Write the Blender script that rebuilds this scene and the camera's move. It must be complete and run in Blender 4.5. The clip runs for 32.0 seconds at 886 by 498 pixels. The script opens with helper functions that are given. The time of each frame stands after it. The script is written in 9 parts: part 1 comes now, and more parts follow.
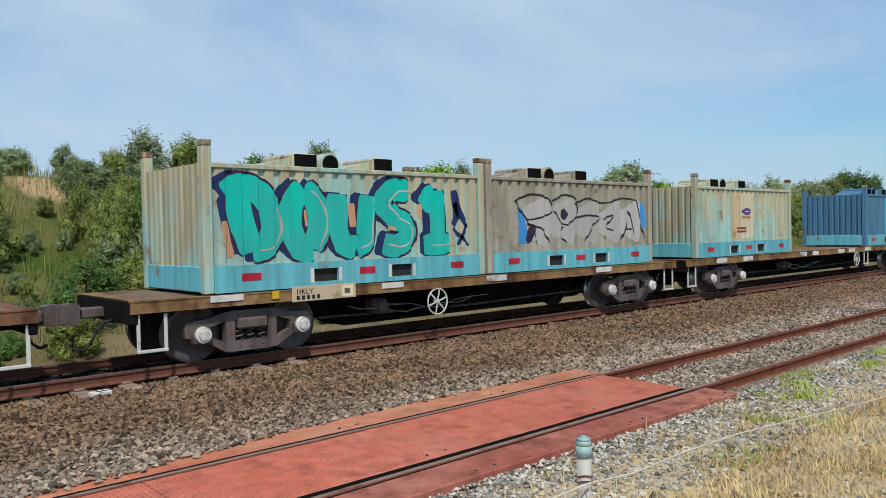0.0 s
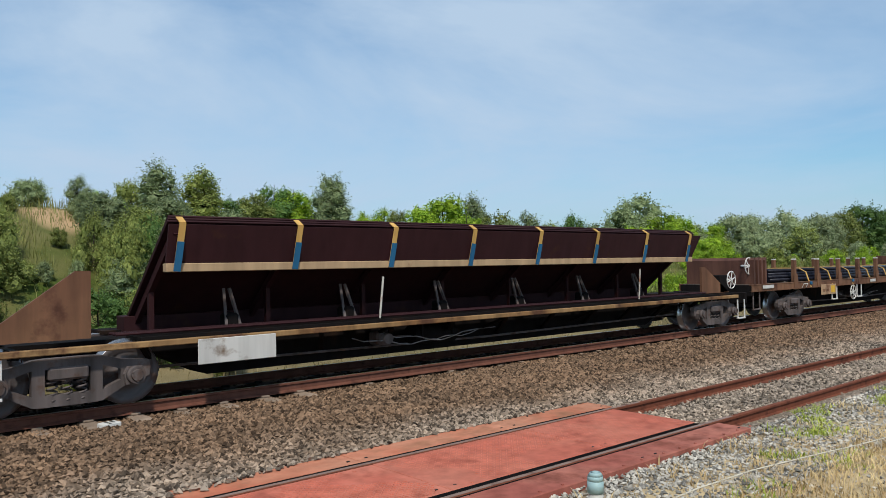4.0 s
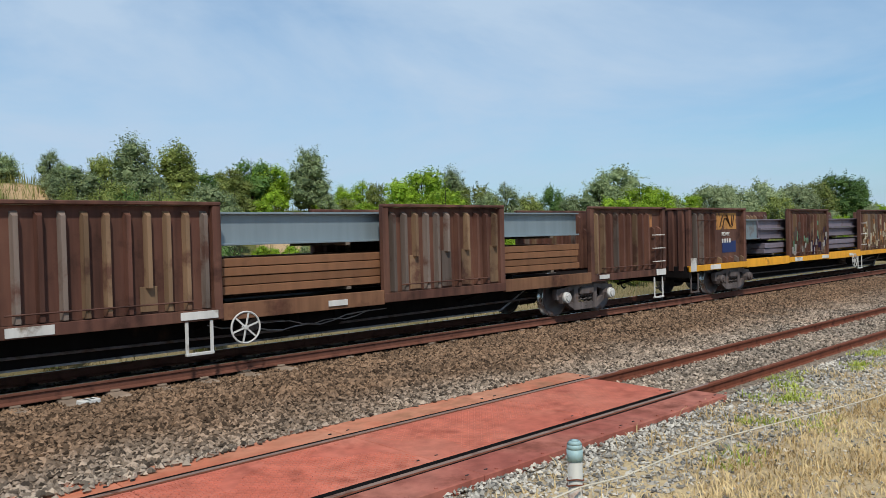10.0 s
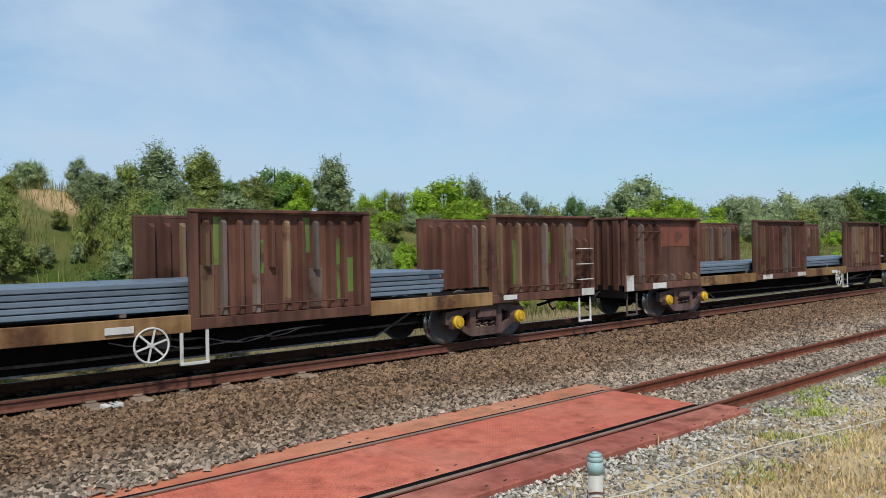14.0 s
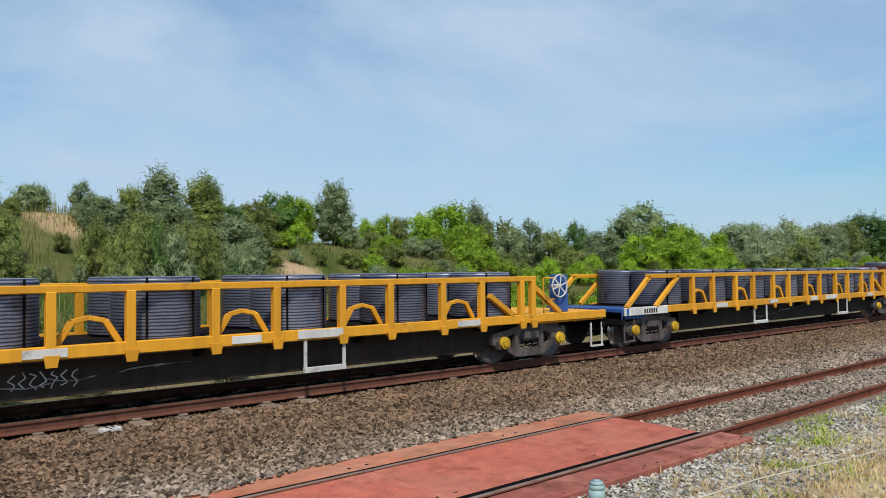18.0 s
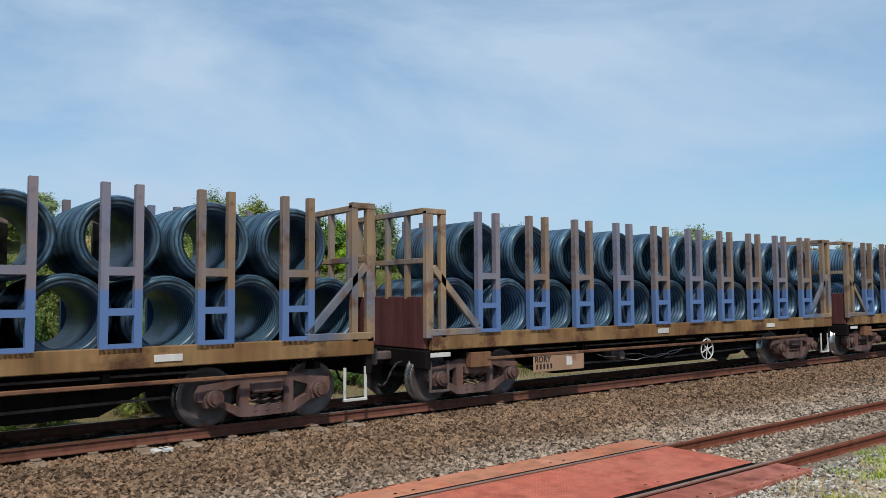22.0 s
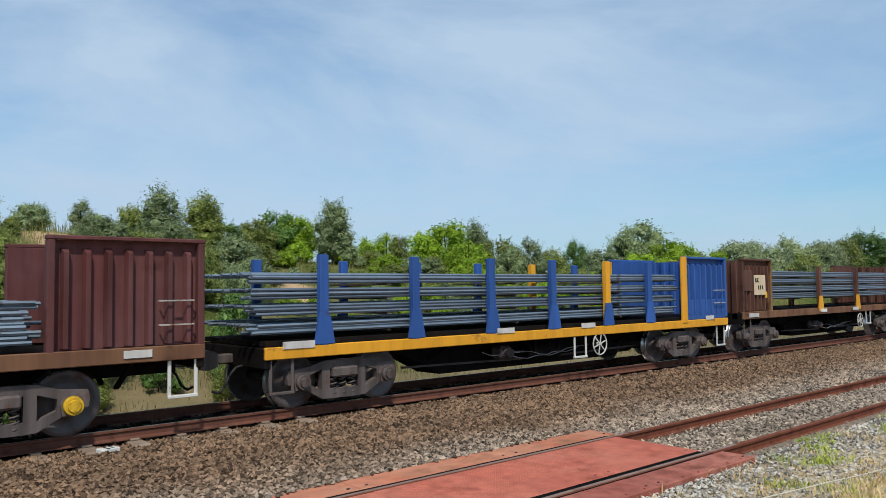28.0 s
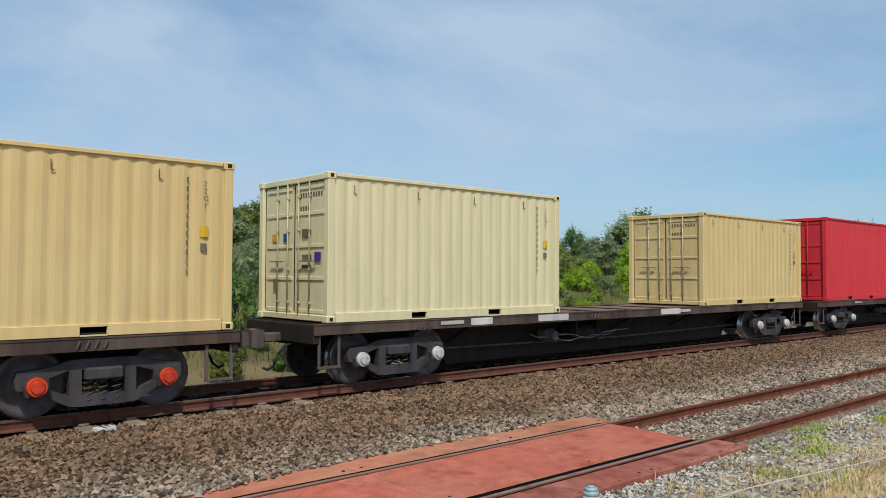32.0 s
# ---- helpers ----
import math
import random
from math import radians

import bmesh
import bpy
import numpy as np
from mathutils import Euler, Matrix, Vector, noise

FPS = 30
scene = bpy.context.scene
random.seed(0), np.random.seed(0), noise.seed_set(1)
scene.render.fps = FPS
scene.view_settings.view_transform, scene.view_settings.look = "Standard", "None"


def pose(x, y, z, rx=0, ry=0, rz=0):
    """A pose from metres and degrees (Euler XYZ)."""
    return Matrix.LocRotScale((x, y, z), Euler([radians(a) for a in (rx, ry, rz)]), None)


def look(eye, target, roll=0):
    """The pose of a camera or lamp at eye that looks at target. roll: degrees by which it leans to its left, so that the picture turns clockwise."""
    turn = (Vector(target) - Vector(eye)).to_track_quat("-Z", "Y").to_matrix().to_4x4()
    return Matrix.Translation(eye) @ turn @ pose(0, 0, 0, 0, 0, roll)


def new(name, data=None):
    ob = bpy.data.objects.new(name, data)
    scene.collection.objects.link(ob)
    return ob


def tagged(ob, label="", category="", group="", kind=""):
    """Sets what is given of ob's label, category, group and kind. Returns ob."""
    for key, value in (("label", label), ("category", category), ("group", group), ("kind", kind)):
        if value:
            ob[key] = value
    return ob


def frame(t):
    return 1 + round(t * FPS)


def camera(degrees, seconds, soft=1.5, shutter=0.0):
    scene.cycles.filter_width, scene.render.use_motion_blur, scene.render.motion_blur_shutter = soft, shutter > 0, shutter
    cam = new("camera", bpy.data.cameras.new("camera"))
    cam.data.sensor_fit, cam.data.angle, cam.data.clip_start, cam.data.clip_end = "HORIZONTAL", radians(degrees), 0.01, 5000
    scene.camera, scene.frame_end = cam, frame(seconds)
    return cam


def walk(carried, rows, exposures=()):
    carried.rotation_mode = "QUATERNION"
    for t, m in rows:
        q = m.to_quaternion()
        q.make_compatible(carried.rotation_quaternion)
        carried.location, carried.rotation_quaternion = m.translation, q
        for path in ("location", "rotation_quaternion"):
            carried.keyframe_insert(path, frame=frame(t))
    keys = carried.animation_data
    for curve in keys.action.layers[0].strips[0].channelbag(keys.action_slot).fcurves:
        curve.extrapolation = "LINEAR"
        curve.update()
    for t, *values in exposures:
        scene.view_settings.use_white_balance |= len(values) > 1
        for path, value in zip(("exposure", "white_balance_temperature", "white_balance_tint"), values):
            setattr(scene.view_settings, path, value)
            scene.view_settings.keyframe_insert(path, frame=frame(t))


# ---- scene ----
# World: main track along x at y = TRACK_Y, rail heads at z = 0; the viewer stands at the origin.
cam = camera(60.0, 32.0, soft=0.6)
EYE_Z = 1.97
HEADINGS = (
    (0.0, -42.13, -1.31, 1.14), (0.5, -41.79, -0.86, 0.41), (1.0, -41.37, -0.17, 0.21),
    (1.5, -41.43, 0.59, 0.63), (2.0, -41.49, 1.31, 0.65), (2.5, -41.23, 1.46, 0.51),
    (4.5, -41.80, 0.75, 1.32), (5.0, -42.57, 0.41, 1.39), (5.5, -42.47, 0.26, 1.02),
    (6.0, -41.99, 0.05, 1.04), (6.5, -42.08, -0.23, 1.04), (7.0, -42.20, -0.60, 1.05),
    (7.5, -42.13, -0.84, 1.09), (8.0, -41.98, -0.86, 1.27), (8.5, -42.05, -0.71, 1.31),
    (9.0, -42.44, -0.64, 1.47), (9.5, -42.71, -0.73, 1.62), (10.0, -42.90, -0.97, 1.49),
    (10.5, -42.97, -1.13, 1.24), (11.0, -42.72, -0.91, 1.06), (11.5, -42.15, -0.61, 0.86),
    (12.0, -41.48, -0.37, 0.76), (12.5, -41.23, -0.28, 0.69), (13.0, -41.20, -0.20, 0.85),
    (13.5, -41.31, -0.27, 0.95), (15.5, -41.02, 0.15, 0.77), (16.0, -41.04, 0.48, 0.35),
    (16.5, -41.07, 0.70, 0.05), (17.0, -41.14, 1.02, 0.19), (17.5, -41.11, 1.44, 0.42),
    (18.0, -41.19, 1.61, 0.60), (18.5, -41.41, 1.64, 0.78), (19.0, -41.57, 1.62, 1.01),
    (19.5, -41.64, 1.62, 1.05), (20.0, -41.74, 1.69, 1.00), (20.5, -41.62, 1.85, 0.70),
    (21.0, -40.66, 2.29, 0.98), (21.5, -38.80, 2.78, 1.15), (22.0, -37.70, 3.45, 0.37),
    (22.5, -37.87, 3.83, -0.15), (23.0, -38.65, 3.63, -0.35), (23.5, -39.04, 3.42, -0.42),
    (24.0, -39.19, 3.38, -0.43), (24.5, -39.26, 3.49, -0.28), (25.0, -39.37, 3.42, -0.03),
    (25.5, -39.46, 3.34, 0.15), (26.0, -39.56, 3.36, 0.28), (26.5, -39.70, 3.26, 0.29),
    (28.5, -41.59, 3.00, 0.86), (29.0, -41.69, 3.04, 0.94), (29.5, -41.62, 3.07, 0.79),
    (30.0, -41.64, 2.94, 0.67), (30.5, -41.62, 2.78, 0.33), (31.0, -41.77, 2.82, 0.26),
    (31.5, -41.84, 2.45, 0.09), (32.0, -41.39, 1.88, -0.23),
)
walk(cam, [(t, pose(0, 0, EYE_Z, 90 + pitch, roll, yaw)) for t, yaw, pitch, roll in HEADINGS],
     ((0.0, -0.03), (28.0, -0.03), (29.5, -0.12), (32.0, -0.12)))

# ---- light ----
SUN_EL, SUN_AZ = radians(52), radians(214)
world = bpy.data.worlds.new("sky")
scene.world = world
world.use_nodes = True
wn, wl = world.node_tree.nodes, world.node_tree.links
wn.clear()
w_out, w_bg = wn.new("ShaderNodeOutputWorld"), wn.new("ShaderNodeBackground")
w_sky = wn.new("ShaderNodeTexSky")
w_sky.sky_type, w_sky.sun_disc = "NISHITA", False
w_sky.sun_elevation, w_sky.sun_rotation = SUN_EL, SUN_AZ
w_sky.air_density, w_sky.dust_density, w_sky.ozone_density = 1.0, 1.2, 2.0
w_co, w_map = wn.new("ShaderNodeTexCoord"), wn.new("ShaderNodeMapping")
w_map.inputs["Scale"].default_value = (1.0, 1.0, 3.1)
w_map.inputs["Rotation"].default_value = (0.10, -0.16, 0.3)
w_n1 = wn.new("ShaderNodeTexNoise")
w_n1.inputs["Scale"].default_value, w_n1.inputs["Detail"].default_value, w_n1.inputs["Distortion"].default_value = 1.5, 6.0, 0.5
w_n1.inputs["Roughness"].default_value = 0.58
w_ramp = wn.new("ShaderNodeValToRGB")
w_ramp.color_ramp.elements[0].position, w_ramp.color_ramp.elements[0].color = 0.37, (0.24, 0.24, 0.24, 1)
w_ramp.color_ramp.elements[1].position, w_ramp.color_ramp.elements[1].color = 0.66, (0.95, 0.95, 0.95, 1)
w_mix = wn.new("ShaderNodeMix")
w_mix.data_type = "RGBA"
w_mix.inputs["B"].default_value = (5.1, 6.6, 8.4, 1)
wl.new(w_co.outputs["Generated"], w_map.inputs["Vector"])
wl.new(w_map.outputs["Vector"], w_n1.inputs["Vector"])
wl.new(w_n1.outputs["Fac"], w_ramp.inputs["Fac"])
wl.new(w_ramp.outputs["Color"], w_mix.inputs["Factor"])
w_tint = wn.new("ShaderNodeMix")
w_tint.data_type, w_tint.blend_type = "RGBA", "MULTIPLY"
w_tint.inputs["Factor"].default_value = 1.0
w_tint.inputs["B"].default_value = (0.80, 1.22, 1.40, 1)
wl.new(w_sky.outputs["Color"], w_tint.inputs["A"])
wl.new(w_tint.outputs["Result"], w_mix.inputs["A"])
wl.new(w_mix.outputs["Result"], w_bg.inputs["Color"])
wl.new(w_bg.outputs["Background"], w_out.inputs["Surface"])
w_bg.inputs["Strength"].default_value = 0.097
sun = new("sun", bpy.data.lights.new("sun", "SUN"))
sun.data.energy, sun.data.angle, sun.data.color = 3.5, radians(3), (1.0, 0.93, 0.82)
sun.matrix_world = look((math.sin(SUN_AZ) * 30, math.cos(SUN_AZ) * 30, 30 * math.tan(SUN_EL)), (0, 0, 0))


# ---- materials ----
def nodes_of(name):
    m = bpy.data.materials.new(name)
    m.use_nodes = True
    n, l = m.node_tree.nodes, m.node_tree.links
    b = n["Principled BSDF"]
    return m, n, l, b


def ramp(n, lo, hi, c0=(0, 0, 0, 1), c1=(1, 1, 1, 1)):
    r = n.new("ShaderNodeValToRGB")
    r.color_ramp.elements[0].position, r.color_ramp.elements[0].color = lo, c0
    r.color_ramp.elements[1].position, r.color_ramp.elements[1].color = hi, c1
    return r


def noise_tex(n, l, scale, detail=5.0, stretch=None, rough=0.55):
    co = n.new("ShaderNodeTexCoord")
    t = n.new("ShaderNodeTexNoise")
    t.inputs["Scale"].default_value, t.inputs["Detail"].default_value, t.inputs["Roughness"].default_value = scale, detail, rough
    if stretch:
        mp = n.new("ShaderNodeMapping")
        mp.inputs["Scale"].default_value = stretch
        l.new(co.outputs["Object"], mp.inputs["Vector"])
        l.new(mp.outputs["Vector"], t.inputs["Vector"])
    else:
        l.new(co.outputs["Object"], t.inputs["Vector"])
    return t


def mix(n, l, fac, a, b, mode="MIX"):
    x = n.new("ShaderNodeMix")
    x.data_type, x.blend_type = "RGBA", mode
    for sock, v in (("Factor", fac), ("A", a), ("B", b)):
        if isinstance(v, (int, float)):
            x.inputs[sock].default_value = v
        elif isinstance(v, tuple):
            x.inputs[sock].default_value = (*v[:3], 1)
        else:
            l.new(v, x.inputs[sock])
    return x.outputs["Result"]


def paint(name, base, worn=0.3, rust=(0.13, 0.055, 0.028), rough=0.6, metal=0.0, grime=0.45, scale=1.3, bump=0.25, vary=0.12,
          second=None, gloss=0.22):
    """Painted or bare steel: two scales of wear, streaks that run down, fine relief."""
    m, n, l, b = nodes_of(name)
    big = noise_tex(n, l, scale, 8.0, None, 0.62)
    streak = noise_tex(n, l, 1.0, 4.0, (5.0, 5.0, 0.5))
    fine = noise_tex(n, l, 60.0, 3.0)
    info = n.new("ShaderNodeObjectInfo")
    r1 = ramp(n, 0.66 - 0.33 * worn, 0.74 - 0.26 * worn)
    l.new(big.outputs["Fac"], r1.inputs["Fac"])
    col = base
    if second:
        r2 = ramp(n, 0.42, 0.62)
        l.new(noise_tex(n, l, 0.7, 5.0).outputs["Fac"], r2.inputs["Fac"])
        col = mix(n, l, r2.outputs["Color"], base, second)
    col = mix(n, l, r1.outputs["Color"], col, rust)
    r3 = ramp(n, 0.35, 0.75, (1, 1, 1, 1), (1 - grime,) * 3 + (1,))
    l.new(streak.outputs["Fac"], r3.inputs["Fac"])
    col = mix(n, l, 1.0, col, r3.outputs["Color"], "MULTIPLY")
    hsv = n.new("ShaderNodeHueSaturation")
    mr = n.new("ShaderNodeMapRange")
    mr.inputs["To Min"].default_value, mr.inputs["To Max"].default_value = 1 - vary, 1 + vary
    l.new(info.outputs["Random"], mr.inputs["Value"])
    l.new(mr.outputs["Result"], hsv.inputs["Value"])
    l.new(col, hsv.inputs["Color"])
    l.new(hsv.outputs["Color"], b.inputs["Base Color"])
    rr = n.new("ShaderNodeMapRange")
    rr.inputs["To Min"].default_value, rr.inputs["To Max"].default_value = max(rough - 0.12, 0.1), min(rough + 0.2, 1.0)
    l.new(big.outputs["Fac"], rr.inputs["Value"])
    l.new(rr.outputs["Result"], b.inputs["Roughness"])
    b.inputs["Metallic"].default_value = metal
    b.inputs["Specular IOR Level"].default_value = gloss
    bp = n.new("ShaderNodeBump")
    bp.inputs["Strength"].default_value, bp.inputs["Distance"].default_value = bump, 0.004
    l.new(mix(n, l, 0.5, fine.outputs["Fac"], big.outputs["Fac"]), bp.inputs["Height"])
    l.new(bp.outputs["Normal"], b.inputs["Normal"])
    return m


def leafy(name, a, bcol, trans=0.25):
    m, n, l, b = nodes_of(name)
    geo, info = n.new("ShaderNodeNewGeometry"), n.new("ShaderNodeObjectInfo")
    patchy = ramp(n, 0.36, 0.66)
    l.new(noise_tex(n, l, 7.0 if "grass" not in name else 0.8, 3.0).outputs["Fac"], patchy.inputs["Fac"])
    blend = mix(n, l, 0.38, patchy.outputs["Color"], geo.outputs["Random Per Island"])
    col = mix(n, l, blend, a, bcol)
    hsv = n.new("ShaderNodeHueSaturation")
    mr = n.new("ShaderNodeMapRange")
    mr.inputs["To Min"].default_value, mr.inputs["To Max"].default_value = 0.8, 1.25
    l.new(info.outputs["Random"], mr.inputs["Value"])
    l.new(mr.outputs["Result"], hsv.inputs["Value"])
    l.new(col, hsv.inputs["Color"])
    l.new(hsv.outputs["Color"], b.inputs["Base Color"])
    b.inputs["Roughness"].default_value = 0.6
    b.inputs["Specular IOR Level"].default_value = 0.25
    tr, add = n.new("ShaderNodeBsdfTranslucent"), n.new("ShaderNodeMixShader")
    l.new(hsv.outputs["Color"], tr.inputs["Color"])
    add.inputs["Fac"].default_value = trans
    l.new(b.outputs["BSDF"], add.inputs[1])
    l.new(tr.outputs["BSDF"], add.inputs[2])
    l.new(add.outputs["Shader"], n["Material Output"].inputs["Surface"])
    return m


def dust_and_bed_shade(n, l, col):
    """Brown-black train dust along the main line, and painted shade between its rails."""
    co, sep = n.new("ShaderNodeTexCoord"), n.new("ShaderNodeSeparateXYZ")
    l.new(co.outputs["Object"], sep.inputs["Vector"])
    add = n.new("ShaderNodeMath")
    add.operation = "ADD"
    wob = n.new("ShaderNodeMapRange")
    wob.inputs["To Min"].default_value, wob.inputs["To Max"].default_value = -1.0, 1.0
    l.new(noise_tex(n, l, 0.6, 4.0).outputs["Fac"], wob.inputs["Value"])
    l.new(sep.outputs["Y"], add.inputs[0])
    l.new(wob.outputs["Result"], add.inputs[1])
    r = n.new("ShaderNodeMapRange")
    r.inputs["From Min"].default_value, r.inputs["From Max"].default_value = 6.9, 9.2
    r.interpolation_type = "SMOOTHSTEP"
    l.new(add.outputs["Value"], r.inputs["Value"])
    col = mix(n, l, r.outputs["Result"], col, mix(n, l, 1.0, col, (0.60, 0.475, 0.385), "MULTIPLY"))
    # shade under the train, painted black over the bed between the rails
    bed = n.new("ShaderNodeMapRange")
    bed.inputs["From Min"].default_value, bed.inputs["From Max"].default_value = 11.35, 11.75
    l.new(sep.outputs["Y"], bed.inputs["Value"])
    cess = n.new("ShaderNodeMapRange")
    cess.inputs["From Min"].default_value, cess.inputs["From Max"].default_value = 13.35, 13.1
    l.new(sep.outputs["Y"], cess.inputs["Value"])
    bed_shade = n.new("ShaderNodeMath")
    bed_shade.operation = "MULTIPLY"
    l.new(bed.outputs["Result"], bed_shade.inputs[0])
    l.new(cess.outputs["Result"], bed_shade.inputs[1])
    return mix(n, l, bed_shade.outputs["Value"], col, mix(n, l, 1.0, col, (0.10, 0.085, 0.08), "MULTIPLY"))


def stony(name, a, bcol, rough=0.9):
    m, n, l, b = nodes_of(name)
    geo = n.new("ShaderNodeNewGeometry")
    r = ramp(n, 0.0, 1.0, (*a, 1), (*bcol, 1))
    l.new(geo.outputs["Random Per Island"], r.inputs["Fac"])
    patch = ramp(n, 0.35, 0.7, (0.75, 0.75, 0.75, 1), (1.15, 1.12, 1.08, 1))
    l.new(noise_tex(n, l, 0.9, 4.0).outputs["Fac"], patch.inputs["Fac"])
    col = mix(n, l, 1.0, r.outputs["Color"], patch.outputs["Color"], "MULTIPLY")
    l.new(dust_and_bed_shade(n, l, col), b.inputs["Base Color"])
    b.inputs["Roughness"].default_value = rough
    b.inputs["Specular IOR Level"].default_value = 0.1
    bp = n.new("ShaderNodeBump")
    bp.inputs["Strength"].default_value, bp.inputs["Distance"].default_value = 0.5, 0.01
    l.new(noise_tex(n, l, 90.0, 3.0).outputs["Fac"], bp.inputs["Height"])
    l.new(bp.outputs["Normal"], b.inputs["Normal"])
    return m


RUST = (0.13, 0.055, 0.028)
M_DARK = paint("dark_grimy_steel", (0.012, 0.010, 0.010), 0.25, (0.030, 0.017, 0.012), 0.8, gloss=0.06)
M_BOGIE = paint("bogie_grimy_steel", (0.135, 0.11, 0.105), 0.35, (0.115, 0.07, 0.054), 0.6, 0, 0.6, 3.0)
M_BOGIE_RED = paint("bogie_rusty_steel", (0.15, 0.092, 0.083), 0.4, (0.15, 0.066, 0.044), 0.65, 0, 0.6, 3.0)
M_WHEEL = paint("wheel_steel", (0.135, 0.115, 0.115), 0.3, (0.12, 0.07, 0.055), 0.45, 0.3, 0.4, 4.0)
M_TREAD = paint("bright_tread_steel", (0.42, 0.42, 0.43), 0.05, (0.2, 0.16, 0.14), 0.25, 0.9, 0.1)
M_WHITE = paint("chalky_white_paint", (0.62, 0.6, 0.57), 0.18, (0.2, 0.14, 0.1), 0.6, 0, 0.25)
M_FLANGE = paint("pale_grey_flange", (0.30, 0.29, 0.30), 0.4, (0.10, 0.08, 0.07), 0.7, 0, 0.5, 2.0)
M_YELLOW_CAP = paint("yellow_cap_paint", (0.7, 0.42, 0.03), 0.15, RUST, 0.5)
M_RED_CAP = paint("red_cap_paint", (0.68, 0.07, 0.025), 0.12, RUST, 0.5)
M_SILL_OCHRE = paint("ochre_rusty_sill", (0.21, 0.108, 0.045), 0.42, (0.10, 0.045, 0.025), 0.75, 0, 0.45, 1.2, 0.25, 0.1, (0.33, 0.20, 0.09))
M_SILL_BROWN = paint("brown_rusty_sill", (0.165, 0.078, 0.045), 0.35, (0.09, 0.038, 0.024), 0.72, 0, 0.45, 1.2, 0.25, 0.1, (0.22, 0.11, 0.06))
M_BROWN = paint("brown_wagon_steel", (0.118, 0.052, 0.038), 0.30, (0.06, 0.026, 0.019), 0.62, 0, 0.6, 1.1, 0.25, 0.16, (0.16, 0.076, 0.052))
M_MAROON = paint("maroon_wagon_steel", (0.115, 0.038, 0.037), 0.22, (0.075, 0.028, 0.022), 0.6, 0, 0.5, 1.1, 0.25, 0.12, (0.145, 0.06, 0.06))
M_YELLOW = paint("golden_yellow_paint", (0.72, 0.33, 0.025), 0.12, (0.2, 0.08, 0.03), 0.55, 0, 0.22, 1.4)
M_BLUE = paint("wagon_blue_paint", (0.035, 0.1, 0.33), 0.1, (0.05, 0.05, 0.08), 0.55, 0, 0.3)
M_SKYBLUE = paint("bright_blue_gate_paint", (0.05, 0.26, 0.62), 0.12, (0.2, 0.15, 0.12), 0.5, 0, 0.2)
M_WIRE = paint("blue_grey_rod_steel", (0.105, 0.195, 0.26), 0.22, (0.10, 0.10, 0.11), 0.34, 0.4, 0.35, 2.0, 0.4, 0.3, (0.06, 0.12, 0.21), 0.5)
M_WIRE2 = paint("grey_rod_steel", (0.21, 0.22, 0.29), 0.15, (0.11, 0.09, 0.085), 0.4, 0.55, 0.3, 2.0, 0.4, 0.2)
def winding_gap_shade(m, period, axis="Y", lo=0.3):
    """Rod windings: shade of the gaps between turns painted as wandering dark bands."""
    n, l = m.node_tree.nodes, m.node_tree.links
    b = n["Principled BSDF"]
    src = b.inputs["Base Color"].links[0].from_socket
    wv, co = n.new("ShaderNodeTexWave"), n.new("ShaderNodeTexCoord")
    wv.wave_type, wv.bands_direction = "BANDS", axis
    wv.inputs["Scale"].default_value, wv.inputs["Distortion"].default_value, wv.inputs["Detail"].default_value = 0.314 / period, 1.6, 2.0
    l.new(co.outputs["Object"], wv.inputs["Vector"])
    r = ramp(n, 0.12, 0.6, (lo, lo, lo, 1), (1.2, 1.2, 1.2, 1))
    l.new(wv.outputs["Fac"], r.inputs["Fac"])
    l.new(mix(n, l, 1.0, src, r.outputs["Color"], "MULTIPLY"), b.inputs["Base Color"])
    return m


winding_gap_shade(M_WIRE, 0.085, lo=0.35)
winding_gap_shade(M_WIRE2, 0.05, lo=0.25)
M_TAN = paint("tan_container_paint", (0.68, 0.50, 0.23), 0.03, (0.55, 0.39, 0.19), 0.5, 0, 0.14, 1.0, 0.15, 0.03, (0.71, 0.54, 0.255))
M_CREAM = paint("cream_container_paint", (0.72, 0.64, 0.39), 0.03, (0.5, 0.42, 0.25), 0.5, 0, 0.14, 1.0, 0.15, 0.03)
M_ROD = paint("dull_grey_lock_rod_steel", (0.54, 0.47, 0.31), 0.2, (0.25, 0.2, 0.14), 0.5, 0.2, 0.2, 3.0)
M_REFLECT = paint("crimson_reflector", (0.50, 0.02, 0.05), 0.05, (0.3, 0.05, 0.04), 0.4)
M_REDBOX = paint("red_container_paint", (0.60, 0.035, 0.045), 0.03, (0.3, 0.05, 0.04), 0.5, 0, 0.15)
M_RAIL = paint("rusty_rail_steel", (0.19, 0.064, 0.038), 0.3, (0.105, 0.036, 0.023), 0.75, 0, 0.3, 3.0, gloss=0.1)
M_RAIL_MAIN = paint("grimy_main_rail_steel", (0.16, 0.067, 0.047), 0.3, (0.10, 0.042, 0.03), 0.75, 0, 0.3, 3.0, gloss=0.1)
M_SLEEPER = paint("stained_concrete", (0.30, 0.225, 0.17), 0.35, (0.17, 0.115, 0.085), 0.9, 0, 0.35, 2.0, 0.4)
M_PANEL = paint("red_steel_crossing_plate", (0.52, 0.145, 0.097), 0.32, (0.38, 0.105, 0.07), 0.75, 0, 0.35, 1.5, 0.5, 0.10, (0.54, 0.185, 0.125), 0.12)
M_RUBBER_AND_SHADE = paint("black_rubber_and_mouth_shade", (0.008, 0.007, 0.007), 0.1, (0.02, 0.014, 0.012), 0.9, gloss=0.03)
M_PANEL_WORN = paint("worn_red_tread_paint", (0.54, 0.17, 0.115), 0.35, (0.36, 0.11, 0.075), 0.75, 0, 0.3, 1.5, gloss=0.12)
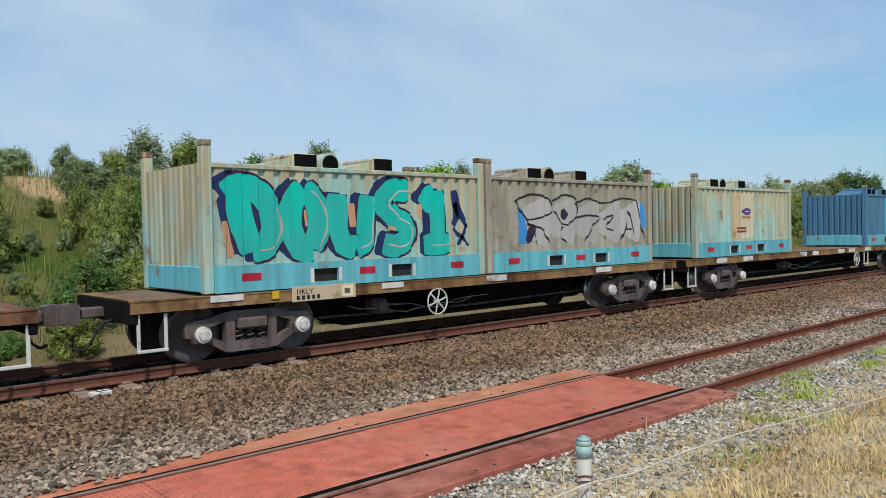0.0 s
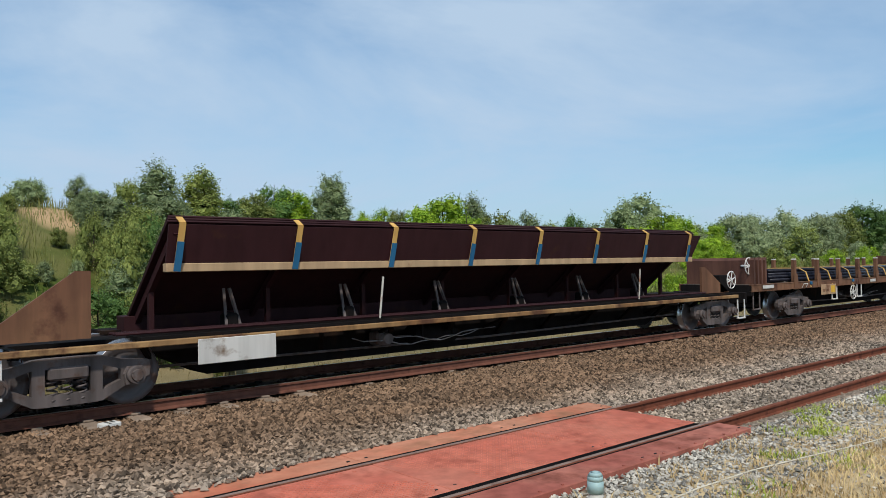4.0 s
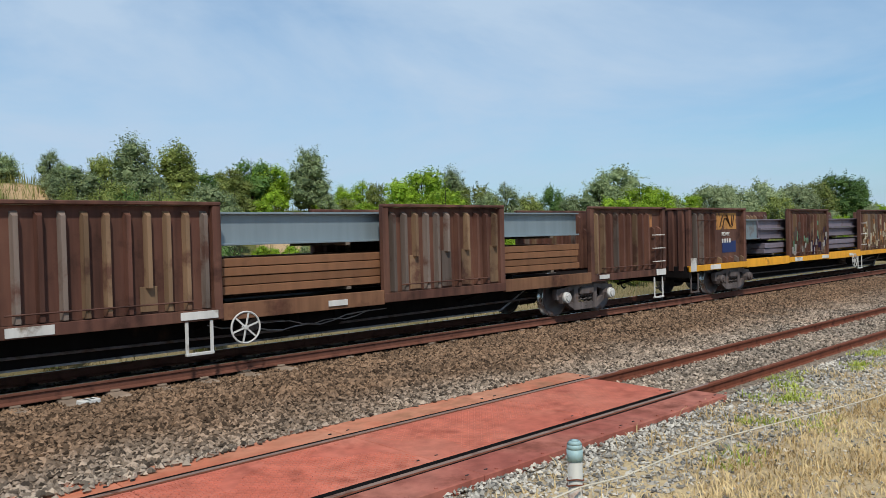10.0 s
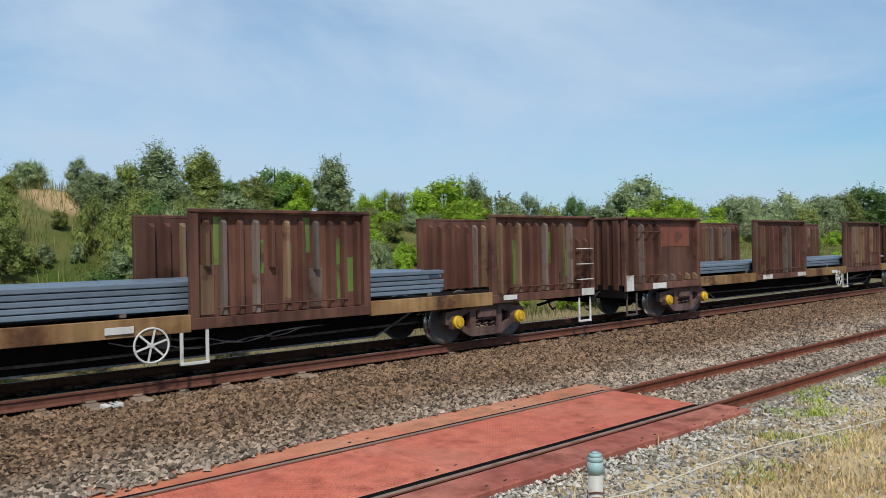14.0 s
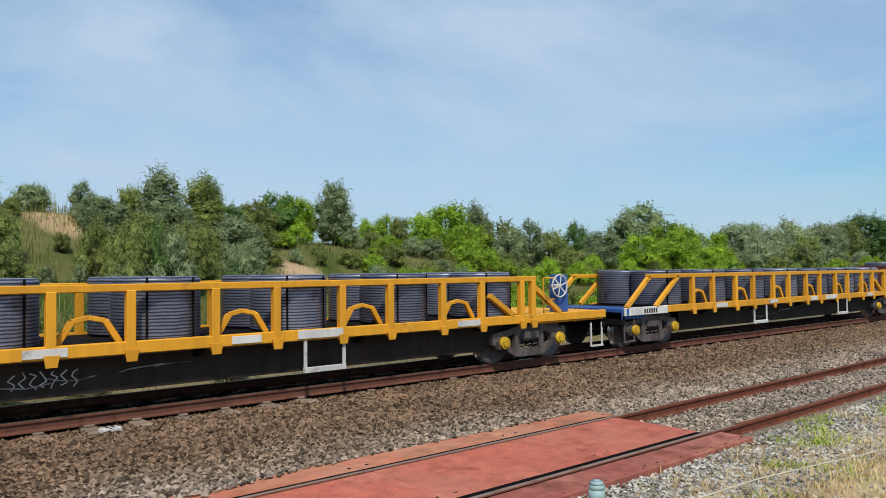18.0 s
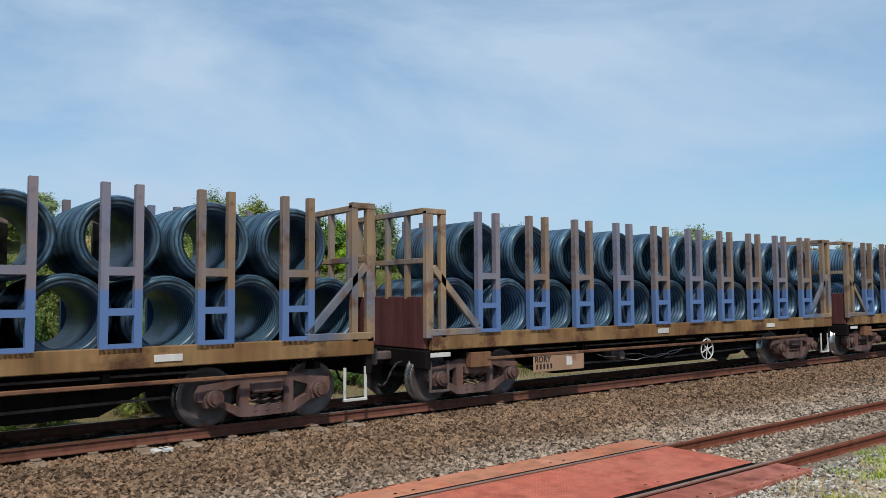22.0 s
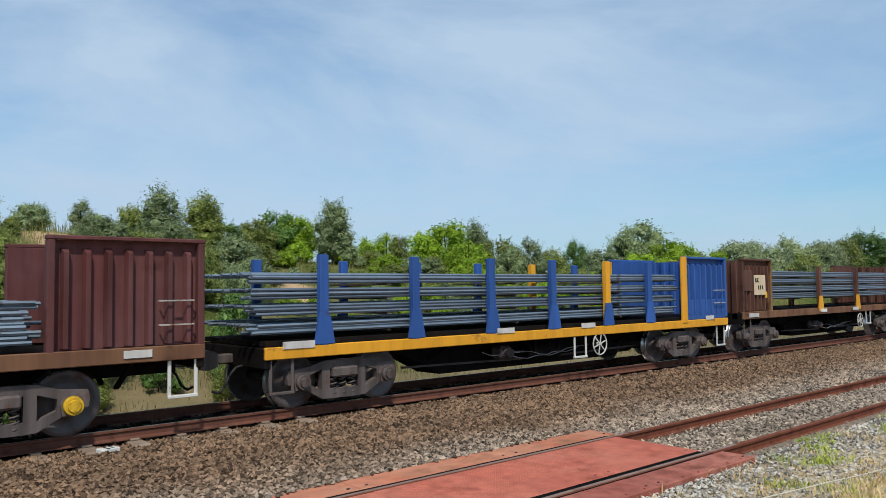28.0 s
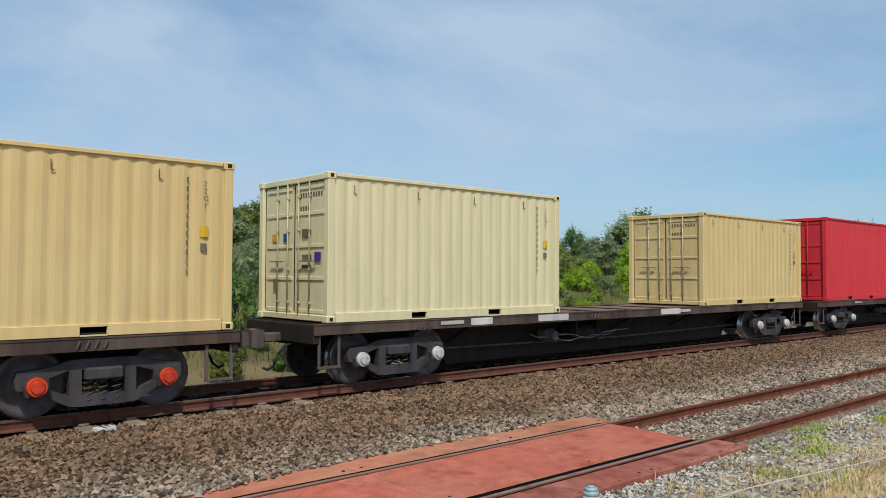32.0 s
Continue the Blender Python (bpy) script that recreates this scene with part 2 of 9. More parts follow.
M_PANEL_EDGE = paint("dull_maroon_edge_plate", (0.33, 0.10, 0.075), 0.40, (0.23, 0.075, 0.052), 0.8, 0, 0.4, 1.5, 0.5, 0.08, (0.40, 0.15, 0.11), 0.1)
M_PANEL_DUST = paint("dusty_orange_edge_plate", (0.50, 0.165, 0.095), 0.35, (0.38, 0.17, 0.10), 0.8, 0, 0.3, 1.5, 0.5, 0.08, (0.52, 0.24, 0.15), 0.1)
M_WORN_HEAD = paint("dull_rail_head_steel", (0.30, 0.20, 0.16), 0.35, (0.17, 0.08, 0.055), 0.55, 0.15, 0.2, 3.0)
M_GRAFF = paint("teal_spray_paint", (0.0, 0.50, 0.42), 0.0, (0.05, 0.3, 0.33), 0.5, 0, 0.2, 1.0, 0.1, 0.04, (0.03, 0.42, 0.37))
M_NAVY = paint("navy_spray_paint", (0.015, 0.03, 0.11), 0.05, (0.05, 0.05, 0.1), 0.5, 0, 0.1, 1.0, 0.1, 0.0)
M_BLACK = paint("black_paint_and_opening_shade", (0.025, 0.024, 0.024), 0.0, RUST, 0.6, 0, 0.1)
M_STRAP = paint("yellow_webbing_strap", (0.55, 0.33, 0.1), 0.15, (0.3, 0.18, 0.1), 0.85, 0, 0.3)
M_TURQ = paint("turquoise_container_paint", (0.14, 0.47, 0.55), 0.22, (0.26, 0.18, 0.12), 0.55, 0, 0.4)
M_DRAB = paint("stained_drab_container_paint", (0.36, 0.325, 0.255), 0.25, (0.2, 0.11, 0.07), 0.65, 0, 0.5, 1.2, 0.25, 0.07, (0.42, 0.40, 0.33))
M_PALE = paint("faded_cream_container_paint", (0.47, 0.43, 0.29), 0.22, (0.27, 0.14, 0.075), 0.6, 0, 0.45, 1.2, 0.25, 0.07, (0.33, 0.52, 0.49))
M_BLUEBOX = paint("weathered_blue_container_paint", (0.075, 0.19, 0.31), 0.15, (0.14, 0.1, 0.09), 0.6, 0, 0.3)
M_TIMBER = paint("grey_timber_deck", (0.16, 0.125, 0.10), 0.2, (0.09, 0.07, 0.055), 0.9, 0, 0.4, 2.0, 0.5)
M_PLATE_GREY = paint("blue_grey_mill_steel", (0.21, 0.26, 0.29), 0.10, (0.16, 0.11, 0.08), 0.5, 0.35, 0.15, 0.8, 0.1, 0.15)
M_PLATE_RUST = paint("orange_rusted_steel", (0.38, 0.145, 0.035), 0.3, (0.24, 0.095, 0.03), 0.8, 0, 0.25, 0.9, 0.25, 0.2)
M_PLATE_OCHRE = paint("ochre_rusted_steel", (0.30, 0.145, 0.045), 0.3, (0.20, 0.09, 0.035), 0.75, 0, 0.3, 0.9, 0.2, 0.2)
M_PLATE_BROWN = paint("brown_mill_steel", (0.22, 0.105, 0.055), 0.25, (0.14, 0.065, 0.037), 0.7, 0.1, 0.25, 0.9, 0.2, 0.2)
M_PLATE_MAUVE = paint("mauve_mill_steel", (0.19, 0.165, 0.20), 0.15, (0.13, 0.09, 0.08), 0.55, 0.3, 0.15, 0.9, 0.15, 0.15)
M_PIPE_DARK = paint("black_lacquered_pipe", (0.012, 0.012, 0.02), 0.1, (0.03, 0.02, 0.02), 0.25, 0.1, 0.1, 2.0)
M_BAR_BLUE = paint("blue_grey_bar_steel", (0.19, 0.24, 0.30), 0.15, (0.08, 0.075, 0.08), 0.4, 0.5, 0.15, 2.0, 0.2, 0.2)
M_TILT = paint("dark_maroon_tilt_frame", (0.034, 0.012, 0.014), 0.18, (0.05, 0.02, 0.014), 0.55, 0, 0.3, gloss=0.12)
M_TILT_EDGE = paint("dark_red_plate_edge", (0.080, 0.023, 0.021), 0.25, (0.05, 0.018, 0.015), 0.5, 0, 0.5, 1.2, gloss=0.25)
M_TRUSS = paint("weathered_blue_girder", (0.045, 0.055, 0.125), 0.30, (0.12, 0.095, 0.08), 0.55, 0.05, 0.5, 0.8, 0.2, 0.1, (0.11, 0.105, 0.12))
M_OLIVE = paint("green_overspray_paint", (0.135, 0.135, 0.05), 0.45, (0.09, 0.05, 0.035), 0.7, 0, 0.4, 3.0)
M_PATCH = paint("orange_patch_paint", (0.42, 0.19, 0.08), 0.2, RUST, 0.7, 0, 0.3)
M_ORANGE = paint("faded_orange_emblem_paint", (0.46, 0.22, 0.065), 0.4, (0.14, 0.07, 0.045), 0.7, 0, 0.35, 3.0)
M_PINK = paint("dusty_red_patch_paint", (0.20, 0.066, 0.045), 0.35, (0.10, 0.045, 0.03), 0.65, 0, 0.4, 2.0)
M_GALV = paint("galvanised_post_steel", (0.46, 0.45, 0.41), 0.42, (0.30, 0.13, 0.075), 0.6, 0.1, 0.35, 7.0)
M_STONE = stony("ballast_stone", (0.05, 0.041, 0.033), (0.52, 0.425, 0.34))
M_STONE_GREY = stony("grey_gravel_stone", (0.10, 0.097, 0.09), (0.62, 0.58, 0.51))
M_DRY = leafy("dry_grass", (0.40, 0.265, 0.115), (0.84, 0.65, 0.35), 0.2)
M_GREEN_GRASS = leafy("green_grass", (0.24, 0.33, 0.03), (0.50, 0.54, 0.10), 0.2)
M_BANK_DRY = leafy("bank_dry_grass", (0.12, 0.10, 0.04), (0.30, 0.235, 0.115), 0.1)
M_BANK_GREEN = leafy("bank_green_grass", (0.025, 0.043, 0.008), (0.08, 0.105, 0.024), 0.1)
M_SLOPE = leafy("slope_grass", (0.09, 0.12, 0.018), (0.30, 0.28, 0.09), 0.15)
M_CAP = paint("blue_green_cap_paint", (0.33, 0.47, 0.48), 0.1, (0.4, 0.3, 0.22), 0.5, 0.1, 0.2, 5.0)
M_MINT = paint("mint_overspray_paint", (0.20, 0.36, 0.24), 0.4, (0.10, 0.055, 0.04), 0.7, 0, 0.4)
M_LEAF_GREY = leafy("grey_green_leaves", (0.085, 0.125, 0.05), (0.35, 0.42, 0.21))
M_LEAF_BRIGHT = leafy("bright_green_leaves", (0.08, 0.19, 0.008), (0.42, 0.56, 0.05))
M_LEAF_DARK = leafy("dark_green_leaves", (0.035, 0.085, 0.02), (0.17, 0.28, 0.07))
M_LEAF_OLIVE = leafy("olive_leaves", (0.085, 0.12, 0.026), (0.33, 0.37, 0.10))
# distance haze mixed into the leaf colour of the far trees
M_LEAF_FAR = leafy("haze_paled_leaves", (0.15, 0.20, 0.09), (0.42, 0.48, 0.26))
M_BARK = paint("grey_brown_bark", (0.05, 0.04, 0.03), 0.3, (0.03, 0.024, 0.018), 0.95, 0, 0.4, 3.0, 0.8)


# ---- mesh tools ----
def cbox(bm, x0, x1, y0, y1, z0, z1, c=0.0):
    """A box, its edges chamfered by c."""
    if c <= 0:
        v = [bm.verts.new((x, y, z)) for x in (x0, x1) for y in (y0, y1) for z in (z0, z1)]
        for q in ((0, 1, 3, 2), (4, 6, 7, 5), (0, 4, 5, 1), (2, 3, 7, 6), (0, 2, 6, 4), (1, 5, 7, 3)):
            bm.faces.new([v[i] for i in q])
        return
    c = min(c, abs(x1 - x0) / 2.5, abs(y1 - y0) / 2.5, abs(z1 - z0) / 2.5)
    p = {}
    for ix, x in ((0, x0), (1, x1)):
        for iy, y in ((0, y0), (1, y1)):
            for iz, z in ((0, z0), (1, z1)):
                sx, sy, sz = c * (1 - 2 * ix), c * (1 - 2 * iy), c * (1 - 2 * iz)
                p[ix, iy, iz] = (bm.verts.new((x, y + sy, z + sz)), bm.verts.new((x + sx, y, z + sz)), bm.verts.new((x + sx, y + sy, z)))
    for i in (0, 1):
        bm.faces.new([p[k][0] for k in ((i, 0, 0), (i, 1, 0), (i, 1, 1), (i, 0, 1))])
        bm.faces.new([p[k][1] for k in ((0, i, 0), (1, i, 0), (1, i, 1), (0, i, 1))])
        bm.faces.new([p[k][2] for k in ((0, 0, i), (1, 0, i), (1, 1, i), (0, 1, i))])
        for j in (0, 1):
            bm.faces.new([p[0, i, j][1], p[1, i, j][1], p[1, i, j][2], p[0, i, j][2]])
            bm.faces.new([p[i, 0, j][0], p[i, 1, j][0], p[i, 1, j][2], p[i, 0, j][2]])
            bm.faces.new([p[i, j, 0][0], p[i, j, 1][0], p[i, j, 1][1], p[i, j, 0][1]])
    for k in p:
        bm.faces.new(p[k])


def bar(bm, a, b, w, h, c=0.0, up=(0, 0, 1)):
    """A square bar from a to b, w wide and h high."""
    a, b = Vector(a), Vector(b)
    d = b - a
    x = d.normalized()
    u = Vector(up)
    if abs(x.dot(u)) > 0.98:
        u = Vector((0, 1, 0))
    y = u.cross(x).normalized()
    z = x.cross(y)
    n0 = len(bm.verts)
    cbox(bm, 0, d.length, -w / 2, w / 2, -h / 2, h / 2, c)
    bm.verts.ensure_lookup_table()
    for v in bm.verts[n0:]:
        v.co = a + x * v.co.x + y * v.co.y + z * v.co.z


def cyl(bm, a, b, r, n=12, r2=None, caps=True):
    a, b = Vector(a), Vector(b)
    r2 = r if r2 is None else r2
    x = (b - a).normalized()
    u = Vector((0, 0, 1)) if abs(x.z) < 0.9 else Vector((1, 0, 0))
    y = u.cross(x).normalized()
    z = x.cross(y)
    ring = []
    for p, q in ((a, r), (b, r2)):
        ring.append([bm.verts.new(p + (y * math.cos(k * math.tau / n) + z * math.sin(k * math.tau / n)) * q) for k in range(n)])
    for k in range(n):
        f = bm.faces.new((ring[0][k], ring[0][(k + 1) % n], ring[1][(k + 1) % n], ring[1][k]))
        f.smooth = n > 6
    if caps:
        bm.faces.new(ring[0][::-1])
        bm.faces.new(ring[1])


def pierced(bm, pts, polys, y0, y1):
    """A flat casting: polygons of the xz plane that share corners, given thickness; what they leave free stays open."""
    a = [bm.verts.new((x, y0, z)) for x, z in pts]
    b = [bm.verts.new((x, y1, z)) for x, z in pts]
    used = {}
    for poly in polys:
        bm.faces.new([a[i] for i in poly])
        bm.faces.new([b[i] for i in poly[::-1]])
        for i, j in zip(poly, poly[1:] + poly[:1]):
            used[frozenset((i, j))] = used.get(frozenset((i, j)), []) + [(i, j)]
    for e in used.values():
        if len(e) == 1:
            i, j = e[0]
            bm.faces.new((a[j], a[i], b[i], b[j]))


def tube(bm, pts, r, n=6):
    for a, b in zip(pts, pts[1:]):
        cyl(bm, a, b, r, n)


def lathe(bm, prof, n=24, close=False):
    """Turns (radius, y) pairs about the y axis."""
    rings = [[bm.verts.new((r * math.cos(k * math.tau / n), y, r * math.sin(k * math.tau / n))) for k in range(n)] for r, y in prof]
    pairs = list(zip(rings, rings[1:])) + ([(rings[-1], rings[0])] if close else [])
    for p, q in pairs:
        for k in range(n):
            f = bm.faces.new((p[k], p[(k + 1) % n], q[(k + 1) % n], q[k]))
            f.smooth = True
    return rings


def prism(bm, pts, y0, y1):
    """An outline in the xz plane, given thickness along y."""
    a = [bm.verts.new((x, y0, z)) for x, z in pts]
    b = [bm.verts.new((x, y1, z)) for x, z in pts]
    bm.faces.new(a)
    bm.faces.new(b[::-1])
    for k in range(len(pts)):
        j = (k + 1) % len(pts)
        bm.faces.new((a[k], b[k], b[j], a[j]))


def corrugated(bm, x0, x1, y, z0, z1, pitch, depth, thick=0.03, share=0.5, out=-1, flank=0.6):
    """A sheet of trapezoid ribs that stand out from the plane y, along x."""
    n = max(1, round((x1 - x0) / pitch))
    p = (x1 - x0) / n
    line = [(x0, y)]
    for k in range(n):
        a = x0 + k * p
        s = p * (1 - share) / 2
        line += [(a + s * flank, y), (a + s, y + out * depth), (a + p - s, y + out * depth), (a + p - s * flank, y)]
    line.append((x1, y))
    lo = [bm.verts.new((px, py, z0)) for px, py in line]
    hi = [bm.verts.new((px, py, z1)) for px, py in line]
    lb = [bm.verts.new((px, py - out * thick, z0)) for px, py in line]
    hb = [bm.verts.new((px, py - out * thick, z1)) for px, py in line]
    for k in range(len(line) - 1):
        bm.faces.new((lo[k], lo[k + 1], hi[k + 1], hi[k]))
        bm.faces.new((lb[k + 1], lb[k], hb[k], hb[k + 1]))
        bm.faces.new((hi[k], hi[k + 1], hb[k + 1], hb[k]))
        bm.faces.new((lo[k + 1], lo[k], lb[k], lb[k + 1]))
    bm.faces.new((lo[0], hi[0], hb[0], lb[0]))
    bm.faces.new((lo[-1], lb[-1], hb[-1], hi[-1]))


def turn_xy(bm, n0, x, y, ninety=1):
    """Turns the vertices from n0 on about z by quarter turns, then shifts them."""
    bm.verts.ensure_lookup_table()
    for v in bm.verts[n0:]:
        for _ in range(ninety):
            v.co.x, v.co.y = -v.co.y, v.co.x
        v.co.x += x
        v.co.y += y


def mesh_of(bm, mat, fix=True):
    if fix:
        bmesh.ops.recalc_face_normals(bm, faces=bm.faces)
    me = bpy.data.meshes.new("shape")
    bm.to_mesh(me)
    bm.free()
    me.materials.append(mat)
    return me


def part(name, shape, mat, parent, label="", at=None):
    """One mesh under a thing or a part; shape is a bmesh or a mesh shared with others."""
    me = shape if isinstance(shape, bpy.types.Mesh) else mesh_of(shape, mat)
    ob = new(name, me)
    ob.parent = parent
    if at is not None:
        ob.matrix_basis = at
    if label:
        ob["label"] = label
    return ob


def profile(bm, pts, x0, x1):
    """A section in the yz plane drawn out along x."""
    a, b = [bm.verts.new((x0, y, z)) for y, z in pts], [bm.verts.new((x1, y, z)) for y, z in pts]
    bm.faces.new(a)
    bm.faces.new(b[::-1])
    for k in range(len(pts)):
        j = (k + 1) % len(pts)
        bm.faces.new((a[k], a[j], b[j], b[k]))


def B(*boxes, c=0.012):
    bm = bmesh.new()
    for b in boxes:
        cbox(bm, *b, c)
    return bm


SHARED = {}


def shared(key, make, mat):
    k = (key, mat.name)
    if k not in SHARED:
        SHARED[k] = mesh_of(make(), mat)
    return SHARED[k]


def words(text, size, mat, thick=0.006, fat=0.0):
    """Lettering with the built-in font, standing in the xz plane and read from -y."""
    cu = bpy.data.curves.new("letters", "FONT")
    cu.body, cu.size, cu.extrude, cu.offset, cu.resolution_u = text, size, thick, fat, 3
    ob = bpy.data.objects.new("letters", cu)
    me = bpy.data.meshes.new_from_object(ob)
    bpy.data.objects.remove(ob)
    me.transform(Matrix.Rotation(math.pi / 2, 4, "X"))
    me.materials.clear()
    me.materials.append(mat)
    return me


def thing(name, label, category, group=""):
    return tagged(new(name), label, category, group)


# ---- the train's way ----
TRACK_Y = 12.305
SPEED = 19.12
SLOWING = ((28.0, 0.0), (29.0, 0.1), (30.0, 0.5), (31.0, 0.95), (32.0, 1.5))


def run(t):
    """Metres that the train has gone at t seconds."""
    lag = 0.0
    for (a, p), (b, q) in zip(SLOWING, SLOWING[1:]):
        if t > a:
            lag = p + (q - p) * min(1.0, (t - a) / (b - a))
    return SPEED * t - lag


RUN_TIMES = (0, 5, 10, 15, 20, 25, 27, 28, 29, 30, 31, 32)
ROLLING = []
SPINNING = []


def on_train(ob, u, y=0.0, z=0.0, turn=(0, 0, 0)):
    """Sets a thing at u metres along the train, y to the far side of its middle and z over the rails."""
    ob.matrix_basis = pose(u, TRACK_Y + y, z, *turn)
    ROLLING.append((ob, u, y, z, turn))
    return ob


# ---- ground ----
YARD_Y, YARD_Z = 6.08, -0.18


def smooth01(a, b, v):
    t = min(1.0, max(0.0, (v - a) / (b - a)))
    return t * t * (3 - 2 * t)


def ground_z(x, y):
    """Height of the land: flat yard, ballast bed, a swale, and a scrubby bank behind the line."""
    if y < 4.4:
        z = -0.25 - 0.03 * smooth01(4.4, 2.5, y) - 0.3 * smooth01(-4, -40, y)
    elif y < 7.3:
        z = -0.25 - 0.09 * smooth01(4.8, 5.2, y) + 0.06 * smooth01(7.0, 7.3, y)
    elif y < 10.9:
        z = -0.28 + 0.08 * smooth01(7.3, 10.0, y)
    elif y < 13.9:
        z = -0.22
    else:
        z = -0.22 - 0.4 * smooth01(13.9, 16.5, y)
        top = 4.75 - 0.85 * smooth01(7, 16, x) - 1.7 * smooth01(19, 34, x) - 0.7 * smooth01(40, 140, x)
        z += top * smooth01(17.0, 29.5, y + 2.0 * noise.noise(Vector((x * 0.08, y * 0.05, 0.0))))
        z += smooth01(18, 24, y) * 0.35 * noise.noise(Vector((x * 0.22, y * 0.2, 3.0)))
        z -= (z - 0.5) * smooth01(120, 400, y) if z > 0.5 else 0
    return z


def steps(lo, hi, near_lo, near_hi, d):
    out, v, g = [], near_lo, d
    left = []
    while v > lo:
        g *= 1.35
        v -= g
        left.append(max(v, lo))
    out = left[::-1]
    v = near_lo
    while v < near_hi:
        out.append(v)
        v += d
    g = d
    while v < hi:
        out.append(v)
        g *= 1.3
        v += g
    return out + [hi]


def build_ground():
    xs, ys = steps(-2500, 4500, -20, 70, 0.8), steps(-1500, 4500, -4, 44, 0.5)
    verts = [(x, y, ground_z(x, y)) for x in xs for y in ys]
    w = len(ys)
    faces = [(i * w + j, (i + 1) * w + j, (i + 1) * w + j + 1, i * w + j + 1) for i in range(len(xs) - 1) for j in range(w - 1)]
    me = bpy.data.meshes.new("ground")
    me.from_pydata(verts, [], faces)
    me.polygons.foreach_set("use_smooth", [True] * len(faces))
    m, n, l, b = nodes_of("gravel_and_grass_soil")
    co, sep = n.new("ShaderNodeTexCoord"), n.new("ShaderNodeSeparateXYZ")
    l.new(co.outputs["Object"], sep.inputs["Vector"])
    # gravel near the lines, dry grass and earth on the bank and in front
    gr = ramp(n, 0.35, 0.65, (0.07, 0.055, 0.042, 1), (0.34, 0.275, 0.21, 1))
    l.new(noise_tex(n, l, 28.0, 4.0).outputs["Fac"], gr.inputs["Fac"])
    so = ramp(n, 0.3, 0.7, (0.10, 0.088, 0.04, 1), (0.27, 0.21, 0.115, 1))
    l.new(noise_tex(n, l, 0.35, 6.0).outputs["Fac"], so.inputs["Fac"])
    fr = ramp(n, 0.4, 0.6, (0.38, 0.295, 0.185, 1), (0.50, 0.385, 0.225, 1))
    l.new(noise_tex(n, l, 1.4, 6.0).outputs["Fac"], fr.inputs["Fac"])
    far = n.new("ShaderNodeMapRange")
    far.inputs["From Min"].default_value, far.inputs["From Max"].default_value = 13.3, 14.0
    l.new(sep.outputs["Y"], far.inputs["Value"])
    near = n.new("ShaderNodeMapRange")
    near.inputs["From Min"].default_value, near.inputs["From Max"].default_value = 4.9, 4.2
    l.new(sep.outputs["Y"], near.inputs["Value"])
    col = mix(n, l, near.outputs["Result"], gr.outputs["Color"], fr.outputs["Color"])
    col = dust_and_bed_shade(n, l, col)
    col = mix(n, l, far.outputs["Result"], col, so.outputs["Color"])
    up = ramp(n, 0.35, 0.7, (0.055, 0.085, 0.016, 1), (0.19, 0.165, 0.07, 1))
    l.new(noise_tex(n, l, 0.5, 6.0).outputs["Fac"], up.inputs["Fac"])
    hi = n.new("ShaderNodeMapRange")
    hi.inputs["From Min"].default_value, hi.inputs["From Max"].default_value = 18.2, 20.2
    l.new(sep.outputs["Y"], hi.inputs["Value"])
    col = mix(n, l, hi.outputs["Result"], col, up.outputs["Color"])
    # a bare sandy scar on the bank
    gd = n.new("ShaderNodeMapping")
    gd.vector_type = "POINT"
    gd.inputs["Location"].default_value, gd.inputs["Scale"].default_value = (-14.9 * 0.85, -25.0 * 0.6, 0.0), (0.85, 0.6, 0.0)
    l.new(co.outputs["Object"], gd.inputs["Vector"])
    ln = n.new("ShaderNodeVectorMath")
    ln.operation = "LENGTH"
    l.new(gd.outputs["Vector"], ln.inputs[0])
    sc = ramp(n, 0.55, 1.05, (1, 1, 1, 1), (0, 0, 0, 1))
    ragged = n.new("ShaderNodeMath")
    ragged.operation = "MULTIPLY_ADD"
    ragged.inputs[1].default_value, ragged.inputs[2].default_value = 1.4, -0.7
    l.new(noise_tex(n, l, 1.2, 5.0).outputs["Fac"], ragged.inputs[0])
    both = n.new("ShaderNodeMath")
    l.new(ln.outputs["Value"], both.inputs[0])
    l.new(ragged.outputs["Value"], both.inputs[1])
    l.new(both.outputs["Value"], sc.inputs["Fac"])
    col = mix(n, l, sc.outputs["Color"], col, (0.46, 0.32, 0.19))
    # pale sand on the crest
    crest = n.new("ShaderNodeMapping")
    crest.vector_type = "POINT"
    crest.inputs["Location"].default_value, crest.inputs["Scale"].default_value = (-6.9 * 0.9, -26.6 * 0.45, 0.0), (0.9, 0.45, 0.0)
    l.new(co.outputs["Object"], crest.inputs["Vector"])
    ln2 = n.new("ShaderNodeVectorMath")
    ln2.operation = "LENGTH"
    l.new(crest.outputs["Vector"], ln2.inputs[0])
    sc2 = ramp(n, 0.6, 1.0, (1, 1, 1, 1), (0, 0, 0, 1))
    l.new(ln2.outputs["Value"], sc2.inputs["Fac"])
    col = mix(n, l, sc2.outputs["Color"], col, (0.44, 0.30, 0.17))
    l.new(col, b.inputs["Base Color"])
    b.inputs["Roughness"].default_value = 0.95
    b.inputs["Specular IOR Level"].default_value = 0.1
    bp = n.new("ShaderNodeBump")
    bp.inputs["Strength"].default_value, bp.inputs["Distance"].default_value = 0.8, 0.05
    l.new(noise_tex(n, l, 22.0, 4.0).outputs["Fac"], bp.inputs["Height"])
    l.new(bp.outputs["Normal"], b.inputs["Normal"])
    me.materials.append(m)
    tagged(new("ground", me), "gravel yard and scrubby grass bank beside the railway", "ground", "", "structure")


build_ground()


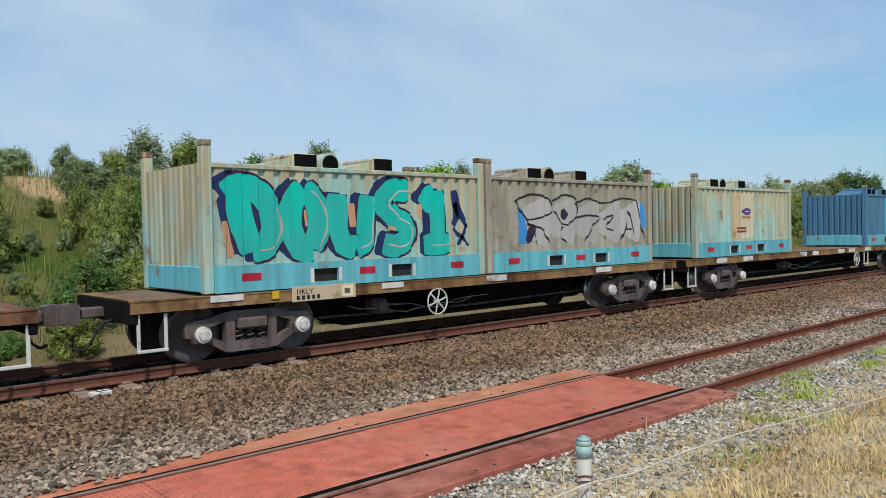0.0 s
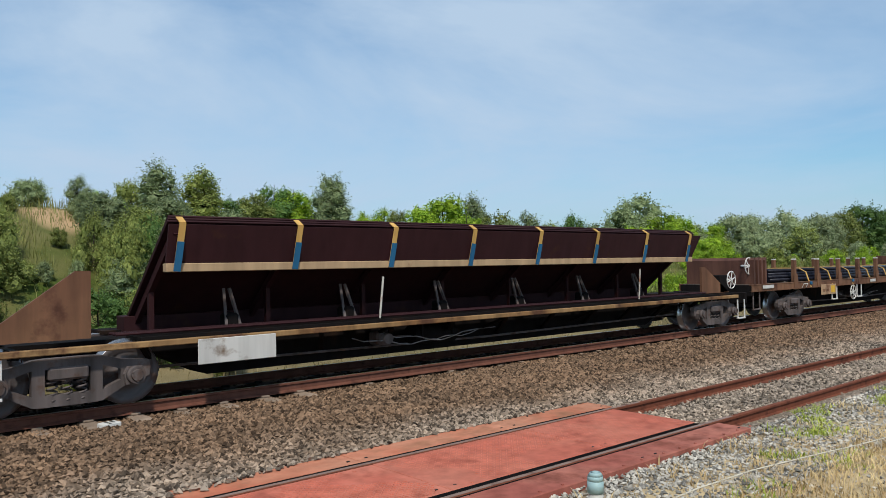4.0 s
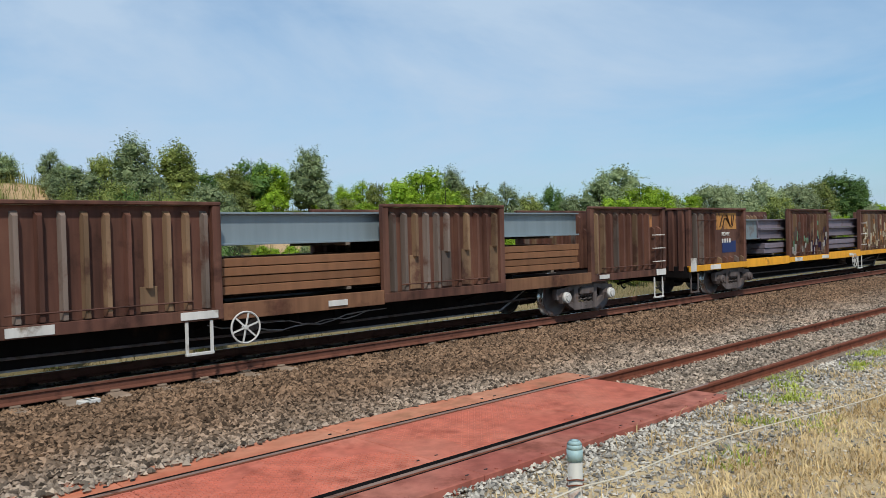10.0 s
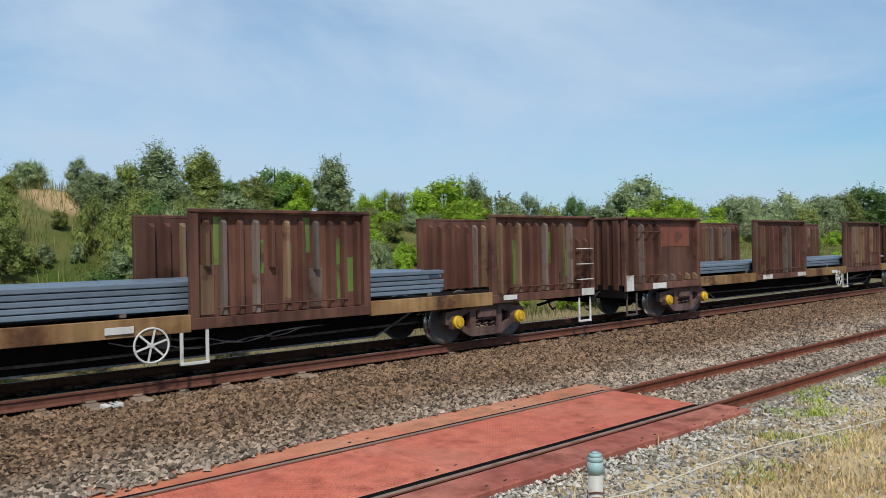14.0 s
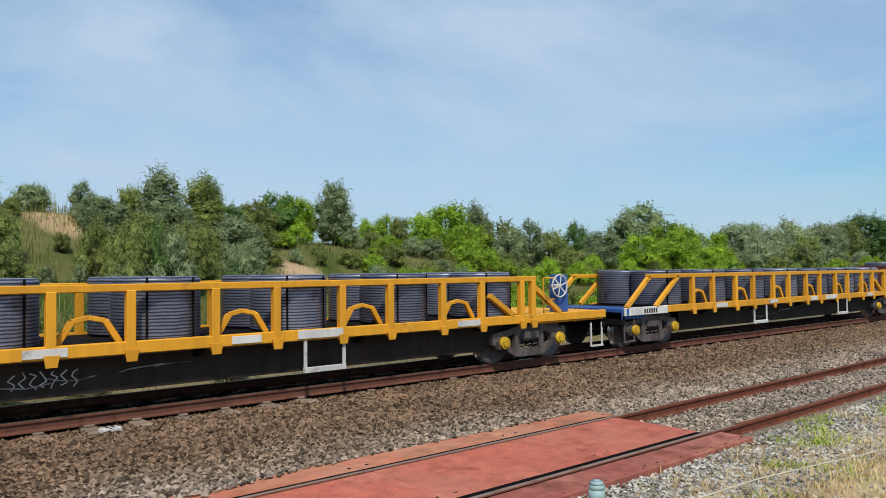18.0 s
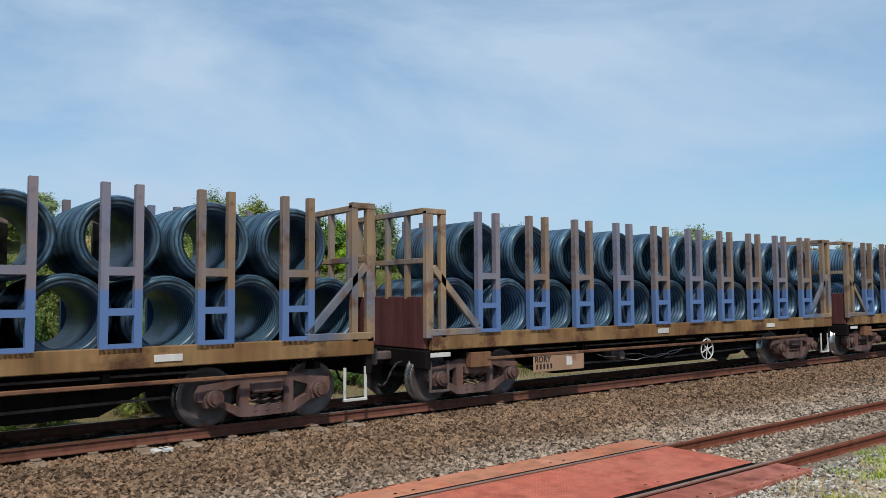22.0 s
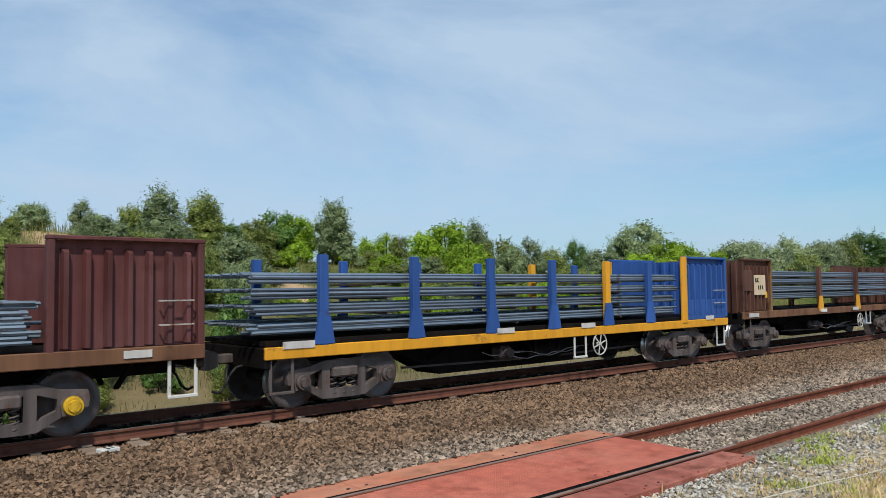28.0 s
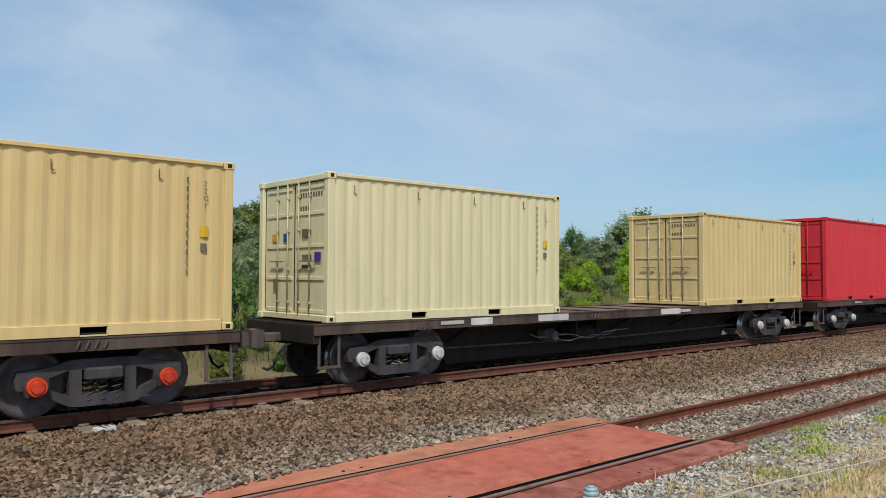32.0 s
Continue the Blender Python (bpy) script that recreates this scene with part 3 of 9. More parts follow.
# ---- tracks ----
def rail_mesh(x0, x1, mat):
    bm = bmesh.new()
    out = [(-0.07, -0.16), (0.07, -0.16), (0.07, -0.148), (0.012, -0.12), (0.012, -0.045), (0.035, -0.034), (0.036, -0.006), (0.026, 0.0),
           (-0.026, 0.0), (-0.036, -0.006), (-0.035, -0.034), (-0.012, -0.045), (-0.012, -0.12), (-0.07, -0.148)]
    xs = []
    x = x0
    while x < x1:
        xs.append(x)
        x += 2.0 if x < 60 else 30.0
    xs.append(x1)
    rings = [[bm.verts.new((x, a, z)) for a, z in out] for x in xs]
    for p, q in zip(rings, rings[1:]):
        for k in range(len(out)):
            bm.faces.new((p[k], q[k], q[(k + 1) % len(out)], p[(k + 1) % len(out)]))
    bm.faces.new(rings[0])
    bm.faces.new(rings[-1][::-1])
    return mesh_of(bm, mat)


def sleeper_mesh(length, mat):
    bm = bmesh.new()
    cbox(bm, -0.125, 0.125, -length / 2, length / 2, -0.2, 0.0, 0.025)
    for y in (-0.7525, 0.7525):
        for s in (-1, 1):
            cbox(bm, -0.07, 0.07, y + s * 0.105 - 0.035, y + s * 0.105 + 0.035, 0.0, 0.035, 0.01)
    return mesh_of(bm, mat)


def lay_track(name, label, y, z, x0, x1, spacing, sl0, sl_x1, sl_len, sl_mat, skip):
    track = tagged(new(name), label, "railway track", "", "structure")
    track.location = (0, y, z)
    for side in (-1, 1):
        part("rail", rail_mesh(x0, x1, M_RAIL_MAIN if name == "main_track" else M_RAIL), M_RAIL, track, at=pose(0, side * 0.7525, 0))
        if name == "yard_track":
            continue
        bm = bmesh.new()
        cbox(bm, x0, x1, -0.022, 0.022, 0.0005, 0.003)
        part("running_surface", bm, M_TREAD, track, "worn bright rail top", pose(0, side * 0.7525 + (0.004 if side > 0 else 0), 0))
    me = sleeper_mesh(sl_len, sl_mat)
    x = sl0
    rng = random.Random(5)
    while x < sl_x1:
        if not skip or not skip[0] < x < skip[1]:
            part("sleeper", me, sl_mat, track, at=pose(x + rng.uniform(-0.03, 0.03), rng.uniform(-0.04, 0.04), (-0.165 if x < 7.2 else -0.205) + rng.uniform(-0.03, 0.006), 0, 0, rng.uniform(-1.5, 1.5)))
        x += spacing


def shade_between_rails(m):
    """Shade under the train painted black over a sleeper's middle, between the rails."""
    n, l = m.node_tree.nodes, m.node_tree.links
    b = n["Principled BSDF"]
    src = b.inputs["Base Color"].links[0].from_socket
    co, sep, r = n.new("ShaderNodeTexCoord"), n.new("ShaderNodeSeparateXYZ"), n.new("ShaderNodeMapRange")
    r.inputs["From Min"].default_value, r.inputs["From Max"].default_value = -0.92, -0.72
    l.new(co.outputs["Object"], sep.inputs["Vector"])
    l.new(sep.outputs["Y"], r.inputs["Value"])
    l.new(mix(n, l, r.outputs["Result"], src, (0.012, 0.010, 0.009)), b.inputs["Base Color"])


shade_between_rails(M_SLEEPER)
lay_track("main_track", "rusty main line rails on concrete sleepers", TRACK_Y, 0.0, -400, 1500, 0.685, -11.0, 75, 2.5, M_SLEEPER, None)
lay_track("yard_track", "rusty disused siding rails on timber sleepers", YARD_Y, YARD_Z, -300, 1200, 0.62, 9.8, 45, 2.4, M_TIMBER, None)


def crossing_panels():
    """Red chequer plates between and beside the siding's rails."""
    deck = tagged(new("crossing_deck"), "red painted steel plates that fill the siding at a crossing", "crossing", "", "structure")
    deck.location = (0, YARD_Y, YARD_Z)
    rng = random.Random(2)
    for y0, y1, right, name in ((-1.28, -0.825, 9.42, "edge_plate"), (-0.605, 0.702, 9.22, "centre_plate"), (0.872, 1.33, 9.42, "edge_plate")):
        x = -9.5
        while x < right - 0.1:
            x1 = min(x + 2.4, right)
            bm = bmesh.new()
            cbox(bm, x + 0.004, x1 - 0.004, y0, y1, -0.14, -0.004 + rng.uniform(-0.006, 0.004), 0.008)
            if name == "edge_plate" and y0 < 0:
                for k in range(7):
                    cyl(bm, (x + 0.2 + k * 0.33, y0 + 0.05, -0.01), (x + 0.2 + k * 0.33, y0 + 0.05, 0.008), 0.018, 6)
            if name == "centre_plate":
                for px, py in ((x + 0.3, -0.55), (x1 - 0.3, -0.55), (x + 0.3, 0.6), (x1 - 0.3, 0.6)):
                    cyl(bm, (px, py, -0.01), (px, py, 0.006), 0.022, 8)
            plate = part(name, bm, M_PANEL if name == "centre_plate" else M_PANEL_EDGE if y0 < 0 else M_PANEL_DUST, deck)
            # slot shade painted as thin black bars, no slot is cut
            for px in (x + 0.12, x1 - 0.12):
                part("lifting_slot", B((px - 0.018, px + 0.018, y0 + 0.10, y0 + 0.115, -0.02, 0.0025), c=0.0), M_BLACK, plate)
            x = x1
    bm = bmesh.new()
    for x in np.arange(-0.5, 9.15, 0.05):
        for y in np.arange(-0.56, 0.66, 0.05):
            if noise.noise(Vector((x * 0.9, y * 1.3, 0.0))) < -0.18:
                continue
            s = 1 if (round(x / 0.05) + round(y / 0.05)) % 2 else -1
            bar(bm, (x - 0.012, y - 0.012 * s, -0.002), (x + 0.012, y + 0.012 * s, -0.002), 0.008, 0.008)
    tagged(part("tread_bars", bm, M_PANEL_WORN, deck, "raised tread bars"), kind="stuff")
    for y0, y1 in ((-0.823, -0.789), (-0.716, -0.607), (0.789, 0.870)):
        part("rubber_strip", B((-9.5, 9.2, y0, y1, -0.12, -0.010), c=0.0), M_RUBBER_AND_SHADE, deck)
    for y in (-0.7525, 0.7525):
        part("worn_rail_head", B((-9.5, 9.9, y - 0.027, y + 0.027, 0.0005, 0.004), c=0.0), M_WORN_HEAD, deck, "dull worn rail head")


crossing_panels()


# ---- stones ----
def scatter_stones(name, label, mat, areas, seed):
    rng = np.random.default_rng(seed)
    base = np.array([(1, 0, 0), (-1, 0, 0), (0, 1, 0), (0, -1, 0), (0, 0, 1), (0, 0, -1)], float)
    tri = np.array([(0, 2, 4), (2, 1, 4), (1, 3, 4), (3, 0, 4), (2, 0, 5), (1, 2, 5), (3, 1, 5), (0, 3, 5)])
    vs, fs, k = [], [], 0
    for x0, x1, y0, y1, per, lo, hi in areas:
        count = int((x1 - x0) * (y1 - y0) * per)
        px, py, sz = rng.uniform(x0, x1, count), rng.uniform(y0, y1, count), rng.uniform(lo, hi, count)
        for x, y, s in zip(px, py, sz):
            if 6.5 < y < 7.45 and x < 9.4 and y < 7.42 - 0.40 * smooth01(5.5, 1.0, x) + rng.normal(0, 0.035):
                continue
            if abs(y - TRACK_Y) < 0.85 and abs(abs(y - TRACK_Y) - 0.7525) < 0.1:
                continue
            a = rng.uniform(0, math.tau)
            p = base * (s * rng.uniform(0.6, 1.15, 3)) + rng.normal(0, s * 0.22, (6, 3))
            c, d = math.cos(a), math.sin(a)
            q = np.stack([p[:, 0] * c - p[:, 1] * d + x, p[:, 0] * d + p[:, 1] * c + y, p[:, 2] * 0.75 + (ground_z(x, y) if y > 7.42 or x > 9.4 or y < 6.5 else YARD_Z) + s * 0.25], 1)
            vs.append(q)
            fs.append(tri + k)
            k += 6
    me = bpy.data.meshes.new(name)
    me.from_pydata(np.concatenate(vs).tolist(), [], np.concatenate(fs).tolist())
    me.materials.append(mat)
    tagged(new(name, me), label, "gravel", "", "stuff")


scatter_stones("ballast", "brown and grey crushed stone ballast along the rails", M_STONE,
               [(-1.5, 14, 7.0, 11.45, 620, 0.02, 0.05), (14, 34, 7.25, 11.45, 330, 0.026, 0.05), (-1.5, 20, 11.45, 13.9, 110, 0.025, 0.045),
                (9.5, 30, 4.95, 7.25, 330, 0.02, 0.04)], 3)
scatter_stones("gravel", "grey loose gravel between grass tufts", M_STONE_GREY, [(2.0, 18, 3.45, 4.95, 420, 0.012, 0.036), (2.0, 18, 1.0, 3.45, 110, 0.01, 0.03), (-1, 9, 4.2, 4.85, 300, 0.015, 0.034)], 4)


# ---- plants ----
def blades(name, label, mat, spots, seed, group=""):
    """Grass as single tapered blades: spots are x, y, spread, count, height."""
    rng = np.random.default_rng(seed)
    vs, fs, k = [], [], 0
    for x, y, spread, count, h in spots:
        for _ in range(count):
            px, py = x + rng.normal(0, spread), y + rng.normal(0, spread)
            a, hh, lean = rng.uniform(0, math.tau), h * rng.uniform(0.4, 1.2), rng.uniform(0.15, 1.5) if h < 0.2 else rng.uniform(0.1, 0.8)
            z = ground_z(px, py) - 0.01
            dx, dy, wd = math.cos(a), math.sin(a), 0.004 + 0.003 * rng.random() + h * 0.006
            tx, ty = px + dx * hh * lean, py + dy * hh * lean
            vs += [(px - dy * wd, py + dx * wd, z), (px + dy * wd, py - dx * wd, z),
                   (px + dx * hh * lean * 0.35 + dy * wd * 0.8, py + dy * hh * lean * 0.35 - dx * wd * 0.8, z + hh * 0.6),
                   (px + dx * hh * lean * 0.35 - dy * wd * 0.8, py + dy * hh * lean * 0.35 + dx * wd * 0.8, z + hh * 0.6), (tx, ty, z + hh * 0.95)]
            fs += [(k, k + 1, k + 2, k + 3), (k + 3, k + 2, k + 4)]
            k += 5
    me = bpy.data.meshes.new(name)
    me.from_pydata(vs, [], fs)
    me.materials.append(mat)
    tagged(new(name, me), label, "grass", group, "stuff")


def grow_grass():
    rng = random.Random(11)
    dry, green, bank = [], [], []
    for _ in range(860):
        x, y = rng.uniform(2.5, 17), rng.uniform(0.8, 3.45)
        dry.append((x, y, 0.17, 36, rng.uniform(0.05, 0.13)))
    for _ in range(130):
        x, y = rng.uniform(4.5, 17), 3.2 + 1.6 * rng.random() ** 1.6
        dry.append((x, y, 0.12, 26, rng.uniform(0.05, 0.12)))
    for x, y, n in ((9.9, 4.25, 9), (8.6, 4.0, 5), (10.6, 4.5, 6), (13.0, 4.4, 9), (7.2, 3.6, 4), (11.5, 4.9, 7), (14.5, 4.6, 10), (9.0, 3.4, 4)):
        for _ in range(n):
            green.append((x + rng.gauss(0, 0.26), y + rng.gauss(0, 0.12), 0.09, 34, 0.085))
    for _ in range(1300):
        x = rng.uniform(-4, 50)
        bank.append((x, rng.uniform(18.2, 20.5) if len(bank) < 700 else rng.uniform(15.0, 18.8), 0.35, 10, rng.uniform(0.2, 0.5) if len(bank) < 700 else rng.uniform(0.08, 0.25)))
    slope = []
    for _ in range(2600):
        x, y = rng.uniform(5, 70), rng.uniform(19.5, 31)
        if math.hypot((x - 14.9) * 0.85, (y - 25.0) * 0.6) > 0.8:
            slope.append((x, y, 0.4, 10, rng.uniform(0.25, 0.6)))
    blades("dry_grass", "dry straw-coloured grass beside the siding", M_DRY, dry, 21)
    blades("green_grass", "fresh green grass tufts in gravel", M_GREEN_GRASS, green, 22)
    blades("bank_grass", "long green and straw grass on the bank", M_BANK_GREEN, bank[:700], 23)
    blades("slope_grass", "long yellow-green grass on the upper bank", M_SLOPE, slope, 25)
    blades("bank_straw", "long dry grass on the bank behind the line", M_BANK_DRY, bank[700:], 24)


grow_grass()


def tree_meshes(kind, seed, mat):
    """Trunk with limbs, and a crown of leafy lobes with loose sprigs, for a plant of unit height."""
    rng = np.random.default_rng(seed)
    # lobes, their reach from the stem, lowest and highest middle, radius, upright stretch, leaves, leaf length and width share, sprigs
    n_lobe, reach, z0, z1, rad, tall, n_leaf, leaf, slim, n_sprig = {
        "poplar": (15, 0.115, 0.10, 0.80, 0.115, 1.75, 5000, 0.0140, 0.36, 95), "round": (17, 0.27, 0.16, 0.78, 0.165, 1.0, 5200, 0.0145, 0.55, 40),
        "bush": (14, 0.42, 0.10, 0.70, 0.22, 0.95, 3600, 0.0175, 0.5, 55), "feather": (13, 0.22, 0.12, 0.74, 0.12, 1.25, 3600, 0.0140, 0.34, 85),
        "far": (10, 0.28, 0.15, 0.78, 0.19, 1.0, 1700, 0.026, 0.55, 10)}[kind]
    bm = bmesh.new()
    cyl(bm, (0, 0, -0.03), (0.02, 0.01, 0.45), 0.013, 7, 0.009, False)
    cyl(bm, (0.02, 0.01, 0.45), (0.0, 0.0, 0.9), 0.009, 6, 0.003, False)
    lobes = []
    for i in range(n_lobe):
        t = (i + rng.uniform(0.0, 0.9)) / n_lobe
        z = z0 + (z1 - z0) * t
        width = {"poplar": (0.55 + 0.9 * t) * (1 - t) ** 0.5 * 1.3, "round": math.sqrt(max(0.05, 1 - (1.7 * t - 0.75) ** 2)), "bush": math.sqrt(max(0.06, 1 - t ** 1.5)),
                 "feather": (1 - t) ** 0.5 * (0.6 + t), "far": math.sqrt(max(0.05, 1 - (1.7 * t - 0.75) ** 2))}[kind]
        a, q = i * 2.4 + rng.uniform(-0.5, 0.5), reach * width * math.sqrt(rng.uniform(0.35, 1.0))
        r = rad * rng.uniform(0.72, 1.25) * (1.0 - 0.32 * t)
        lobes.append((np.array((math.cos(a) * q, math.sin(a) * q, min(z, 0.97 - r * tall * 0.8))), r))
        cyl(bm, (0.01, 0, z * 0.55), tuple(lobes[-1][0]), 0.006, 5, 0.003, False)
    pos, nrm, size = [], [], []
    share = np.array([r * r for _, r in lobes])
    for (c, r), k in zip(lobes, (share / share.sum() * n_leaf).astype(int)):
        d = rng.normal(0, 1, (k, 3))
        d /= np.linalg.norm(d, axis=1)[:, None]
        d[:, 2] = np.where(d[:, 2] < -0.35, -d[:, 2], d[:, 2])
        lump = 1.0 + 0.16 * np.sin(d[:, 0] * 7 + seed) * np.sin(d[:, 1] * 6 + 2) + 0.12 * np.sin(d[:, 2] * 9 + d[:, 0] * 5)
        pos.append(c + d * (r * lump * rng.uniform(0.68, 1.16, k))[:, None] * (1, 1, tall))
        nrm.append(d + rng.normal(0, 0.75, (k, 3)))
        size.append(leaf * rng.uniform(0.6, 1.35, k))
        # closely set leaves deep in the lobe
        k = max(14, int(k * 0.10))
        d = rng.normal(0, 1, (k, 3))
        d /= np.linalg.norm(d, axis=1)[:, None]
        pos.append(c + d * r * 0.62 * (1, 1, tall))
        nrm.append(d + rng.normal(0, 0.2, (k, 3)))
        size.append(np.full(k, r * 0.36 * (1.25 if tall > 1.5 else 1.0)))
    for _ in range(n_sprig):
        c, r = lobes[rng.integers(len(lobes) // 3, len(lobes))]
        d = rng.normal(0, 1, 3)
        d[2] = abs(d[2]) + (1.6 if kind in ("poplar", "feather") else 0.5)
        d /= np.linalg.norm(d)
        k = 16
        f = np.linspace(0.7, 1.0 + rng.uniform(0.3, 1.0), k)
        line = c + (f * r)[:, None] * d * (1, 1, tall) + rng.normal(0, 0.012, (k, 3))
        line[:, 2] = np.minimum(line[:, 2], 1.10)
        pos.append(line)
        nrm.append(rng.normal(0, 1, (k, 3)))
        size.append(leaf * rng.uniform(0.6, 1.1, k))
    trunk = mesh_of(bm, M_BARK)
    p, n, s = np.concatenate(pos), np.concatenate(nrm), np.concatenate(size)[:, None]
    p[:, 2] = np.maximum(p[:, 2], 0.02)
    n /= np.linalg.norm(n, axis=1)[:, None]
    axis = np.cross(n, rng.normal(0, 1, n.shape) + (np.array((0, 0, 0)) if kind in ("round", "bush", "far") else np.array((1.5, 0, 0))))
    axis /= np.linalg.norm(axis, axis=1)[:, None]
    across = np.cross(n, axis)
    w = np.where(s > leaf * 1.5, 0.8, slim) * s
    vs = np.stack([p - axis * s, p + across * w, p + axis * s, p - across * w], 1).reshape(-1, 3)
    me = bpy.data.meshes.new("crown")
    me.from_pydata(vs.tolist(), [], np.arange(len(vs)).reshape(-1, 4).tolist())
    me.materials.append(mat)
    return trunk, me


PLANTS = {}


def plant(kind, mat, seed, x, y, h, squash, name, label, category, group):
    # only low scrub grows below the two bare scars
    if y < 27.5 and (0.205 < x / y < 0.285 or 0.545 < x / y < 0.66):
        h, squash = min(h, 0.62), min(squash, 1.1)
    key = (kind, mat.name, seed % 3)
    if key not in PLANTS:
        PLANTS[key] = tree_meshes(kind, 100 + seed % 3 + len(PLANTS) * 7, mat)
    trunk, crown = PLANTS[key]
    t = thing(name, label, category, group)
    rng = random.Random(seed * 17 + int(x * 10))
    t.matrix_basis = Matrix.LocRotScale((x, y, ground_z(x, y)), Euler((0, 0, rng.uniform(0, 6.28))), (h * squash, h * squash, h * 1.07))
    part("trunk", trunk, M_BARK, t)
    part("crown", crown, mat, t)


def grow_bank():
    rng = random.Random(8)
    # marked trees of the skyline: x, y, height, width, kind, leaves
    for i, (x, y, h, q, kind, mat) in enumerate(SKYLINE):
        plant(kind, mat, i, x, y, h, q, "tree", TREE_LABELS[kind, mat.name], "tree", "trees on the bank")
    for i in range(95):
        x = rng.uniform(-2, 80)
        y = 18.6 + rng.random() ** 1.2 * 15
        if 14.0 < x < 15.8 and 23.5 < y < 26.5:
            continue
        m = rng.choice((M_LEAF_GREY, M_LEAF_OLIVE, M_LEAF_OLIVE, M_LEAF_GREY, M_LEAF_OLIVE)) if x < 16 else rng.choice((M_LEAF_BRIGHT, M_LEAF_OLIVE, M_LEAF_BRIGHT, M_LEAF_BRIGHT))
        plant("bush", m, i, x, y, rng.uniform(0.7, 1.7), rng.uniform(0.8, 1.3), "bush", BUSH_LABELS[m.name], "bush", "bushes on the bank")
    # low shrubs dotted over the open slope
    for i in range(78):
        x, y = rng.uniform(12.5, 34), rng.uniform(19.5, 30)
        if 14.0 < x < 15.8 and 23.8 < y < 26.2:
            continue
        m = rng.choice((M_LEAF_BRIGHT, M_LEAF_OLIVE, M_LEAF_BRIGHT, M_LEAF_GREY))
        plant("bush", m, i, x, y, rng.uniform(0.5, 1.1), rng.uniform(1.0, 1.6), "bush", BUSH_LABELS[m.name].replace("leafy", "low leafy"), "bush", "bushes on the bank")
    # low scrub along the crest
    for i in range(26):
        x, y = 2.5 + i * 0.75 + rng.uniform(-0.3, 0.3), rng.uniform(25.5, 29.5)
        if abs(x - 6.9) < 0.9 and y < 28:
            continue
        m = rng.choice((M_LEAF_OLIVE, M_LEAF_OLIVE, M_LEAF_GREY, M_LEAF_BRIGHT))
        plant("bush", m, i, x, y, rng.uniform(0.6, 1.15), rng.uniform(1.1, 1.6), "bush", BUSH_LABELS[m.name].replace("leafy", "low leafy"), "bush", "bushes on the bank")
    # dark thicket close behind the line
    for i in range(19):
        x = -6 + i * 1.0 + rng.uniform(-0.2, 0.2)
        m = rng.choice((M_LEAF_DARK, M_LEAF_DARK, M_LEAF_OLIVE))
        plant("bush", m, i, x, rng.uniform(16.8, 19.0), rng.uniform(1.0, 1.9) if x < 6 else rng.uniform(0.6, 1.1), rng.uniform(0.95, 1.2), "bush", BUSH_LABELS[m.name], "bush", "bushes on the bank")
    for i in range(20):
        x = -6.5 + i * 0.62 + rng.uniform(-0.25, 0.25)
        m = rng.choice((M_LEAF_OLIVE, M_LEAF_DARK, M_LEAF_DARK) if x < 5 else (M_LEAF_OLIVE, M_LEAF_GREY, M_LEAF_OLIVE))
        plant("bush", m, i, x, rng.uniform(19.3, 22.5), rng.uniform(1.4, 2.1), rng.uniform(0.9, 1.15), "bush", BUSH_LABELS[m.name], "bush", "bushes on the bank")
    # tall thick bushes at the foot of the bank
    for i in range(46):
        x = -7 + i * 0.62 + rng.uniform(-0.3, 0.3)
        m = rng.choice((M_LEAF_OLIVE, M_LEAF_DARK, M_LEAF_DARK if x < 5 else M_LEAF_GREY, M_LEAF_DARK if x < 5 else M_LEAF_OLIVE)) if x < 12 else rng.choice((M_LEAF_OLIVE, M_LEAF_BRIGHT, M_LEAF_GREY))
        if 12.4 < x < 15.2:
            continue
        plant("bush", m, i, x, rng.uniform(18.6, 23.0), rng.uniform(1.5, 2.5) if x < 12 else rng.uniform(1.0, 1.7), rng.uniform(0.6, 0.85), "bush", BUSH_LABELS[m.name], "bush", "bushes on the bank")
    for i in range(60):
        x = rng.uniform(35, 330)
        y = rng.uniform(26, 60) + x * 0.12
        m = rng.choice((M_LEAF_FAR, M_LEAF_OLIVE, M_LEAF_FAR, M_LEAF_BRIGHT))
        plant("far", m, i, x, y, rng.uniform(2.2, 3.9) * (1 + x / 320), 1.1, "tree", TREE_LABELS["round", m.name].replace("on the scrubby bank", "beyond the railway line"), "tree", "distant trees")


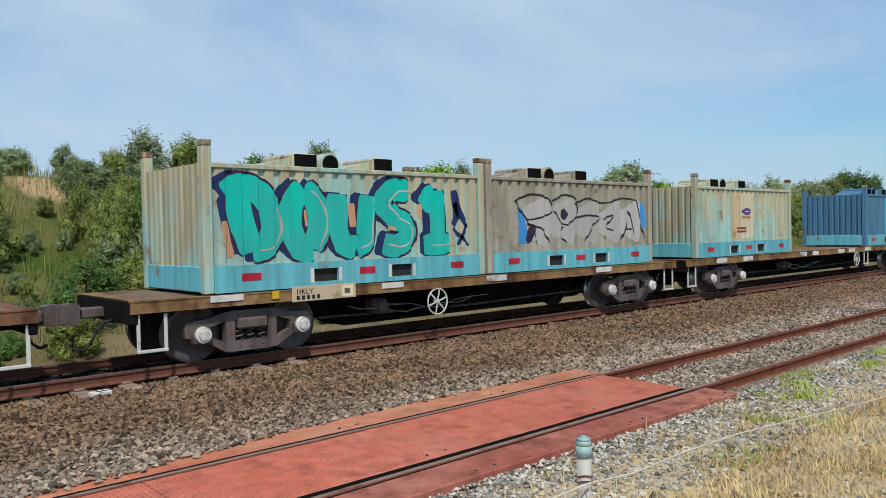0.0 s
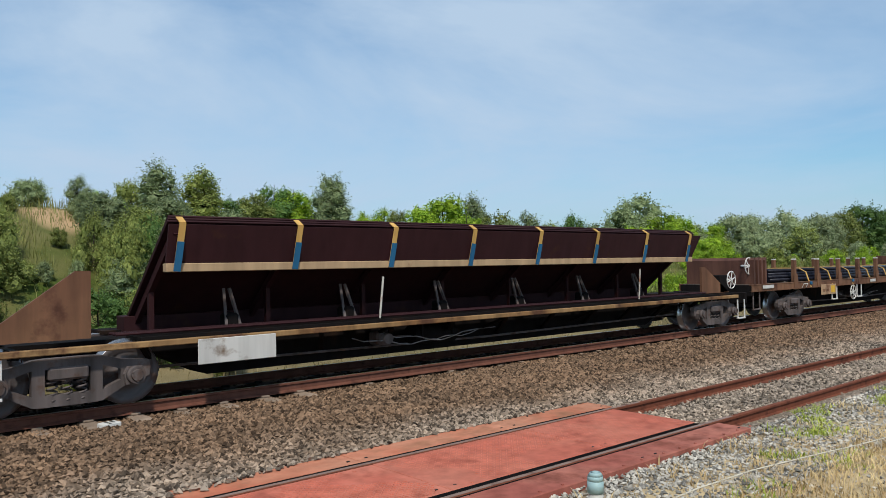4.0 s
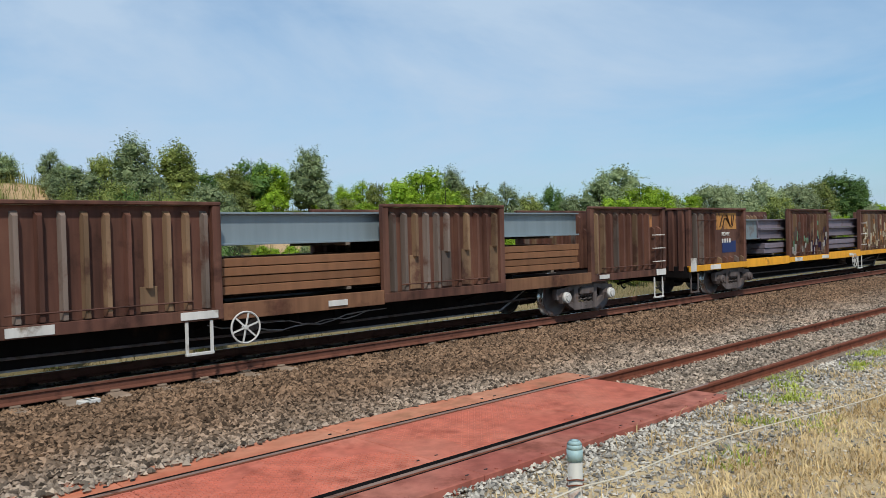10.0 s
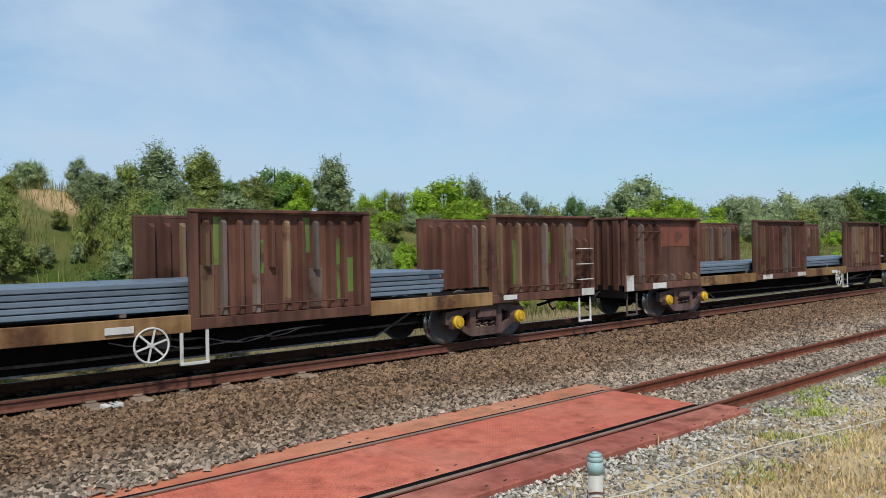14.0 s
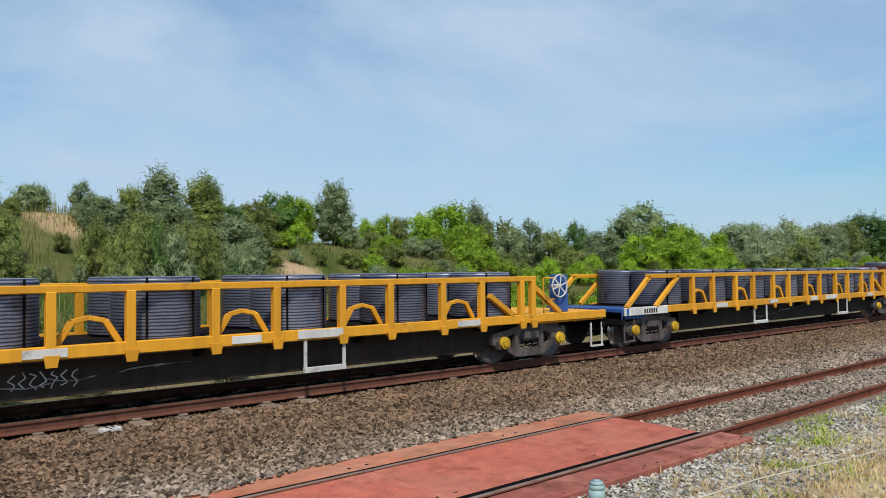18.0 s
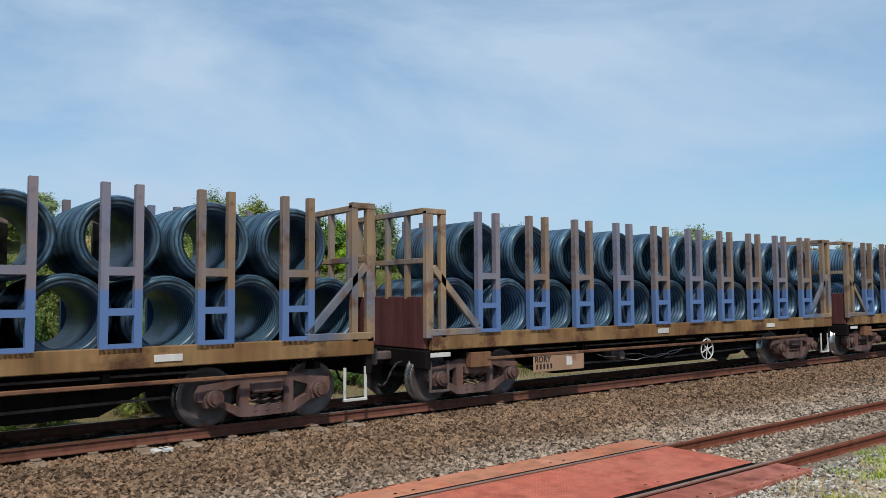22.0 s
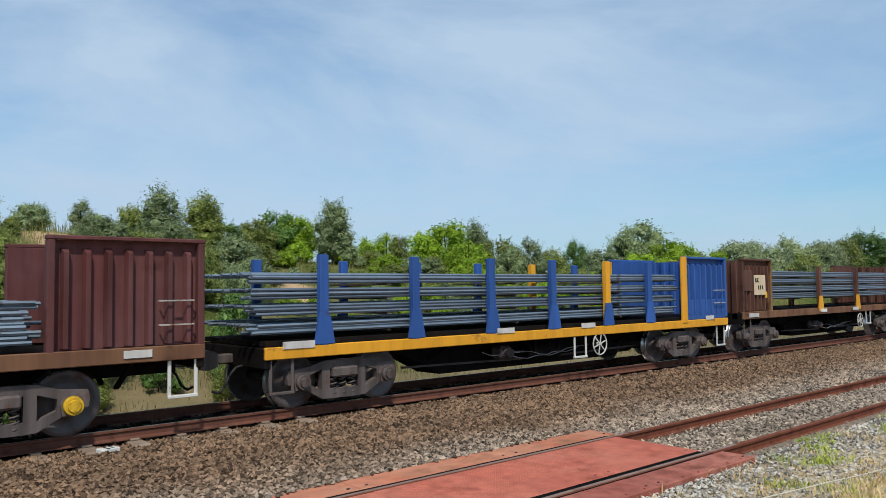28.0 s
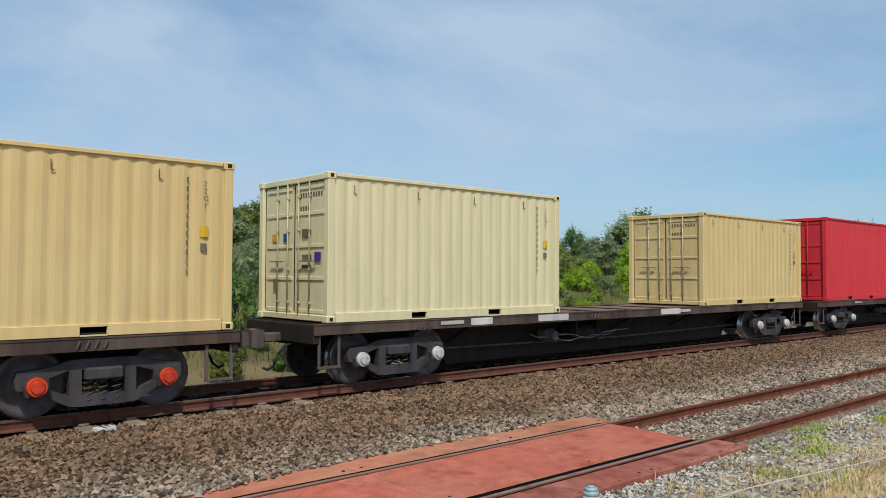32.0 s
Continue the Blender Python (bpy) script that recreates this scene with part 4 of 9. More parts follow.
TREE_LABELS, BUSH_LABELS = {}, {}
for leaf_mat, tint in ((M_LEAF_GREY, "grey-green"), (M_LEAF_FAR, "hazy grey-green"), (M_LEAF_BRIGHT, "bright green"), (M_LEAF_DARK, "dark green"), (M_LEAF_OLIVE, "olive green")):
    BUSH_LABELS[leaf_mat.name] = f"{tint} leafy bush growing on the railway bank"
    for shape_kind, words_kind in (("poplar", "slender upright"), ("round", "rounded"), ("feather", "loose feathery"), ("bush", "low spreading")):
        TREE_LABELS[shape_kind, leaf_mat.name] = f"{words_kind} {tint} tree on the scrubby bank"
SKYLINE = (
    (5.6, 27.0, 1.1, 1.50, "round", M_LEAF_OLIVE), (7.2, 30.0, 0.9, 1.42, "feather", M_LEAF_BRIGHT),
    (8.0, 28.0, 1.3, 1.44, "feather", M_LEAF_GREY), (9.9, 29.0, 1.2, 1.44, "feather", M_LEAF_GREY),
    (10.4, 27.0, 2.3, 1.95, "poplar", M_LEAF_GREY), (10.1, 25.0, 1.7, 1.50, "round", M_LEAF_GREY),
    (12.0, 27.0, 2.6, 2.0, "poplar", M_LEAF_OLIVE), (13.2, 28.0, 1.6, 1.50, "round", M_LEAF_DARK),
    (11.8, 24.0, 2.1, 1.50, "round", M_LEAF_GREY), (7.6, 24.0, 1.6, 1.50, "round", M_LEAF_GREY),
    (6.2, 23.5, 1.6, 1.50, "round", M_LEAF_OLIVE), (8.4, 23.5, 1.6, 1.50, "round", M_LEAF_OLIVE),
    (9.9, 23.0, 1.6, 1.50, "round", M_LEAF_DARK), (11.7, 23.0, 1.7, 1.50, "feather", M_LEAF_GREY),
    (15.6, 30.0, 1.8, 1.50, "round", M_LEAF_OLIVE), (17.2, 31.0, 2.4, 1.38, "round", M_LEAF_DARK),
    (18.2, 31.0, 2.3, 1.50, "round", M_LEAF_BRIGHT), (18.9, 29.0, 2.8, 1.75, "poplar", M_LEAF_GREY),
    (16.4, 26.0, 1.6, 1.50, "round", M_LEAF_OLIVE), (23.6, 33.0, 2.2, 1.50, "feather", M_LEAF_BRIGHT),
    (24.9, 33.0, 2.7, 1.50, "feather", M_LEAF_BRIGHT), (27.3, 33.0, 3.1, 1.28, "round", M_LEAF_BRIGHT),
    (29.0, 33.0, 3.8, 1.45, "round", M_LEAF_BRIGHT), (34.5, 36.0, 4.8, 1.38, "poplar", M_LEAF_GREY),
    (32.3, 32.0, 3.4, 1.44, "round", M_LEAF_OLIVE), (37.2, 34.0, 3.9, 1.31, "feather", M_LEAF_GREY),
    (31.2, 30.0, 2.7, 1.50, "feather", M_LEAF_GREY), (39.1, 34.0, 3.0, 1.50, "round", M_LEAF_OLIVE),
    (51.9, 42.0, 4.6, 0.85, "round", M_LEAF_DARK), (47.3, 36.0, 3.3, 1.50, "round", M_LEAF_GREY),
    (66.9, 46.0, 7.5, 1.21, "round", M_LEAF_GREY), (64.6, 46.0, 5.9, 1.24, "round", M_LEAF_GREY),
    (68.6, 44.0, 5.7, 1.48, "round", M_LEAF_BRIGHT), (65.7, 40.0, 4.5, 1.40, "round", M_LEAF_BRIGHT),
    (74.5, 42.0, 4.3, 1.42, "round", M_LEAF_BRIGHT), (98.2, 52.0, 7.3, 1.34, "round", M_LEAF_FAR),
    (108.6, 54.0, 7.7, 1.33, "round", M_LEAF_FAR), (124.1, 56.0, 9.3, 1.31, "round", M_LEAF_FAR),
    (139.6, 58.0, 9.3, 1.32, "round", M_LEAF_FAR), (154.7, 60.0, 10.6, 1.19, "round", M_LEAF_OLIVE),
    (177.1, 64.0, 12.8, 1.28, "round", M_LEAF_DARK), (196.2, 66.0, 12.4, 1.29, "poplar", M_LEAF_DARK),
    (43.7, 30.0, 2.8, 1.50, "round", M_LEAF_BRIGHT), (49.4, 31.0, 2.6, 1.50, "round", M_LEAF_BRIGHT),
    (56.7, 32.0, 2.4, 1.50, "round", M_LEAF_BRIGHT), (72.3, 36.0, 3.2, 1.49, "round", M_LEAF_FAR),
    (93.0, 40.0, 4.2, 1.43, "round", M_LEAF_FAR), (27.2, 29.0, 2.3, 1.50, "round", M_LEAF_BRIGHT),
    (21.9, 28.0, 1.6, 1.50, "feather", M_LEAF_OLIVE), (32.9, 27.0, 2.0, 1.50, "round", M_LEAF_OLIVE),
    (4.5, 26.0, 1.6, 1.50, "round", M_LEAF_GREY), (3.2, 25.0, 1.7, 1.50, "round", M_LEAF_OLIVE),
)
grow_bank()


# ---- running gear ----
def wheelset_mesh():
    bm = bmesh.new()
    prof = [(0.07, -0.10), (0.13, -0.10), (0.15, -0.04), (0.31, 0.0), (0.375, -0.06), (0.452, -0.066), (0.46, -0.05), (0.462, 0.045), (0.489, 0.055),
            (0.489, 0.08), (0.47, 0.085), (0.38, 0.08), (0.34, 0.04), (0.15, 0.06), (0.08, 0.07)]
    for s in (1, -1):
        lathe(bm, [(r, s * -0.7525 + s * y) for r, y in prof], 28)
    cyl(bm, (0, -1.02, 0), (0, 1.02, 0), 0.075, 10)
    me = mesh_of(bm, M_WHEEL)
    me.materials.append(M_TREAD)
    for p in me.polygons:
        r = min(math.hypot(me.vertices[i].co.x, me.vertices[i].co.z) for i in p.vertices)
        if r > 0.44:
            p.material_index = 1
    return me


def side_frame():
    """One cast side of a bogie, with its windows."""
    half = [(0.70, 0.40), (0.88, 0.385), (1.10, 0.42), (1.12, 0.55), (1.09, 0.655), (0.70, 0.695), (0.70, 0.555), (0.45, 0.77), (0.45, 0.635),
            (0.29, 0.78), (0.29, 0.635), (0.29, 0.29), (0.45, 0.29), (0.45, 0.14), (0.29, 0.13)]
    polys = [[0, 1, 2, 3, 6], [6, 3, 4, 5], [6, 5, 7, 8], [8, 7, 9, 10], [12, 8, 10, 11], [13, 12, 11, 14], [1, 0, 12, 13]]
    n = len(half)
    pts = half + [(-x, z) for x, z in half]
    polys = polys + [[k + n for k in p[::-1]] for p in polys] + [[10, 9, 9 + n, 10 + n], [14, 11, 11 + n, 14 + n]]
    bm = bmesh.new()
    pierced(bm, pts, polys, -0.065, 0.065)
    edge = [e for e in bm.edges if len(e.link_faces) == 2 and abs(e.calc_face_angle(0)) > 0.9]
    bmesh.ops.bevel(bm, geom=edge, offset=0.014, segments=1, affect="EDGES")
    return bm


def bolster():
    bm = bmesh.new()
    cbox(bm, -0.26, 0.26, -1.13, 1.13, 0.48, 0.66, 0.03)
    return bm


def adapter():
    bm = bmesh.new()
    prism(bm, [(-0.13, -0.13), (0.13, -0.13), (0.15, 0.02), (0.10, 0.12), (-0.10, 0.12), (-0.15, 0.02)], -0.115, 0.115)
    return bm


def brake_beam():
    bm = bmesh.new()
    cbox(bm, -0.05, 0.05, -0.78, 0.78, -0.05, 0.05, 0.02)
    return bm


def spring_coil():
    bm = bmesh.new()
    for x in (0.0,):
        pts = [(x + 0.065 * math.cos(a), 0.065 * math.sin(a), 0.30 + 0.33 * a / (math.tau * 4)) for a in np.linspace(0, math.tau * 4, 33)]
        hose(bm, pts, 0.016, 5)
    return bm


def axle_cap():
    bm = bmesh.new()
    cyl(bm, (0, -0.02, 0), (0, -0.10, 0), 0.135, 16, 0.122)
    cyl(bm, (0, -0.10, 0), (0, -0.125, 0), 0.09, 12, 0.08)
    for k in range(3):
        a = k * math.tau / 3 + 0.5
        cyl(bm, (0.075 * math.cos(a), -0.09, 0.075 * math.sin(a)), (0.075 * math.cos(a), -0.125, 0.075 * math.sin(a)), 0.018, 6)
    return bm


WHEELSET = wheelset_mesh()


def add_bogie(w, u, x, mat, cap, look_of_cap):
    b = part("bogie", shared("bolster", bolster, mat), mat, w, at=pose(x, 0, 0))
    for sd in (-1, 1):
        part("side_frame", shared("side_frame", side_frame, mat), mat, b, at=pose(0, sd * 1.0, 0))
    for dx in (-0.42, 0.42):
        part("brake_beam", shared("brake_beam", brake_beam, M_DARK), M_DARK, b, at=pose(dx, 0, 0.35))
    for dx in (-0.875, 0.875):
        ws = part("wheelset", WHEELSET, M_WHEEL, b, at=pose(dx, 0, 0.46))
        SPINNING.append((ws, dx, u + x + dx))
        for sd in (-1, 1):
            part("axle_box", shared("adapter", adapter, mat), mat, b, at=pose(dx, sd * 1.03, 0.46))
            part("axle_cap", shared("cap", axle_cap, cap), cap, b, look_of_cap, pose(dx, sd * 1.12, 0.46, 0, 0, 0 if sd < 0 else 180))
    for sd in (-1, 1):
        for dx in (-0.19, 0.0, 0.19):
            part("spring", shared("spring", spring_coil, mat), mat, b, at=pose(dx, sd * 1.0, -0.15))


def coupler_mesh():
    bm = bmesh.new()
    cbox(bm, -0.35, 0.02, -0.09, 0.09, -0.08, 0.08, 0.02)
    prism(bm, [(-0.36, -0.14), (-0.36, 0.14), (-0.48, 0.17), (-0.60, 0.15), (-0.60, -0.15), (-0.48, -0.17)], -0.16, 0.07)
    prism(bm, [(-0.56, -0.13), (-0.56, 0.13), (-0.68, 0.12), (-0.70, -0.12)], 0.05, 0.17)
    return bm


def hose(bm, pts, r, n):
    """A bent round bar in one skin."""
    rings = []
    for i, p in enumerate(pts):
        d = (Vector(pts[min(i + 1, len(pts) - 1)]) - Vector(pts[max(i - 1, 0)])).normalized()
        a = d.cross(Vector((0, 0, 1))).normalized()
        b = d.cross(a)
        rings.append([bm.verts.new(Vector(p) + (a * math.cos(k * math.tau / n) + b * math.sin(k * math.tau / n)) * r) for k in range(n)])
    for p, q in zip(rings, rings[1:]):
        for k in range(n):
            f = bm.faces.new((p[k], p[(k + 1) % n], q[(k + 1) % n], q[k]))
            f.smooth = True
    bm.faces.new(rings[0][::-1])
    bm.faces.new(rings[-1])


def hose_mesh():
    bm = bmesh.new()
    pts = [(0, 0, 0), (-0.12, 0, -0.02), (-0.24, 0.01, -0.16), (-0.32, 0.02, -0.34), (-0.42, 0.03, -0.42), (-0.52, 0.03, -0.38)]
    tube(bm, pts, 0.022, 7)
    return bm


def handwheel_mesh():
    bm = bmesh.new()
    n, r = 22, 0.25
    pts = [(r * math.cos(k * math.tau / n), 0, r * math.sin(k * math.tau / n)) for k in range(n + 1)]
    tube(bm, pts, 0.016, 6)
    for k in range(6):
        a = k * math.tau / 6 + 0.3
        bar(bm, (0, 0, 0), (r * math.cos(a), 0, r * math.sin(a)), 0.012, 0.028)
    cyl(bm, (0, -0.03, 0), (0, 0.25, 0), 0.035, 8)
    return bm


def star_mesh():
    bm = bmesh.new()
    for k in range(3):
        a = k * math.tau / 6 + 0.45
        bar(bm, (-0.25 * math.cos(a), 0.004 * k, -0.25 * math.sin(a)), (0.25 * math.cos(a), 0.004 * k, 0.25 * math.sin(a)), 0.014, 0.045)
    cyl(bm, (0, -0.03, 0), (0, 0.25, 0), 0.04, 8)
    return bm


def step_mesh():
    bm = bmesh.new()
    for x in (-0.2, 0.2):
        cbox(bm, x - 0.026, x + 0.026, -0.012, 0.012, -0.46, 0.06, 0.004)
    cbox(bm, -0.226, 0.226, -0.03, 0.03, -0.5, -0.455, 0.006)
    return bm


def wide_step_mesh():
    bm = bmesh.new()
    for x in (-0.38, 0.38):
        cbox(bm, x - 0.03, x + 0.03, -0.014, 0.014, -0.5, 0.0, 0.004)
    cbox(bm, -0.41, 0.41, -0.035, 0.035, -0.56, -0.47, 0.006)
    return bm


M_SILL_DARK = paint("dark_rusty_sill", (0.062, 0.042, 0.036), 0.35, (0.11, 0.065, 0.045), 0.72, 0, 0.45, 1.2, 0.25, 0.1, (0.12, 0.085, 0.07))


def running_gear(w, u, L, inset, deck, mat=M_BOGIE, cap=M_BOGIE, cap_look="", sill=0.0, steel=M_DARK, belly=0.30, steps_at=(), wheel_at=None, wheel_z=0.62,
                 step_mat=M_WHITE, tank_at=None, end_steps=True, end_mat=None):
    """Bogies, centre girder, couplers, hoses, tank, brake gear, hand wheel and steps."""
    ends = inset if isinstance(inset, tuple) else (inset, inset)
    inset = max(ends)
    for x in (ends[0], L - ends[1]):
        add_bogie(w, u, x, mat, cap, cap_look)
    bm = bmesh.new()
    top = deck - 0.08
    belly = min(belly, 0.24)
    taper = 2.3 if belly > 0.2 else 1.75
    prism(bm, [(0.1, top), (0.1, 0.72), (inset + 1.35, 0.70), (inset + taper, belly), (L - inset - taper, belly), (L - inset - 1.35, 0.70), (L - 0.1, 0.72), (L - 0.1, top)],
          -0.36, 0.36)
    part("centre_girder", bm, steel, w)
    n = max(3, int(L / 2.6))
    for k in range(n):
        x = 1.0 + (L - 2.0) * k / (n - 1)
        bm = bmesh.new()
        for s in (-1, 1):
            lo = 0.76 if min(abs(x - ends[0]), abs(x - L + ends[1])) < 1.7 else 0.55
            prism(bm, [(x - 0.05, top), (x + 0.05, top), (x + 0.05, top - 0.12), (x - 0.05, top - 0.12)], s * 0.0, s * 1.12)
            bar(bm, (x, s * 0.34, lo), (x, s * 1.1, top - 0.1), 0.07, 0.05)
        part("cross_bearer", bm, steel, w)
    for end, x, sg in (("front", 0.0, 1), ("rear", L, -1)):
        bm = bmesh.new()
        cbox(bm, min(x, x + sg * 0.12), max(x, x + sg * 0.12), -1.2, 1.2, deck - 0.36, deck - 0.02, 0.02)
        part("headstock", bm, steel, w)
        part("coupler", shared("coupler", coupler_mesh, M_BOGIE), M_BOGIE, w, at=pose(x, 0, 0.86 - 0.02, 0, 0, 0 if sg > 0 else 180))
        part("brake_hose", shared("hose", hose_mesh, M_BLACK), M_BLACK, w, "black rubber air hose", pose(x, -0.45 if sg > 0 else 0.45, 0.74, 0, 0, 0 if sg > 0 else 180))
        if end_steps:
            fm = (end_mat or step_mat) if sg < 0 or deck == 1.07 else M_BOGIE
            part("end_step", shared("step", step_mesh, fm), fm, w, at=pose(x + sg * 0.32, -1.17, deck - 0.28))
    tx = tank_at if tank_at is not None else L * 0.42
    bm = bmesh.new()
    cyl(bm, (tx - 0.55, -0.62, 0.58), (tx + 0.55, -0.62, 0.58), 0.19, 16)
    for d in (-0.4, 0.4):
        cbox(bm, tx + d - 0.03, tx + d + 0.03, -0.84, -0.40, 0.56, top, 0.0)
    part("air_tank", bm, steel, w)
    bm = bmesh.new()
    cbox(bm, tx - 1.5, tx - 1.15, -0.85, -0.55, 0.48, 0.74, 0.04)
    cyl(bm, (tx - 1.33, -0.98, 0.6), (tx - 1.33, -0.5, 0.6), 0.1, 12)
    tube(bm, [(tx - 1.1, -0.7, 0.6), (tx - 0.6, -0.7, 0.58)], 0.02, 6)
    part("brake_valve", bm, M_BOGIE, w)
    bm = bmesh.new()
    tube(bm, [(inset + 1.2, -0.5, 0.46), (L * 0.5, -0.55, 0.40), (L - inset - 1.2, -0.5, 0.46)], 0.024, 6)
    tube(bm, [(inset + 0.8, -0.95, top - 0.06), (L - inset - 0.8, -0.95, top - 0.06)], 0.02, 6)
    part("brake_rod", bm, M_BOGIE, w)
    bm = bmesh.new()
    for x0, x1, sag, r in ((tx - 2.1, tx + 1.1, 0.19, 0.011), (tx - 1.3, tx + 1.5, 0.14, 0.009)):
        hose(bm, [(x0 + (x1 - x0) * q / 12, -0.9 + 0.03 * math.sin(q), 0.66 - sag * math.sin(math.pi * q / 12) - 0.03 * math.sin(q * 1.7)) for q in range(13)], r, 5)
    part("air_pipe", bm, M_FLANGE, w, "pale slack air pipes")
    if wheel_at is not None:
        star = deck == 0.935
        part("hand_wheel", shared("star", star_mesh, step_mat) if star else shared("handwheel", handwheel_mesh, step_mat), step_mat, w, "pale spoked hand brake wheel", pose(wheel_at, -1.22, wheel_z))
        part("brake_bracket", B((wheel_at - 0.06, wheel_at + 0.06, -1.14, -0.9, wheel_z - 0.1, top)), steel, w)
    for x in steps_at:
        part("side_step", shared("step", step_mesh, step_mat), step_mat, w, at=pose(x, -1.2, deck - 0.2))


def side_sills(w, L, z0, z1, mat, hw=1.22, label=""):
    for s in (-1, 1):
        bm = bmesh.new()
        o, i, w0 = hw + 0.012, hw - 0.10, hw - 0.03
        profile(bm, [(s * o, z0), (s * o, z0 + 0.022), (s * hw, z0 + 0.022), (s * hw, z1 - 0.022), (s * o, z1 - 0.022), (s * o, z1), (s * i, z1), (s * i, z1 - 0.022),
                     (s * w0, z1 - 0.022), (s * w0, z0 + 0.022), (s * i, z0 + 0.022), (s * i, z0)], 0, L)
        part("side_sill", bm, mat, w, label)


def plates_on_sill(w, spots, y=-1.222, mat=M_WHITE):
    for x0, x1, z0, z1 in spots:
        part("marker_plate", B((x0, x1, y - 0.016, y, z0, z1), c=0.003), mat, w, "pale reflective marker plate")


# ---- loads ----
M_FADED = paint("faded_dark_lettering_paint", (0.17, 0.14, 0.09), 0.3, (0.35, 0.27, 0.15), 0.7, 0, 0.2)


def container_side(bm, x0, x1, y, z0, z1, out):
    corrugated(bm, x0, x1, y, z0, z1, 0.275, 0.018, 0.02, 0.36, out, 0.15)




def container20(u, z, mat, label, doors=True, height=2.59, bars=True, extras=()):
    t = thing("shipping_container", label, "container", "containers on the train")
    L, hw, h = 6.06, 1.22, height
    for x in (0.07, L - 0.07):
        for y in (-hw + 0.07, hw - 0.07):
            bm = bmesh.new()
            cbox(bm, x - 0.07, x + 0.07, y - 0.07, y + 0.07, 0.1, h - 0.1, 0.012)
            part("corner_post", bm, mat, t)
            for zz in (0.0, h - 0.118):
                bm = bmesh.new()
                cbox(bm, x - 0.089, x + 0.089, y - 0.081, y + 0.081, zz, zz + 0.118, 0.012)
                c = part("corner_casting", bm, mat, t)
                sy = -1 if y < 0 else 1
                # the hole's shade is a thin black plate on the casting
                part("casting_hole", B((x - 0.035, x + 0.035, y + sy * 0.0815, y + sy * 0.084, zz + 0.03, zz + 0.09), c=0.0008), M_BLACK, c)
    for s in (-1, 1):
        bm = bmesh.new()
        container_side(bm, 0.14, L - 0.14, s * (hw - 0.048), 0.16, h - 0.07, s)
        part("side_wall", bm, mat, t)
        bm = bmesh.new()
        cbox(bm, 0.17, L - 0.17, min(s * hw, s * (hw - 0.05)), max(s * hw, s * (hw - 0.05)), h - 0.075, h - 0.012, 0.008)
        part("top_rail", bm, mat, t)
        bm = bmesh.new()
        for a, b in ((0.17, 1.85), (2.21, 3.85), (4.21, L - 0.17)):
            cbox(bm, a, b, min(s * hw, s * (hw - 0.05)), max(s * hw, s * (hw - 0.05)), 0.0, 0.165, 0.006)
        for a, b in ((1.85, 2.21), (3.85, 4.21)):
            cbox(bm, a, b, min(s * (hw - 0.001), s * (hw - 0.05)), max(s * (hw - 0.001), s * (hw - 0.05)), 0.13, 0.165, 0.0)
            cbox(bm, a, b, min(s * (hw - 0.001), s * (hw - 0.05)), max(s * (hw - 0.001), s * (hw - 0.05)), 0.0, 0.02, 0.0)
        part("bottom_rail", bm, mat, t)
        # shade inside the pockets stands as black blocks
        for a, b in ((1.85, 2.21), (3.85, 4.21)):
            part("fork_pocket", B((a, b, min(s * (hw - 0.06), s * (hw - 0.3)), max(s * (hw - 0.06), s * (hw - 0.3)), 0.02, 0.13), c=0.0), M_BLACK, t, "fork pocket, its shade as a black block")
    part("roof", B((0.06, L - 0.06, -hw + 0.03, hw - 0.03, h - 0.05, h - 0.015), c=0.004), mat, t)
    part("floor_frame", B((0.06, L - 0.06, -hw + 0.06, hw - 0.06, 0.05, 0.15), c=0.0), mat, t)
    bm = bmesh.new()
    n0 = len(bm.verts)
    corrugated(bm, -hw + 0.14, hw - 0.14, 0, 0.12, h - 0.1, 0.25, 0.04, 0.02, 0.5, -1)
    turn_xy(bm, n0, L - 0.10, 0, 1)
    part("end_wall", bm, mat, t)
    # doors face the front of the train
    for s in (-1, 1):
        bm = bmesh.new()
        y0, y1 = (0.012, hw - 0.15) if s > 0 else (-hw + 0.15, -0.012)
        cbox(bm, 0.07, 0.12, y0, y1, 0.14, h - 0.13, 0.006)
        d = part("door", bm, mat, t)
        for zz in (0.14, 0.72, 1.30, 1.88, h - 0.24):
            part("door_ridge", B((0.050, 0.0695, y0 + 0.06, y1 - 0.06, zz, zz + 0.07), c=0.01), mat, d)
        part("door_gasket", B((0.066, 0.11, 0.001 if s > 0 else -0.0115, 0.0115 if s > 0 else -0.001, 0.15, h - 0.14), c=0.0), M_BLACK, d, "black rubber door seal")
        part("door_gasket", B((0.064, 0.11, min(s * (hw - 0.149), s * (hw - 0.138)), max(s * (hw - 0.149), s * (hw - 0.138)), 0.15, h - 0.14), c=0.0), M_BLACK, d, "black rubber door seal")
        seam, far_edge = (y0, y1) if s > 0 else (y1, y0)
        for yy in (seam + 0.17 * (far_edge - seam), seam + 0.52 * (far_edge - seam)):
            bm = bmesh.new()
            cyl(bm, (0.03, yy, 0.08), (0.03, yy, h - 0.08), 0.015, 8)
            for zz in (0.3, 0.9, 1.6, 2.2):
                cbox(bm, 0.012, 0.06, yy - 0.028, yy + 0.028, zz, zz + 0.04, 0.006)
            part("lock_rod", bm, M_ROD if mat is not M_REDBOX else mat, d, "grey steel lock rod")
        bm = bmesh.new()
        ym = y0 + 0.5 * (y1 - y0)
        bar(bm, (0.0, ym - 0.24, 1.06), (0.0, ym + 0.24, 1.06), 0.03, 0.02)
